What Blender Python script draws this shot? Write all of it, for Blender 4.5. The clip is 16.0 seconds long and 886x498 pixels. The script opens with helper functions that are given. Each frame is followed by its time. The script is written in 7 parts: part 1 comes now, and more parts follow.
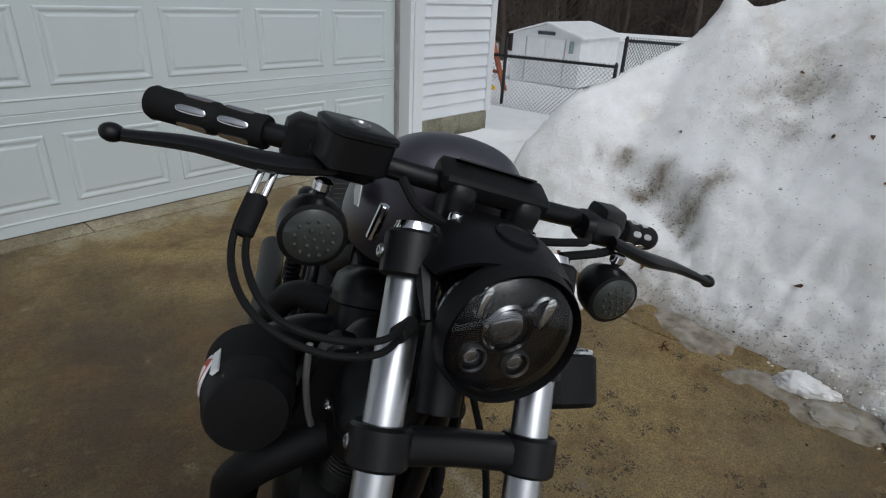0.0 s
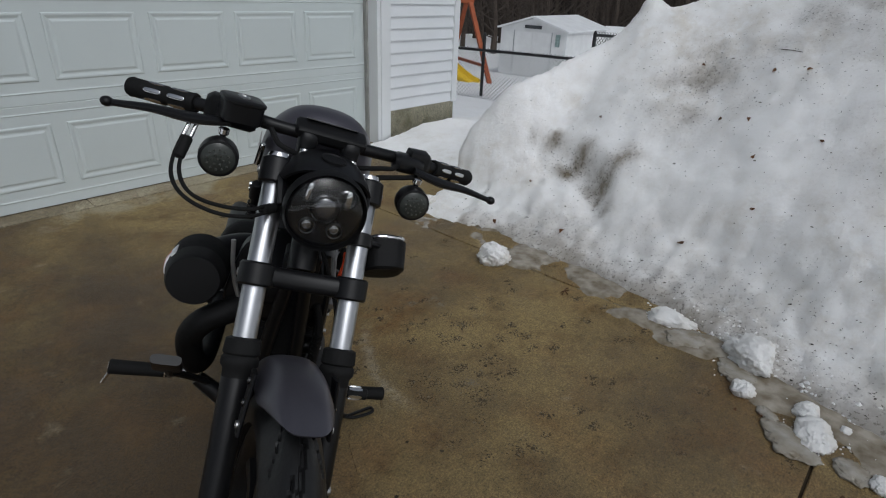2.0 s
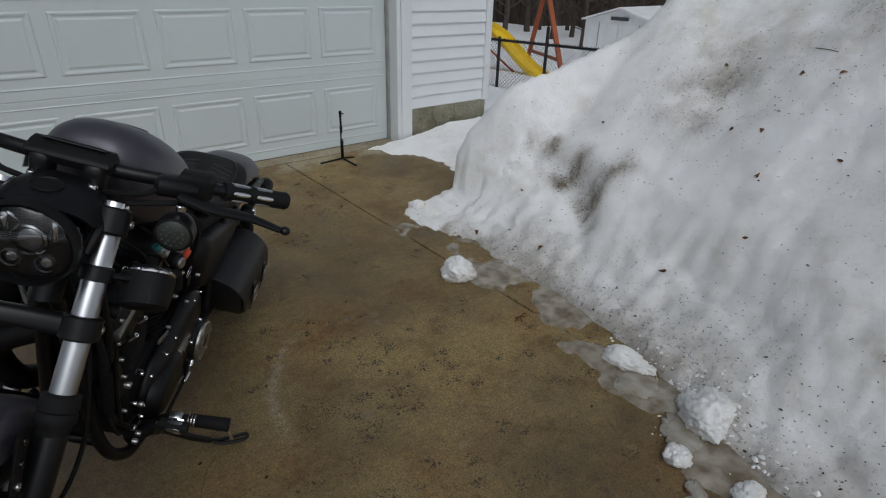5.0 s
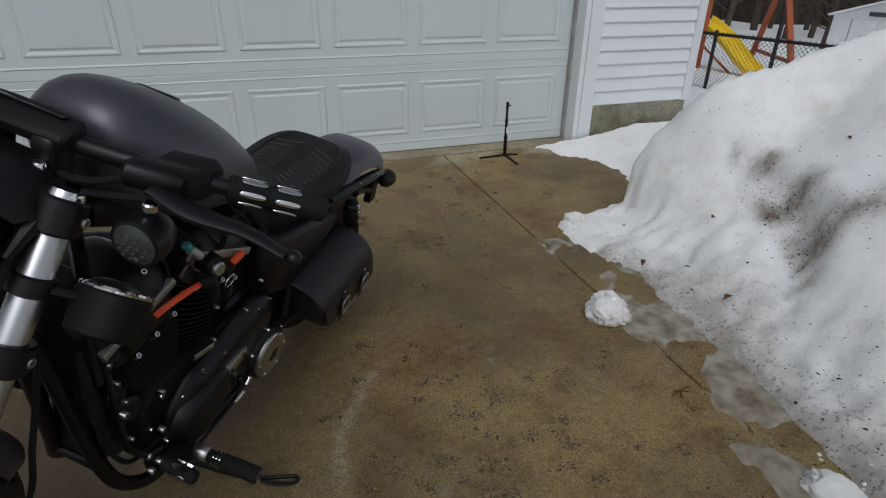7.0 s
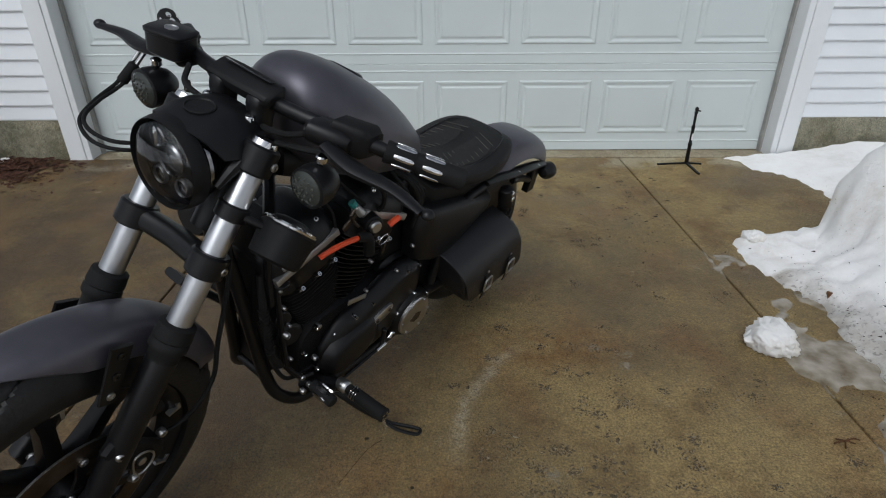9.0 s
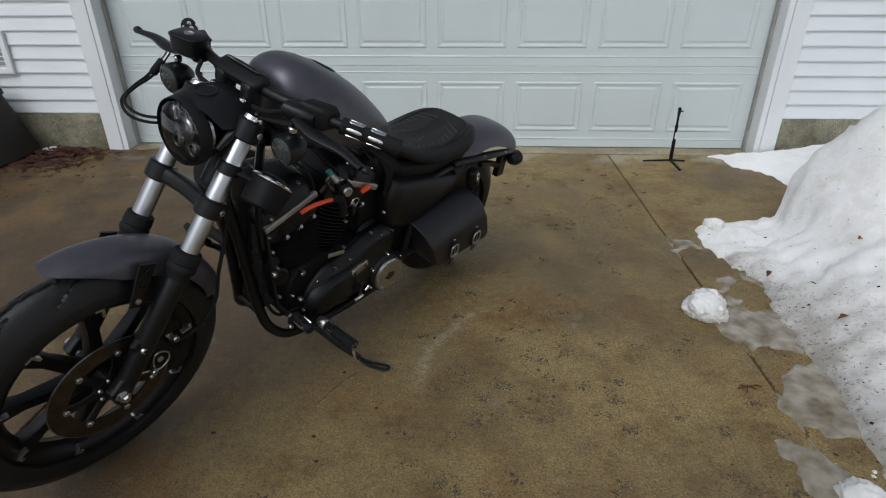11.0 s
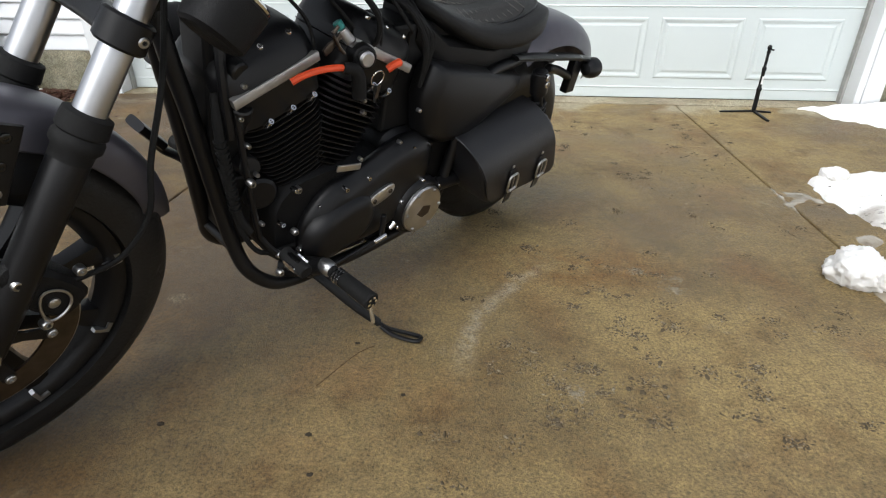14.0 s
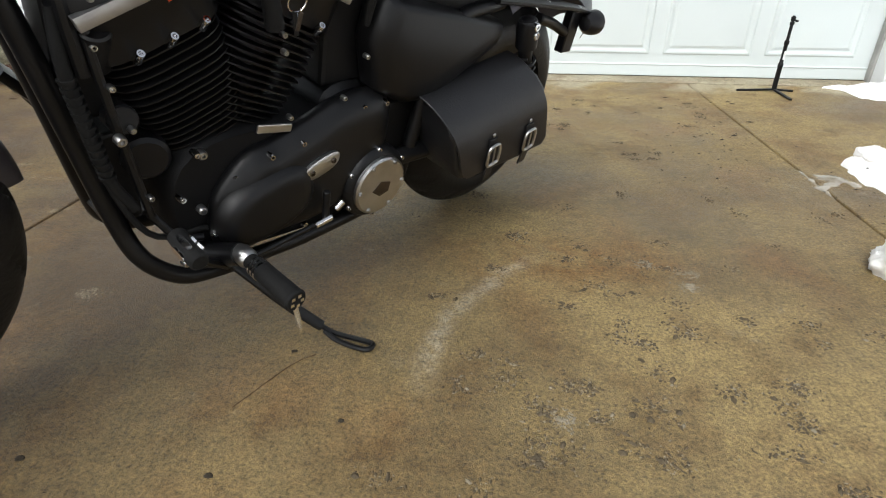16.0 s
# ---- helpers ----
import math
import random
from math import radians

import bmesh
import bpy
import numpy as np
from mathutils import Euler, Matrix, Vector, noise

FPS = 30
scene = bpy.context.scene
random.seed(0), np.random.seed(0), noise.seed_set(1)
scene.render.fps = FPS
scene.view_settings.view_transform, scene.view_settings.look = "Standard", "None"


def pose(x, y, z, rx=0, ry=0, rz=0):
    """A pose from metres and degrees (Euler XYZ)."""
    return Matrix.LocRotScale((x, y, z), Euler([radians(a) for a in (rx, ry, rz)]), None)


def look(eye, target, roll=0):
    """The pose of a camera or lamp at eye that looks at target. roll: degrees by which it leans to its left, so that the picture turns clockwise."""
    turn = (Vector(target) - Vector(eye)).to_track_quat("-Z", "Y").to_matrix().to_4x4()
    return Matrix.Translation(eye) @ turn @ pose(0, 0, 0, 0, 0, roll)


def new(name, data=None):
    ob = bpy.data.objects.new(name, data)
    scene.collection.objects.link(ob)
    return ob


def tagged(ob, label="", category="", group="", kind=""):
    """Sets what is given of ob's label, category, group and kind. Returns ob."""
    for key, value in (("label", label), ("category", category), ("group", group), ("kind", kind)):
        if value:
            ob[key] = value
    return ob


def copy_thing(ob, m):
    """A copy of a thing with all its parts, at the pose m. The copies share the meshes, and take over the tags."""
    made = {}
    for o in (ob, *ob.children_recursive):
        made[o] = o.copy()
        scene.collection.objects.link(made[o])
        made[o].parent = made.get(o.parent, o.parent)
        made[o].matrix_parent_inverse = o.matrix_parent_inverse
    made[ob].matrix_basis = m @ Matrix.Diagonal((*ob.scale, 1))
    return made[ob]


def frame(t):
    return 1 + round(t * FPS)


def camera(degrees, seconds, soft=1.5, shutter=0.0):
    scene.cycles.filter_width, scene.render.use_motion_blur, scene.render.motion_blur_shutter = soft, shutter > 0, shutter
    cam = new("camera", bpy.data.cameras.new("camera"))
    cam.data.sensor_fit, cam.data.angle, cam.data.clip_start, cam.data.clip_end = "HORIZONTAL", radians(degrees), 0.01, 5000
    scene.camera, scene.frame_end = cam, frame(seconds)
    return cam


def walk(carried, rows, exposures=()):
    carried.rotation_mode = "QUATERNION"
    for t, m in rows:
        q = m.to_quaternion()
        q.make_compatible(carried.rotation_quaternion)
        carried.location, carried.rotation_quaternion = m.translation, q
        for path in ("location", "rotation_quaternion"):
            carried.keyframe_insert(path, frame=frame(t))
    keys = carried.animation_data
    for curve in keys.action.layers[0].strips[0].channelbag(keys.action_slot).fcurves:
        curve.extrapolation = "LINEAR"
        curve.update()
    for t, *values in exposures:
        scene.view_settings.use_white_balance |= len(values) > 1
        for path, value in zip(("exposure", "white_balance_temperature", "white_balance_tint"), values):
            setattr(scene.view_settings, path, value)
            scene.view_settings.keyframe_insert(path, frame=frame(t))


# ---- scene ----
from mathutils.bvhtree import BVHTree

cam = camera(77.1, 16.0, soft=1.15)
PATH = [
    (0, (-0.803, -3.342, 1.254), (0.566, -2.149, 0.415), 2.9),
    (0.5, (-0.804, -3.422, 1.292), (0.57, -2.24, 0.448), 2.8),
    (1, (-0.791, -3.576, 1.316), (0.578, -2.391, 0.466), 2.6),
    (1.5, (-0.844, -3.719, 1.353), (0.517, -2.532, 0.493), 2.5),
    (2, (-0.979, -3.892, 1.332), (0.384, -2.706, 0.475), 2.5),
    (2.5, (-1.051, -3.981, 1.305), (0.311, -2.796, 0.445), 2.4),
    (3, (-0.981, -4.107, 1.315), (0.367, -2.909, 0.45), 2.3),
    (3.5, (-0.844, -4.211, 1.374), (0.475, -2.986, 0.502), 2.2),
    (6, (-0.125, -4.057, 1.313), (0.815, -2.538, 0.414), 1.0),
    (6.5, (-0.054, -3.925, 1.258), (0.76, -2.338, 0.353), 0.9),
    (7, (0.013, -3.858, 1.232), (0.598, -2.176, 0.323), 0.6),
    (7.5, (0.07, -3.856, 1.233), (0.417, -2.109, 0.322), 0.1),
    (8, (0.054, -3.87, 1.207), (0.242, -2.1, 0.295), -0.0),
    (8.5, (0.045, -3.887, 1.211), (0.113, -2.109, 0.298), -0.2),
    (11, (0.27, -4.292, 1.259), (0.173, -2.508, 0.359), -0.3),
    (11.5, (0.263, -4.254, 1.22), (0.14, -2.474, 0.317), -0.3),
    (12, (0.2, -4.149, 1.19), (0.07, -2.374, 0.278), -0.3),
    (12.5, (0.169, -4.026, 1.128), (0.043, -2.261, 0.197), -0.1),
    (13, (0.17, -3.924, 0.995), (0.038, -2.16, 0.062), -0.2),
    (13.5, (0.153, -3.867, 0.87), (0.005, -2.103, -0.061), -0.1),
    (14, (0.153, -3.849, 0.846), (-0.013, -2.088, -0.088), -0.0),
    (14.5, (0.178, -3.833, 0.844), (0.01, -2.076, -0.097), 0.2),
    (15, (0.244, -3.801, 0.851), (0.071, -2.049, -0.099), 0.2),
    (15.5, (0.271, -3.696, 0.841), (0.086, -1.948, -0.113), 0.1),
    (16, (0.224, -3.605, 0.705), (0.039, -1.858, -0.251), -0.0),
]
EXPOSURES = [(0.0, -0.68), (1.5, -0.80), (3.5, -0.78), (6.0, -1.00), (6.8, -0.86), (7.5, -0.60), (8.5, -0.40), (11.0, -0.38), (12.0, -0.22), (12.5, -0.08), (13.0, 0.18), (13.5, 0.39), (14.5, 0.60), (16.0, 0.68)]
EXPOSURES = [(t, e, 5980 if t < 12.8 else 6110 if t < 14 else 6260, 8 if t < 12.8 else 9 if t < 14 else 7) for t, e in EXPOSURES]
walk(cam, [(t, look(eye, target, roll)) for t, eye, target, roll in PATH], EXPOSURES)

# world: a bright overcast winter day
world = bpy.data.worlds.new("sky")
scene.world = world
world.use_nodes = True
wn = world.node_tree
wn.nodes.clear()
sky = wn.nodes.new("ShaderNodeTexSky")
sky.sky_type, sky.sun_disc = "NISHITA", False
sky.sun_elevation, sky.sun_rotation = radians(48), radians(200)
sky.air_density, sky.dust_density, sky.ozone_density = 1.0, 6.0, 1.0
cloud = wn.nodes.new("ShaderNodeHueSaturation")
cloud.inputs["Saturation"].default_value = 0.30
wbg = wn.nodes.new("ShaderNodeBackground")
wbg.inputs["Strength"].default_value = 0.12
wout = wn.nodes.new("ShaderNodeOutputWorld")
wn.links.new(sky.outputs[0], cloud.inputs["Color"])
wn.links.new(cloud.outputs[0], wbg.inputs["Color"])
wn.links.new(wbg.outputs[0], wout.inputs["Surface"])
sun = new("sun", bpy.data.lights.new("sun", "SUN"))
sun.data.energy, sun.data.angle, sun.data.color = 0.7, radians(40), (1.0, 0.985, 0.97)
sun.matrix_world = look((-2.0, -5.0, 9.0), (0, 0, 0))


# ---- small building helpers ----
def part(name, bm, material, parent=None, label="", smooth=True, bevel=0.0, sharp=38):
    """Links a bmesh as one mesh object under a thing or a part."""
    me = bpy.data.meshes.new(name)
    bm.normal_update()
    bm.to_mesh(me)
    bm.free()
    ob = new(name, me)
    for m in material if isinstance(material, (list, tuple)) else (material,):
        me.materials.append(m)
    if smooth:
        me.polygons.foreach_set("use_smooth", [True] * len(me.polygons))
        me.set_sharp_from_angle(angle=radians(sharp))
    if bevel:
        mod = ob.modifiers.new("bevel", "BEVEL")
        mod.width, mod.segments, mod.limit_method, mod.angle_limit = bevel, 2, "ANGLE", radians(40)
    if parent is not None:
        ob.parent = parent
    if label:
        ob["label"] = label
    return ob


def box(bm, x0, x1, y0, y1, z0, z1, m=None):
    vs = [bm.verts.new(Vector((x, y, z)) if m is None else m @ Vector((x, y, z))) for x in (x0, x1) for y in (y0, y1) for z in (z0, z1)]
    for f in ((0, 1, 3, 2), (4, 6, 7, 5), (0, 4, 5, 1), (2, 3, 7, 6), (0, 2, 6, 4), (1, 5, 7, 3)):
        bm.faces.new([vs[i] for i in f])
    return bm


def basis(d):
    d = Vector(d).normalized()
    a = d.orthogonal().normalized()
    return a, d.cross(a), d


def ring_faces(bm, rings, closed=True, caps=(True, True)):
    n = len(rings[0])
    for r0, r1 in zip(rings, rings[1:]):
        for i in range(n if closed else n - 1):
            j = (i + 1) % n
            bm.faces.new((r0[i], r0[j], r1[j], r1[i]))
    if caps[0]:
        bm.faces.new(list(reversed(rings[0])))
    if caps[1]:
        bm.faces.new(rings[-1])


def lathe(bm, p0, d, profile, seg=20, caps=(True, True), half=None):
    """Turns (distance along d, radius) pairs round the axis from p0."""
    a, b, d = basis(d)
    p0 = Vector(p0)
    rings = []
    for s, r in profile:
        rings.append([bm.verts.new(p0 + d * s + (a * math.cos(t) + b * math.sin(t)) * max(r, 1e-4)) for t in (2 * math.pi * i / seg for i in range(seg))])
    ring_faces(bm, rings, True, caps)
    return bm


def rod(bm, p0, p1, r, r1=None, seg=14, cut=0.0):
    p0, p1 = Vector(p0), Vector(p1)
    n = (p1 - p0).length
    r1 = r if r1 is None else r1
    prof = [(0, r), (n, r1)]
    if cut:
        prof = [(0, r - cut), (cut, r), (n - cut, r1), (n, r1 - cut)]
    return lathe(bm, p0, p1 - p0, prof, seg)


def smooth_path(pts, steps=6):
    """A Catmull-Rom line through the points."""
    pts = [Vector(p) for p in pts]
    ext = [2 * pts[0] - pts[1]] + pts + [2 * pts[-1] - pts[-2]]
    out = []
    for i in range(1, len(ext) - 2):
        a, b, c, d = ext[i - 1 : i + 3]
        for k in range(steps):
            t = k / steps
            out.append(0.5 * (2 * b + (c - a) * t + (2 * a - 5 * b + 4 * c - d) * t * t + (3 * b - a - 3 * c + d) * t**3))
    return out + [pts[-1]]


def tube(bm, pts, r, seg=10, steps=6, flat=1.0):
    """A round (or flattened) bar along a smooth line. r: one radius or one for each point."""
    line = smooth_path(pts, steps) if steps > 1 else [Vector(p) for p in pts]
    rs = [r] * len(line) if not isinstance(r, (list, tuple)) else list(np.interp(np.linspace(0, 1, len(line)), np.linspace(0, 1, len(r)), r))
    up = None
    rings = []
    for i, p in enumerate(line):
        d = (line[min(i + 1, len(line) - 1)] - line[max(i - 1, 0)]).normalized()
        if up is None:
            up = d.orthogonal().normalized() if abs(d.z) > 0.9 else (Vector((0, 0, 1)) - d * d.z).normalized()
        up = (up - d * up.dot(d)).normalized()
        side = d.cross(up)
        rings.append([bm.verts.new(p + (up * math.cos(t) * flat + side * math.sin(t)) * rs[i]) for t in (2 * math.pi * k / seg for k in range(seg))])
    ring_faces(bm, rings)
    return bm


def loft(bm, sections, caps=(True, True), closed=True):
    rings = [[bm.verts.new(p) for p in s] for s in sections]
    ring_faces(bm, rings, closed, caps)
    return bm


def oval(c, a, b, ra, rb, n=20, power=2.5):
    """A rounded section round c, with half axes ra along a and rb along b."""
    c, a, b = Vector(c), Vector(a), Vector(b)
    out = []
    for i in range(n):
        t = 2 * math.pi * i / n
        co, si = math.cos(t), math.sin(t)
        out.append(c + a * ra * math.copysign(abs(co) ** (2 / power), co) + b * rb * math.copysign(abs(si) ** (2 / power), si))
    return out


def ball(bm, c, r, seg=12, squash=(1, 1, 1), rough=0.0, freq=6.0):
    res = bmesh.ops.create_uvsphere(bm, u_segments=seg, v_segments=max(6, seg // 2 + 2), radius=1.0)
    for v in res["verts"]:
        p = Vector((v.co.x * squash[0], v.co.y * squash[1], v.co.z * squash[2])) * r
        if rough:
            p *= 1 + rough * noise.noise((p + Vector(c)) * freq)
        v.co = p + Vector(c)
    return bm


def extrude(bm, outline, depth, m=None):
    """A flat outline (x, y pairs) pushed by depth along z, laid by m."""
    m = m or Matrix.Identity(4)
    lo = [bm.verts.new(m @ Vector((x, y, 0))) for x, y in outline]
    hi = [bm.verts.new(m @ Vector((x, y, depth))) for x, y in outline]
    ring_faces(bm, [lo, hi])
    return bm


def thing(name, m, label, category, group=""):
    ob = new(name)
    ob.empty_display_size = 0.1
    ob.matrix_world = m
    return tagged(ob, label, category, group)


def nbm():
    return bmesh.new()


# ---- materials ----
def mat(name, color, rough=0.5, metal=0.0, vary=0.15, scale=8.0, bump=0.0, bscale=60.0, color2=None, spec=0.5, coat=0.0, speck=0.0, object_random=0.0, trans=0.0, ior=1.45):
    m = bpy.data.materials.new(name)
    m.use_nodes = True
    nt = m.node_tree
    b = nt.nodes["Principled BSDF"]
    b.inputs["Roughness"].default_value, b.inputs["Metallic"].default_value = rough, metal
    b.inputs["Specular IOR Level"].default_value = spec
    b.inputs["Coat Weight"].default_value = coat
    b.inputs["Transmission Weight"].default_value = trans
    b.inputs["IOR"].default_value = ior
    co = nt.nodes.new("ShaderNodeTexCoord").outputs["Object"]
    n1 = nt.nodes.new("ShaderNodeTexNoise")
    n1.inputs["Scale"].default_value, n1.inputs["Detail"].default_value = scale, 6.0
    nt.links.new(co, n1.inputs["Vector"])
    ramp = nt.nodes.new("ShaderNodeMapRange")
    ramp.inputs["From Min"].default_value, ramp.inputs["From Max"].default_value = 0.3, 0.7
    nt.links.new(n1.outputs["Fac"], ramp.inputs["Value"])
    mix = nt.nodes.new("ShaderNodeMix")
    mix.data_type = "RGBA"
    c2 = color2 or tuple(c * (1 - vary) for c in color)
    mix.inputs[6].default_value, mix.inputs[7].default_value = (*color, 1), (*c2, 1)
    nt.links.new(ramp.outputs[0], mix.inputs[0])
    out = mix.outputs[2]
    if object_random:
        info = nt.nodes.new("ShaderNodeObjectInfo")
        hsv = nt.nodes.new("ShaderNodeHueSaturation")
        mr = nt.nodes.new("ShaderNodeMapRange")
        mr.inputs["To Min"].default_value, mr.inputs["To Max"].default_value = 1 - object_random, 1 + object_random
        nt.links.new(info.outputs["Random"], mr.inputs["Value"])
        nt.links.new(mr.outputs[0], hsv.inputs["Value"])
        nt.links.new(out, hsv.inputs["Color"])
        out = hsv.outputs[0]
    nt.links.new(out, b.inputs["Base Color"])
    rmr = nt.nodes.new("ShaderNodeMapRange")
    rmr.inputs["To Min"].default_value, rmr.inputs["To Max"].default_value = max(0.02, rough - 0.08), min(1, rough + 0.08)
    n2 = nt.nodes.new("ShaderNodeTexNoise")
    n2.inputs["Scale"].default_value, n2.inputs["Detail"].default_value = bscale, 4.0
    nt.links.new(co, n2.inputs["Vector"])
    nt.links.new(n2.outputs["Fac"], rmr.inputs["Value"])
    nt.links.new(rmr.outputs[0], b.inputs["Roughness"])
    if bump:
        bp = nt.nodes.new("ShaderNodeBump")
        bp.inputs["Strength"].default_value, bp.inputs["Distance"].default_value = bump, 0.003
        nt.links.new(n2.outputs["Fac"], bp.inputs["Height"])
        nt.links.new(bp.outputs[0], b.inputs["Normal"])
    return m


BLACK_SATIN = mat("black_satin_paint", (0.006, 0.006, 0.0068), 0.38, vary=0.3, bump=0.05, bscale=300, spec=0.36)
BLACK_WRINKLE = mat("black_wrinkle_paint", (0.006, 0.006, 0.0065), 0.55, vary=0.3, bump=0.4, bscale=500, spec=0.24)
BLACK_GLOSS = mat("black_gloss_paint", (0.005, 0.005, 0.006), 0.18, vary=0.3, coat=0.3)
BLACK_PLASTIC = mat("black_plastic", (0.008, 0.008, 0.0085), 0.5, vary=0.3, bump=0.1, bscale=400, spec=0.25)
RUBBER = mat("tyre_rubber", (0.009, 0.009, 0.009), 0.75, vary=0.3, scale=14, bump=0.2, bscale=150, spec=0.25)
TYRE = mat("dusty_tyre_rubber", (0.008, 0.008, 0.0085), 0.46, vary=0.6, scale=22, bump=0.3, bscale=130, spec=0.38, color2=(0.013, 0.013, 0.013))
CHROME = mat("chrome", (0.75, 0.75, 0.76), 0.08, 1.0, vary=0.05)
STEEL = mat("brushed_steel", (0.55, 0.55, 0.55), 0.32, 1.0, vary=0.25, scale=20)
TUBE_STEEL = mat("fork_steel", (0.50, 0.51, 0.53), 0.34, 1.0, vary=0.06)
CHARCOAL = mat("charcoal_denim_paint", (0.092, 0.089, 0.106), 0.37, 0.55, vary=0.12, scale=30, bump=0.02, bscale=900)
LEATHER = mat("black_leather", (0.010, 0.010, 0.0115), 0.42, vary=0.35, scale=16, bump=0.3, bscale=240, spec=0.55)
SEAT_VINYL = mat("seat_vinyl", (0.009, 0.009, 0.0095), 0.55, vary=0.3, bump=0.35, bscale=260, spec=0.35)
ALLOY = mat("cast_aluminium", (0.42, 0.41, 0.40), 0.45, 0.8, vary=0.2, scale=30)
DISC_STEEL = mat("disc_steel", (0.135, 0.112, 0.092), 0.42, 1.0, vary=0.45, scale=30)
ORANGE = mat("orange_lead", (0.75, 0.08, 0.02), 0.4, vary=0.15)
LENS_SMOKE = mat("smoked_lens", (0.045, 0.05, 0.045), 0.12, vary=0.2)
WHITE_PAINT = mat("white_paint", (0.74, 0.76, 0.77), 0.45, vary=0.05, scale=3, bump=0.05, bscale=80)
DOOR_PAINT = mat("door_white", (0.595, 0.650, 0.650), 0.42, vary=0.05, scale=2.0, bump=0.12, bscale=120)
SIDING = mat("white_vinyl_siding", (0.76, 0.78, 0.80), 0.45, vary=0.05, scale=3, bump=0.08, bscale=70)
TRIM_DARK = mat("weather_strip", (0.36, 0.36, 0.34), 0.6, vary=0.3, scale=9)

def concrete_mat(name, dry, wet, stain, rough=(0.35, 0.75)):
    """Damp concrete: brown stain, pale scuffs, fine sand grain and pits."""
    m = bpy.data.materials.new(name)
    m.use_nodes = True
    nt = m.node_tree
    b = nt.nodes["Principled BSDF"]
    co = nt.nodes.new("ShaderNodeTexCoord").outputs["Object"]

    def nz(scale, detail=6.0, rough_=0.6):
        n = nt.nodes.new("ShaderNodeTexNoise")
        n.inputs["Scale"].default_value, n.inputs["Detail"].default_value, n.inputs["Roughness"].default_value = scale, detail, rough_
        nt.links.new(co, n.inputs["Vector"])
        return n.outputs["Fac"]

    def rng(v, a, c, lo=0.0, hi=1.0):
        r = nt.nodes.new("ShaderNodeMapRange")
        for k, val in zip(("From Min", "From Max", "To Min", "To Max"), (a, c, lo, hi)):
            r.inputs[k].default_value = val
        nt.links.new(v, r.inputs["Value"])
        return r.outputs[0]

    def mixc(f, c1, c2):
        x = nt.nodes.new("ShaderNodeMix")
        x.data_type = "RGBA"
        nt.links.new(f, x.inputs[0])
        for i, c in ((6, c1), (7, c2)):
            if isinstance(c, tuple):
                x.inputs[i].default_value = (*c, 1)
            else:
                nt.links.new(c, x.inputs[i])
        return x.outputs[2]

    big, mid, fine = nz(0.9, 5), nz(4.5, 8, 0.7), nz(140, 5, 0.8)

    def calc(op, a, c=0.0):
        x = nt.nodes.new("ShaderNodeMath")
        x.operation, x.use_clamp = op, op == "MULTIPLY"
        for i, v in enumerate((a, c)):
            if isinstance(v, float):
                x.inputs[i].default_value = v
            else:
                nt.links.new(v, x.inputs[i])
        return x.outputs[0]

    # a pale curved tyre scuff
    sep = nt.nodes.new("ShaderNodeSeparateXYZ")
    nt.links.new(co, sep.inputs[0])
    dx, dy = calc("SUBTRACT", sep.outputs[0], 0.700), calc("SUBTRACT", sep.outputs[1], -2.818)
    rad = calc("SQRT", calc("ADD", calc("POWER", dx, 2.0), calc("POWER", dy, 2.0)))
    band = rng(calc("ABSOLUTE", calc("SUBTRACT", calc("ADD", rad, rng(nz(9, 3), 0.3, 0.7, -0.014, 0.014)), 0.596)), 0.006, 0.036, 1.0, 0.0)
    ends = calc("MULTIPLY", rng(dx, -0.34, -0.43, 0.0, 1.0), rng(dy, -0.06, 0.08, 0.0, 1.0))
    scuff = calc("MULTIPLY", calc("MULTIPLY", band, ends), rng(nz(26, 8, 0.8), 0.38, 0.60, 0.0, 0.62))
    # random tone, plus a rise in paleness from x -0.9 to 0.3
    pale_mix = calc("ADD", calc("ADD", rng(big, 0.36, 0.64, -0.25, 0.55), rng(nz(3.2, 6, 0.7), 0.34, 0.66, -0.15, 0.30)), calc("ADD", rng(sep.outputs[0], -0.9, 0.3, -0.15, 0.40), rng(sep.outputs[0], 0.8, 1.3, 0.0, -0.06)))
    # a paler patch in the open stretch of the drive
    hx, hy = calc("SUBTRACT", sep.outputs[0], 0.20), calc("SUBTRACT", sep.outputs[1], -2.92)
    dist = calc("ADD", calc("POWER", calc("DIVIDE", hx, 0.95), 2.0), calc("POWER", calc("DIVIDE", hy, 0.48), 2.0))
    pale_mix = calc("ADD", pale_mix, rng(dist, 0.2, 1.3, 0.32, 0.0))
    c = mixc(rng(pale_mix, 0.0, 1.0), wet, dry)
    c = mixc(rng(mid, 0.48, 0.66, 0, 0.9), c, stain)
    c = mixc(rng(nz(22, 6, 0.7), 0.6, 0.8, 0, 0.32), c, tuple(v * 0.45 for v in wet))
    c = mixc(rng(nz(2.3, 5, 0.6), 0.52, 0.70, 0.0, 0.55), c, (0.20, 0.108, 0.036))
    c = mixc(rng(nz(7.0, 6, 0.65), 0.62, 0.74, 0.0, 0.6), c, (0.32, 0.27, 0.18))
    c = mixc(rng(nz(15.0, 6, 0.75), 0.63, 0.70, 0.0, 0.55), c, (0.045, 0.035, 0.020))
    # worn pale patches before the threshold
    worn = calc("MULTIPLY", rng(sep.outputs[1], -0.44, -0.30, 0.0, 1.0), rng(nz(2.1, 5, 0.6), 0.50, 0.60, 0.0, 0.65))
    c = mixc(worn, c, (0.40, 0.36, 0.25))
    # rust bled out round the scuff
    rx, ry = calc("SUBTRACT", sep.outputs[0], 0.40), calc("SUBTRACT", sep.outputs[1], -2.34)
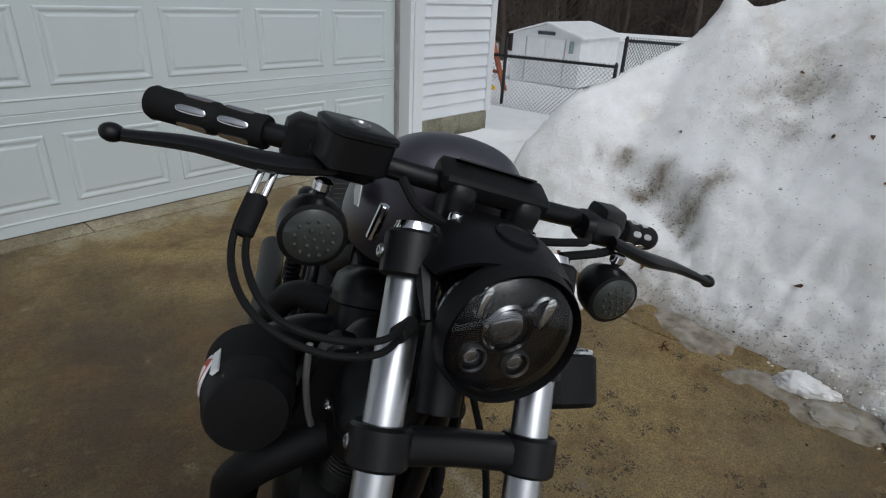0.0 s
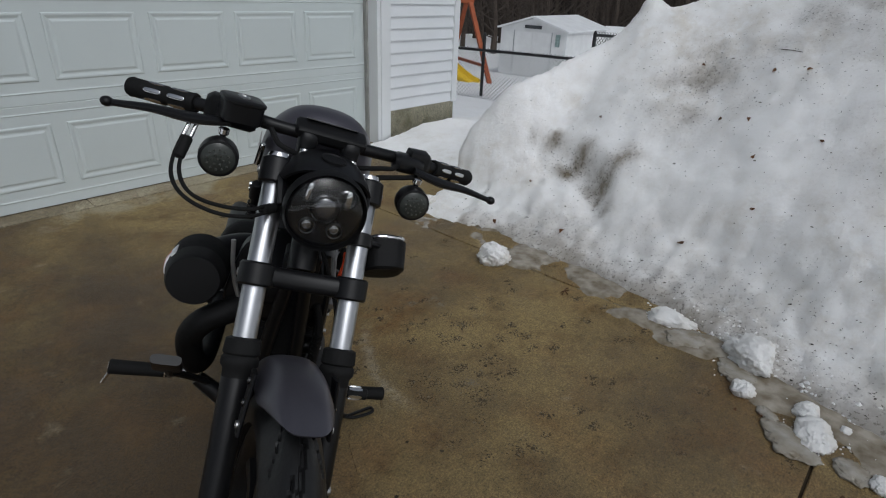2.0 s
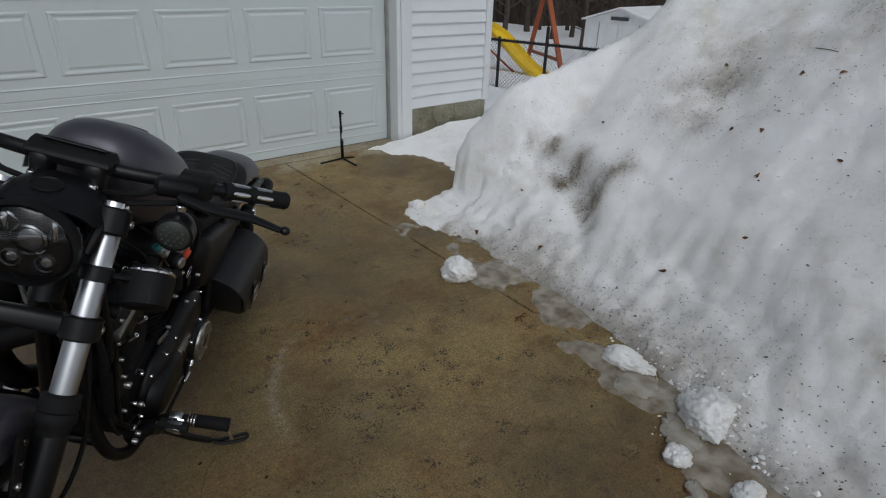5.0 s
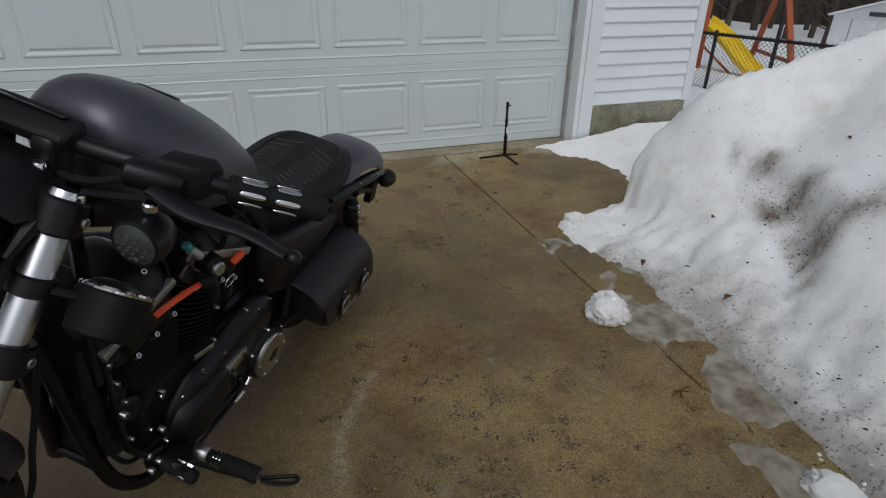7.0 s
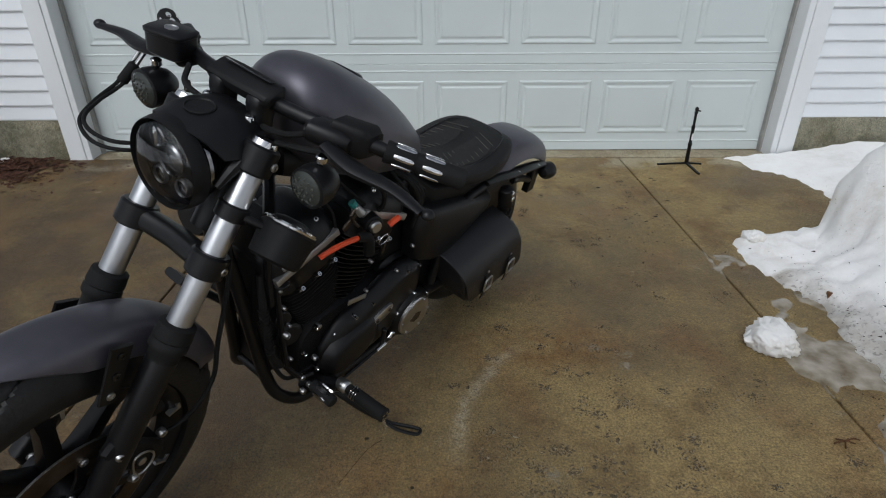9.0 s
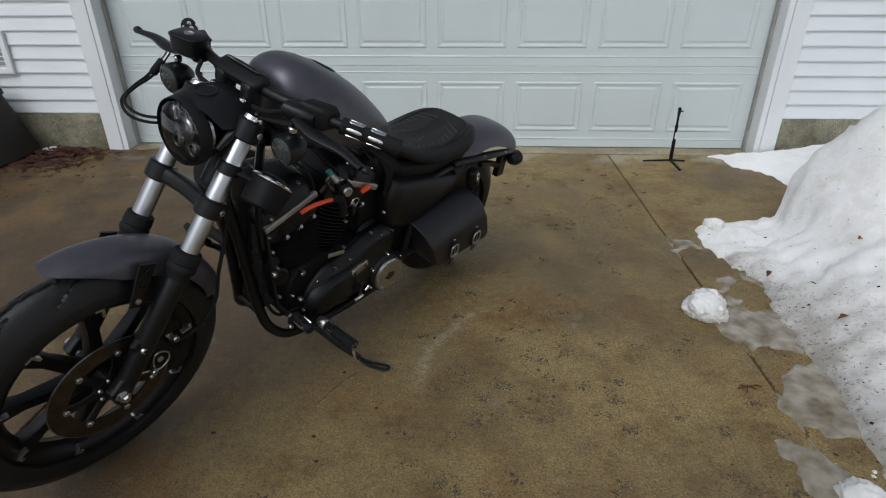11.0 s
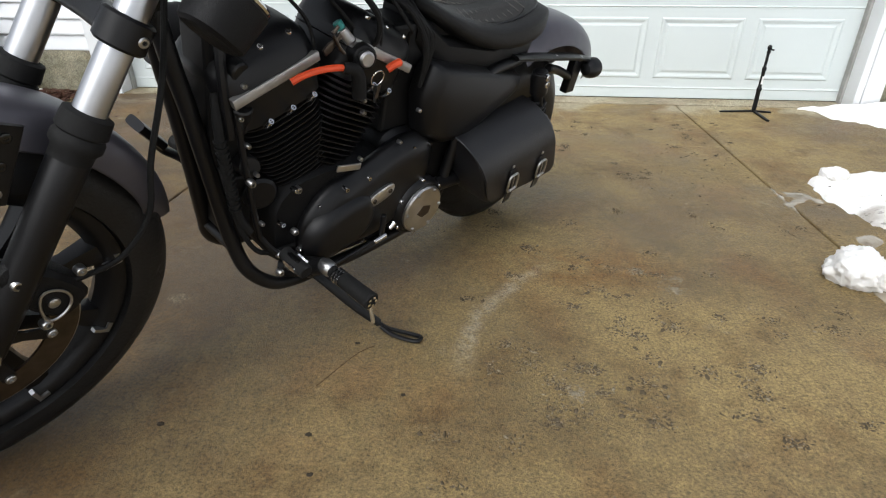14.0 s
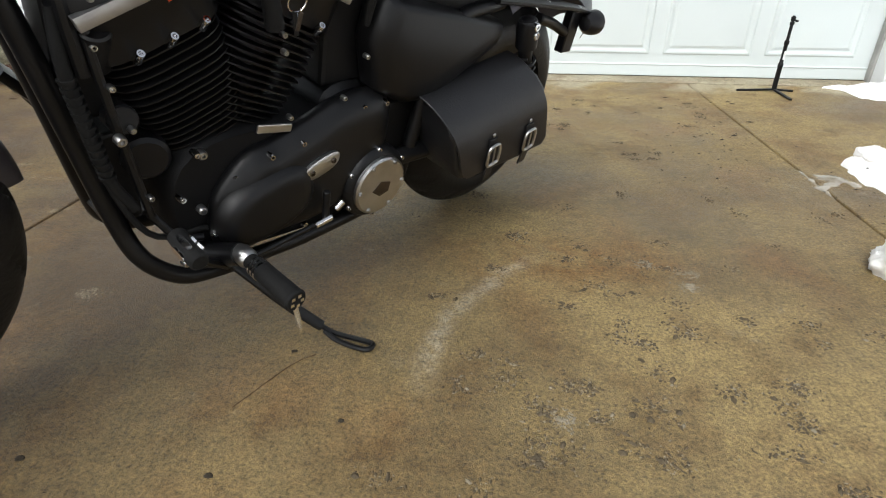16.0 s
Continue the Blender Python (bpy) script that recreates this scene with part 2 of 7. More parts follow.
    ring = calc("ADD", calc("POWER", calc("DIVIDE", rx, 0.38), 2.0), calc("POWER", calc("DIVIDE", ry, 0.18), 2.0))
    c = mixc(calc("MULTIPLY", rng(ring, 0.1, 1.0, 1.0, 0.0), rng(nz(11, 6, 0.7), 0.40, 0.62, 0.0, 0.85)), c, (0.17, 0.085, 0.022))
    c = mixc(scuff, c, (0.44, 0.39, 0.30))
    grain = nt.nodes.new("ShaderNodeMix")
    grain.data_type, grain.blend_type = "RGBA", "MULTIPLY"
    grain.inputs[0].default_value = 1.0
    nt.links.new(c, grain.inputs[6])
    g = nt.nodes.new("ShaderNodeCombineColor")
    gv = calc("ADD", rng(fine, 0.3, 0.7, -0.22, 1.42), rng(nz(38, 8, 0.85), 0.32, 0.68, 0.0, 0.85))
    for i in range(3):
        nt.links.new(gv, g.inputs[i])
    nt.links.new(g.outputs[0], grain.inputs[7])
    nt.links.new(grain.outputs[2], b.inputs["Base Color"])
    nt.links.new(rng(big, 0.35, 0.65, *rough), b.inputs["Roughness"])
    bp = nt.nodes.new("ShaderNodeBump")
    bp.inputs["Strength"].default_value, bp.inputs["Distance"].default_value = 0.95, 0.006
    nt.links.new(fine, bp.inputs["Height"])
    nt.links.new(bp.outputs[0], b.inputs["Normal"])
    return m


CONCRETE = concrete_mat("damp_concrete", (0.276, 0.199, 0.080), (0.076, 0.046, 0.0175), (0.119, 0.068, 0.0205))
APRON = concrete_mat("apron_concrete", (0.30, 0.25, 0.165), (0.19, 0.15, 0.09), (0.36, 0.31, 0.23))
FOUNDATION = concrete_mat("foundation_concrete", (0.30, 0.28, 0.21), (0.20, 0.19, 0.13), (0.12, 0.11, 0.06), (0.6, 0.85))
JOINT_DARK = mat("joint_filler", (0.068, 0.050, 0.029), 0.9, vary=0.4, scale=30)


def snow_mat(name, clean, dirt_amount, ice=0.0):
    m = bpy.data.materials.new(name)
    m.use_nodes = True
    nt = m.node_tree
    b = nt.nodes["Principled BSDF"]
    b.inputs["Roughness"].default_value = 0.7 - 0.5 * ice
    b.inputs["Subsurface Weight"].default_value = 0.0
    co = nt.nodes.new("ShaderNodeTexCoord").outputs["Object"]

    def nz(scale, detail=6.0, rough_=0.6):
        n = nt.nodes.new("ShaderNodeTexNoise")
        n.inputs["Scale"].default_value, n.inputs["Detail"].default_value, n.inputs["Roughness"].default_value = scale, detail, rough_
        nt.links.new(co, n.inputs["Vector"])
        return n.outputs["Fac"]

    def rng(v, a, c, lo=0.0, hi=1.0):
        r = nt.nodes.new("ShaderNodeMapRange")
        for k, val in zip(("From Min", "From Max", "To Min", "To Max"), (a, c, lo, hi)):
            r.inputs[k].default_value = val
        nt.links.new(v, r.inputs["Value"])
        return r.outputs[0]

    def mixc(f, c1, c2):
        x = nt.nodes.new("ShaderNodeMix")
        x.data_type = "RGBA"
        nt.links.new(f, x.inputs[0])
        for i, c in ((6, c1), (7, c2)):
            if isinstance(c, tuple):
                x.inputs[i].default_value = (*c, 1)
            else:
                nt.links.new(c, x.inputs[i])
        return x.outputs[2]

    def mul(a, c):
        x = nt.nodes.new("ShaderNodeMath")
        x.operation = "MULTIPLY"
        nt.links.new(a, x.inputs[0])
        nt.links.new(c, x.inputs[1])
        return x.outputs[0]

    grey = tuple(v * 0.96 for v in clean)
    c = mixc(rng(nz(2.2, 5), 0.42, 0.66, 0, 0.8), clean, grey)
    patches = rng(nz(1.6, 4), 0.45, 0.66)
    specks = rng(nz(70, 3, 0.5), 0.67, 0.73)
    c = mixc(mul(patches, rng(nz(6, 8, 0.75), 0.42, 0.66, 0, dirt_amount)), c, (0.66, 0.61, 0.53))
    c = mixc(rng(nz(14, 8, 0.8), 0.48, 0.70, 0, 0.40 * dirt_amount), c, (0.78, 0.75, 0.69))
    c = mixc(mul(rng(nz(1.7, 3), 0.45, 0.7), mul(specks, rng(nz(3, 2), 0.35, 0.6, 0.2, 1.0))), c, (0.10, 0.08, 0.05))
    at = nt.nodes.new("ShaderNodeAttribute")
    at.attribute_name = "soil"
    c = mixc(mul(at.outputs["Fac"], rng(nz(9, 6, 0.65), 0.30, 0.56, 0.40, 1.0)), c, (0.19, 0.15, 0.098))
    c = mixc(mul(at.outputs["Fac"], rng(nz(60, 4, 0.6), 0.56, 0.64, 0.0, 0.8)), c, (0.06, 0.045, 0.03))
    nt.links.new(c, b.inputs["Base Color"])
    bp = nt.nodes.new("ShaderNodeBump")
    bp.inputs["Strength"].default_value, bp.inputs["Distance"].default_value = 0.8, 0.011
    nt.links.new(nz(46, 9, 0.75), bp.inputs["Height"])
    nt.links.new(bp.outputs[0], b.inputs["Normal"])
    return m


SNOW = snow_mat("old_snow", (0.965, 0.962, 0.955), 0.8)
LUMP_SNOW = snow_mat("icy_lump_snow", (0.86, 0.855, 0.84), 1.0)
YARD_SNOW = snow_mat("yard_snow", (0.95, 0.955, 0.96), 0.2)
MELT = mat("brown_melt_ice", (0.38, 0.345, 0.285), 0.16, vary=0.45, scale=14, bump=0.4, bscale=50, color2=(0.12, 0.09, 0.05))
ICE = mat("grey_melt_ice", (0.40, 0.38, 0.34), 0.22, vary=0.45, scale=14, bump=0.5, bscale=50, color2=(0.20, 0.165, 0.11))

# ---- ground: one sheet to the horizon, dropping behind the house ----
GRADE_X = 3.2


def grade(x, y):
    d = max(0.0, x - GRADE_X) if x < 40 else 36.8
    return -0.004 - 0.12 * max(0.0, min(d - 0.8, 9.0)) - 0.09 * max(0.0, min(d - 9.8, 6.0)) - 0.03 * max(0.0, min(d - 15.8, 20.0))


bm = nbm()
xs = [-400, -60, -14, -8, -5.2, 1.25, 2.0, 2.8, 3.5, 4.2, 5, 6, 7, 8, 9, 10, 11, 12.5, 14, 16, 18, 21, 24, 28, 34, 45, 80, 400]
ys = [-400, -60, -20, -12, -8, -6, -4.5, -3.5, -2.5, -1.8, -1.2, -0.6, 0, 1, 2, 3, 4, 5, 6.5, 8, 10, 13, 17, 24, 40, 90, 400]
grid = [[bm.verts.new((x, y, grade(x, y) - 0.05)) for y in ys] for x in xs]
for i in range(len(xs) - 1):
    for j in range(len(ys) - 1):
        bm.faces.new((grid[i][j], grid[i + 1][j], grid[i + 1][j + 1], grid[i][j + 1]))
tagged(part("ground", bm, YARD_SNOW), "snow-covered yard ground sloping away behind the garage", "ground", kind="structure")

# driveway slabs with sawn joints between
slab_x = (-5.2, -1.098, 1.296, 3.3)
slab_y = (-9.0, -6.4, -3.93, -0.155)
bm = nbm()
box(bm, -5.2, 3.3, -9.0, -0.155, -0.045, -0.012)
drive = tagged(part("driveway", bm, JOINT_DARK, smooth=False), "wet brown stained concrete driveway with tooled joints", "driveway", kind="structure")
for i in range(3):
    for j in range(3):
        bm = nbm()
        gap = 0.0045
        box(bm, slab_x[i] + gap, slab_x[i + 1] - gap, slab_y[j] + gap, slab_y[j + 1] - gap, -0.04, 0.0)
        part("slab", bm, CONCRETE, drive, smooth=False, bevel=0.005)
bm = nbm()
for x0, x1 in ((-2.58, 0.004), (0.012, 2.36)):
    vs = [(x0, -0.149, 0.002), (x1, -0.149, 0.002), (x1, 0.3, 0.02), (x0, 0.3, 0.02)]
    lo = [bm.verts.new((v[0], v[1], -0.04)) for v in vs]
    hi = [bm.verts.new(v) for v in vs]
    ring_faces(bm, [lo, hi])
tagged(part("garage_threshold", bm, APRON, smooth=False), "pale worn concrete threshold under the garage door", "threshold", kind="structure")

# ---- garage ----
WALL_Y = -0.13
DOOR_L, DOOR_R, DOOR_H = -2.427, 2.355, 2.43
CORNER_X, WEST_X, EAVE = 3.40, -6.0, 3.0
SILL_Z = 0.288

bm = nbm()
for x0, x1 in ((WEST_X, DOOR_L - 0.03), (DOOR_R + 0.03, CORNER_X)):
    box(bm, x0, x1, WALL_Y + 0.03, WALL_Y + 0.17, -0.3, EAVE)
box(bm, DOOR_L - 0.03, DOOR_R + 0.03, WALL_Y + 0.03, WALL_Y + 0.17, DOOR_H + 0.03, EAVE)
wall = tagged(part("wall_front", bm, SIDING, smooth=False), "white vinyl clapboard garage wall over a concrete footing", "wall", kind="structure")
bm = nbm()
box(bm, CORNER_X - 0.16, CORNER_X, WALL_Y + 0.17, 8.0, -0.9, EAVE)
tagged(part("wall_east", bm, SIDING, smooth=False), "white garage side wall", "wall", kind="structure")
bm = nbm()
box(bm, WEST_X, WEST_X + 0.15, WALL_Y + 0.17, 8.0, -0.9, EAVE)
box(bm, WEST_X + 0.15, CORNER_X - 0.16, 7.85, 8.0, -0.9, EAVE)
tagged(part("wall_back", bm, SIDING, smooth=False), "plain white walls closing the garage", "wall", kind="structure")
bm = nbm()
vs = [(WEST_X - 0.3, WALL_Y - 0.35, EAVE), (CORNER_X + 0.3, WALL_Y - 0.35, EAVE), (CORNER_X + 0.3, 8.3, EAVE), (WEST_X - 0.3, 8.3, EAVE)]
lo = [bm.verts.new(v) for v in vs]
hi = [bm.verts.new((v[0], 4.0 + (v[1] - 4.0) * 0.02, EAVE + 2.0)) for v in vs]
ring_faces(bm, [lo, hi])
tagged(part("roof", bm, mat("grey_shingle", (0.12, 0.115, 0.11), 0.9, vary=0.3, scale=20), smooth=False), "grey shingled garage roof with snow melt", "roof", kind="structure")

# footing
for nm, x0, x1 in (("footing_east", DOOR_R + 0.152, CORNER_X - 0.012), ("footing_west", WEST_X, DOOR_L - 0.159)):
    bm = nbm()
    box(bm, x0, x1, WALL_Y - 0.012, WALL_Y + 0.028, -0.3, SILL_Z)
    tagged(part(nm, bm, FOUNDATION, smooth=False, bevel=0.006), "stained poured concrete footing", "footing", kind="structure")

# clapboards, each a lapped board
def clapboard(x0, x1, z):
    bm = nbm()
    prof = [(WALL_Y + 0.028, z), (WALL_Y - 0.016, z), (WALL_Y - 0.018, z + 0.008), (WALL_Y - 0.002, z + 0.101), (WALL_Y + 0.028, z + 0.101)]
    loft(bm, [[(x, y, zz) for y, zz in prof] for x in (x0, x1)])
    return part("clapboard", bm, SIDING, wall, smooth=False)


for k in range(27):
    z = SILL_Z - 0.01 + 0.099 * k
    clapboard(DOOR_R + 0.152, CORNER_X - 0.06, z)
    clapboard(WEST_X, DOOR_L - 0.159, z)

# trim: casing, jamb return, corner board
def trim_board(name, label, *dims):
    bm = nbm()
    box(bm, *dims)
    return tagged(part(name, bm, WHITE_PAINT, smooth=False, bevel=0.004), label, "trim", kind="structure")


trim_board("trim_casing_east", "white painted door casing board", DOOR_R + 0.04, DOOR_R + 0.149, WALL_Y - 0.035, WALL_Y + 0.028, -0.01, DOOR_H + 0.14)
trim_board("trim_casing_west", "white painted door casing board", DOOR_L - 0.156, DOOR_L - 0.04, WALL_Y - 0.035, WALL_Y + 0.028, -0.01, DOOR_H + 0.14)
trim_board("trim_casing_head", "white painted door head casing", DOOR_L - 0.04, DOOR_R + 0.04, WALL_Y - 0.035, WALL_Y + 0.028, DOOR_H + 0.02, DOOR_H + 0.14)
trim_board("trim_jamb_east", "white painted door jamb", DOOR_R - 0.002, DOOR_R + 0.038, WALL_Y - 0.03, 0.06, -0.01, DOOR_H + 0.02)
trim_board("trim_jamb_west", "white painted door jamb", DOOR_L - 0.038, DOOR_L + 0.002, WALL_Y - 0.03, 0.06, -0.01, DOOR_H + 0.02)
trim_board("trim_corner", "white vinyl corner post", CORNER_X - 0.06, CORNER_X + 0.012, WALL_Y - 0.03, WALL_Y + 0.16, SILL_Z - 0.015, EAVE)
for s, x in ((1, DOOR_L), (-1, DOOR_R)):
    bm = nbm()
    box(bm, *sorted((x + s * 0.003, x + s * 0.018)), -0.045, -0.006, 0.0, DOOR_H)
    tagged(part("trim_door_stop", bm, TRIM_DARK, smooth=False), "dingy vinyl weather stop beside the door", "trim", kind="structure")

# sectional garage door: four sections of eight raised panels
door = thing("door_1", Matrix.Identity(4), "closed white sectional garage door with raised panels", "garage door")
door["kind"] = "structure"
SEC, PITCH, MARGIN = 0.605, 0.580, 0.111


def door_section(z0):
    """One stamped section: a slab whose lower and upper edges carry shallow lapped ribs."""
    bm = nbm()
    h = SEC - 0.0015
    prof = [(0.045, 0.0), (0.0, 0.0), (-0.0025, 0.003), (-0.0005, 0.060), (-0.0045, 0.066), (-0.0005, 0.074), (0.0, 0.085), (0.0, h - 0.052), (-0.0045, h - 0.047), (-0.0005, h - 0.040), (-0.0025, h - 0.004), (0.0, h), (0.045, h)]
    loft(bm, [[(x, y, z0 + z) for y, z in prof] for x in (DOOR_L, DOOR_R)])
    return part("door_section", bm, DOOR_PAINT, door, smooth=False)


def door_panel(sec, z0, i):
    bm = nbm()
    x0 = DOOR_L + MARGIN + i * PITCH
    x1 = x0 + PITCH - 0.08
    za, zb = z0 + 0.126, z0 + SEC - 0.112
    rings = []
    for inset, y in ((0.0, -0.0004), (0.007, -0.0060), (0.016, -0.0060), (0.030, -0.0008), (0.038, -0.0008), (0.050, -0.0056)):
        rings.append([bm.verts.new(p) for p in ((x0 + inset, y, za + inset), (x1 - inset, y, za + inset), (x1 - inset, y, zb - inset), (x0 + inset, y, zb - inset))])
    ring_faces(bm, rings, True, (False, True))
    return part("door_panel", bm, DOOR_PAINT, sec, smooth=False)


for k in range(4):
    z0 = 0.012 + k * SEC
    sec = door_section(z0)
    for i in range(8):
        door_panel(sec, z0, i)
bm = nbm()
box(bm, DOOR_L, DOOR_R, 0.005, 0.04, 0.0, 0.012)
part("bottom_seal", bm, RUBBER, door, "black rubber bottom seal", smooth=False)

# ---- the ploughed snow bank along the drive ----
TOE = ((-9.0, -0.3), (-6.0, 0.35), (-4.9, 0.78), (-4.3, 1.0), (-3.9, 1.15), (-3.5, 1.3), (-3.15, 1.42), (-2.75, 1.5), (-2.4, 1.48), (-2.1, 1.54), (-1.85, 1.47), (-1.65, 1.45), (-1.5, 1.47), (-1.42, 1.8), (-1.2, 2.2))
RISE = ((0, 0), (0.06, 0.045), (0.2, 0.10), (0.36, 0.22), (0.55, 0.42), (0.8, 0.60), (1.15, 0.92), (1.4, 1.15), (2.0, 1.55), (2.6, 1.8), (3.4, 1.9), (4.6, 1.8), (5.8, 1.0), (7.0, 0.0))
END = ((0, 0), (0.05, 0.03), (0.30, 0.05), (0.39, 0.10), (0.445, 0.31), (0.51, 0.43), (0.60, 0.62), (0.67, 0.76), (0.86, 0.89), (1.15, 1.07), (1.4, 1.24), (2.0, 1.58), (2.6, 1.8), (3.4, 1.9), (4.6, 1.8), (5.8, 1.0), (7.0, 0.0))
BACK = ((0, 0), (0.05, 0.30), (0.12, 0.50), (0.22, 0.70), (0.4, 0.90), (0.65, 1.12), (1.0, 1.32), (1.8, 1.75), (3.0, 2.1))


def ramp(table, v):
    ks, vs = zip(*table)
    return float(np.interp(v, ks, vs))


GULLY = ((2.06, -1.90, 0.01), (2.11, -2.02, 0.04), (2.10, -2.15, 0.07), (2.07, -2.27, 0.09), (2.01, -2.44, 0.11), (1.94, -2.54, 0.09), (1.88, -2.63, 0.05), (1.85, -2.72, 0.01))


def bank_height(x, y):
    w = 0.06 * noise.noise(Vector((x * 1.7, y * 1.7, 3.1)))
    d = x - ramp(TOE, y) + w
    e = (-1.42 - 0.06 * (x - 2.0)) - y + 0.5 * w
    # the end of the bank was cut steep by the plough
    k = min(1.0, max(0.0, (y + 2.05) / 0.35))
    face = ramp(RISE, max(d, 0)) * (1 - k) + ramp(END, max(d - 0.7 * w, 0)) * k
    h = min(face, ramp(BACK, max(e, 0)))
    low = grade(x, y) - 0.02
    if h <= 0:
        return low - 0.04
    lump = noise.noise(Vector((x * 2.1, y * 2.1, h * 1.8 + 0.4))) * 0.075 + noise.noise(Vector((x * 5.3, y * 5.3, h * 5.0 + 1.7))) * 0.014
    rib = abs(noise.noise(Vector((x * 3.4, y * 3.0, h * 3.2 + 4.7))))
    rough = 0.35 + 0.65 * max(0.0, 1 - h / 0.45)
    lump += 0.015 * (rib - 0.25) + 0.030 * rough * (abs(noise.noise(Vector((x * 8.5, y * 7.5, h * 8 + 2.2)))) - 0.2)
    crust = rough * (noise.noise(Vector((x * 14, y * 14, h * 14 + 5.0))) * 0.022 + noise.noise(Vector((x * 30, y * 30, h * 30 + 8.0))) * 0.012)
    # a thawed hollow under the crest
    hollow = 0.0
    if GULLY[-1][1] < y < GULLY[0][1]:
        gx = float(np.interp(-y, [-g[1] for g in GULLY], [g[0] for g in GULLY])) + 0.25 * w
        deep = float(np.interp(-y, [-g[1] for g in GULLY], [g[2] for g in GULLY]))
        s = x - gx
        hollow = 1.5 * deep * (math.exp(-(s / 0.045) ** 2) if s > 0 else math.exp(-(s / 0.18) ** 2))
    h += 0.16 * math.exp(-((x - 3.06) ** 2 + (y + 2.17) ** 2) / 0.012)
    k = min(1.0, h / 0.25)
    h += low * min(1.0, max(0.0, (d - 3.0) / 2.5))
    return h + k * (lump + crust) + (1 - k) * crust * 0.8 - hollow * k


bm = nbm()
X0, X1, Y0, Y1 = 0.0, 9.0, -8.5, -1.2
nx = [X0 + 0.025 * i for i in range(126)] + [3.15 + 0.12 * i for i in range(50)]
ny = [Y0 + 0.16 * i for i in range(22)] + [-4.98 + 0.026 * i for i in range(147)]
gridv = [[bm.verts.new((x, y, bank_height(x, y))) for y in ny] for x in nx]
for i in range(len(nx) - 1):
    for j in range(len(ny) - 1):
        q = (gridv[i][j], gridv[i + 1][j], gridv[i + 1][j + 1], gridv[i][j + 1])
        if max(v.co.z - grade(v.co.x, v.co.y) for v in q) > -0.03:
            bm.faces.new(q)
bmesh.ops.delete(bm, geom=[v for v in bm.verts if not v.link_faces], context="VERTS")
bm.normal_update()
for v in bm.verts:
    p = v.co
    foot = max(0.0, 1 - max(0.0, p.z) / 0.5)
    k = min(1.0, max(0.0, p.z - grade(p.x, p.y)) / 0.08)
    n = 0.014 * noise.noise(p * 4.2) + (0.006 + 0.012 * foot) * (0.22 - abs(noise.noise(p * 7.0 + Vector((3, 1, 2))))) + (0.008 + 0.020 * foot) * noise.noise(p * 15) + (0.006 + 0.012 * foot) * noise.noise(p * 31)
    v.co = p + v.normal * (n * k)
SHELL = BVHTree.FromBMesh(bm)
bank = tagged(part("snow_bank", bm, SNOW, sharp=180), "tall ploughed bank of old dirty melting snow", "snow bank", kind="stuff")
# soil caught in the snow: in the thawed gully, along a scraped patch and at the foot
soil = bank.data.attributes.new("soil", "FLOAT", "POINT")
PATCHES = ((2.10, -1.97, 0.035, 0.5), (2.145, -2.08, 0.05, 1.1), (2.085, -2.19, 0.04, 1.0), (2.07, -2.27, 0.045, 1.1), (2.12, -2.31, 0.05, 0.9), (2.03, -2.38, 0.05, 1.1), (2.00, -2.46, 0.05, 1.2), (1.94, -2.54, 0.045, 1.2), (1.88, -2.62, 0.035, 0.8), (2.03, -2.59, 0.06, 0.9), (2.10, -2.615, 0.05, 0.5), (2.12, -2.62, 0.07, 0.4), (2.50, -2.62, 0.17, 0.34), (2.62, -2.80, 0.22, 0.36), (2.42, -2.84, 0.16, 0.22), (2.78, -2.72, 0.14, 0.3), (3.0, -3.35, 0.3, 0.45), (2.2, -3.9, 0.3, 0.3), (1.75, -2.95, 0.16, 0.25))
values = []
for v in bank.data.vertices:
    x, y, z = v.co
    w = 0.03 * noise.noise(Vector((x * 6, y * 6, 7)))
    q = sum(a * math.exp(-((x + w - cx) ** 2 + (y - w - cy) ** 2) / (r * r)) for cx, cy, r, a in PATCHES)
    foot = 0.75 * max(0.0, 1 - (x - ramp(TOE, y)) / (0.30 + 0.12 * math.sin(y * 7))) if y < -1.85 else 0.0
    q *= max(0.0, min(1.2, 0.75 + 1.3 * noise.noise(Vector((x * 7, y * 7, z * 7)))))
    values.append(min(1.0, q + foot))
soil.data.foreach_set("value", values)


# low drift against the garage corner
def drift_height(x, y):
    edge = ramp(((-1.5, 2.25), (-1.0, 2.28), (-0.7, 2.26), (-0.42, 2.12), (-0.2, 2.0), (0, 2.0)), y)
    edge += 0.10 * noise.noise(Vector((x * 2.5, y * 5, 5))) + 0.04 * noise.noise(Vector((x * 9, y * 14, 1)))
    d = x - edge
    if d <= 0:
        return -0.03
    h = 0.034 * (1 - math.exp(-d / 0.12)) + 0.02 * min(1, max(0, d - 0.2) / 0.9) + 0.055 * max(0.0, min(1.0, (x - 2.3) / 0.8)) * math.exp(-(((y + 0.95) / 0.35) ** 2)) + 0.045 * max(0.0, min(1.0, (x - 2.3) / 0.5)) * math.exp(-(((y + 0.2) / 0.45) ** 2))
    return h * (1 + 0.35 * noise.noise(Vector((x * 3, y * 3, 0)))) + 0.012 * noise.noise(Vector((x * 14, y * 14, 2))) - (0.09 * max(0, x - 4.4))


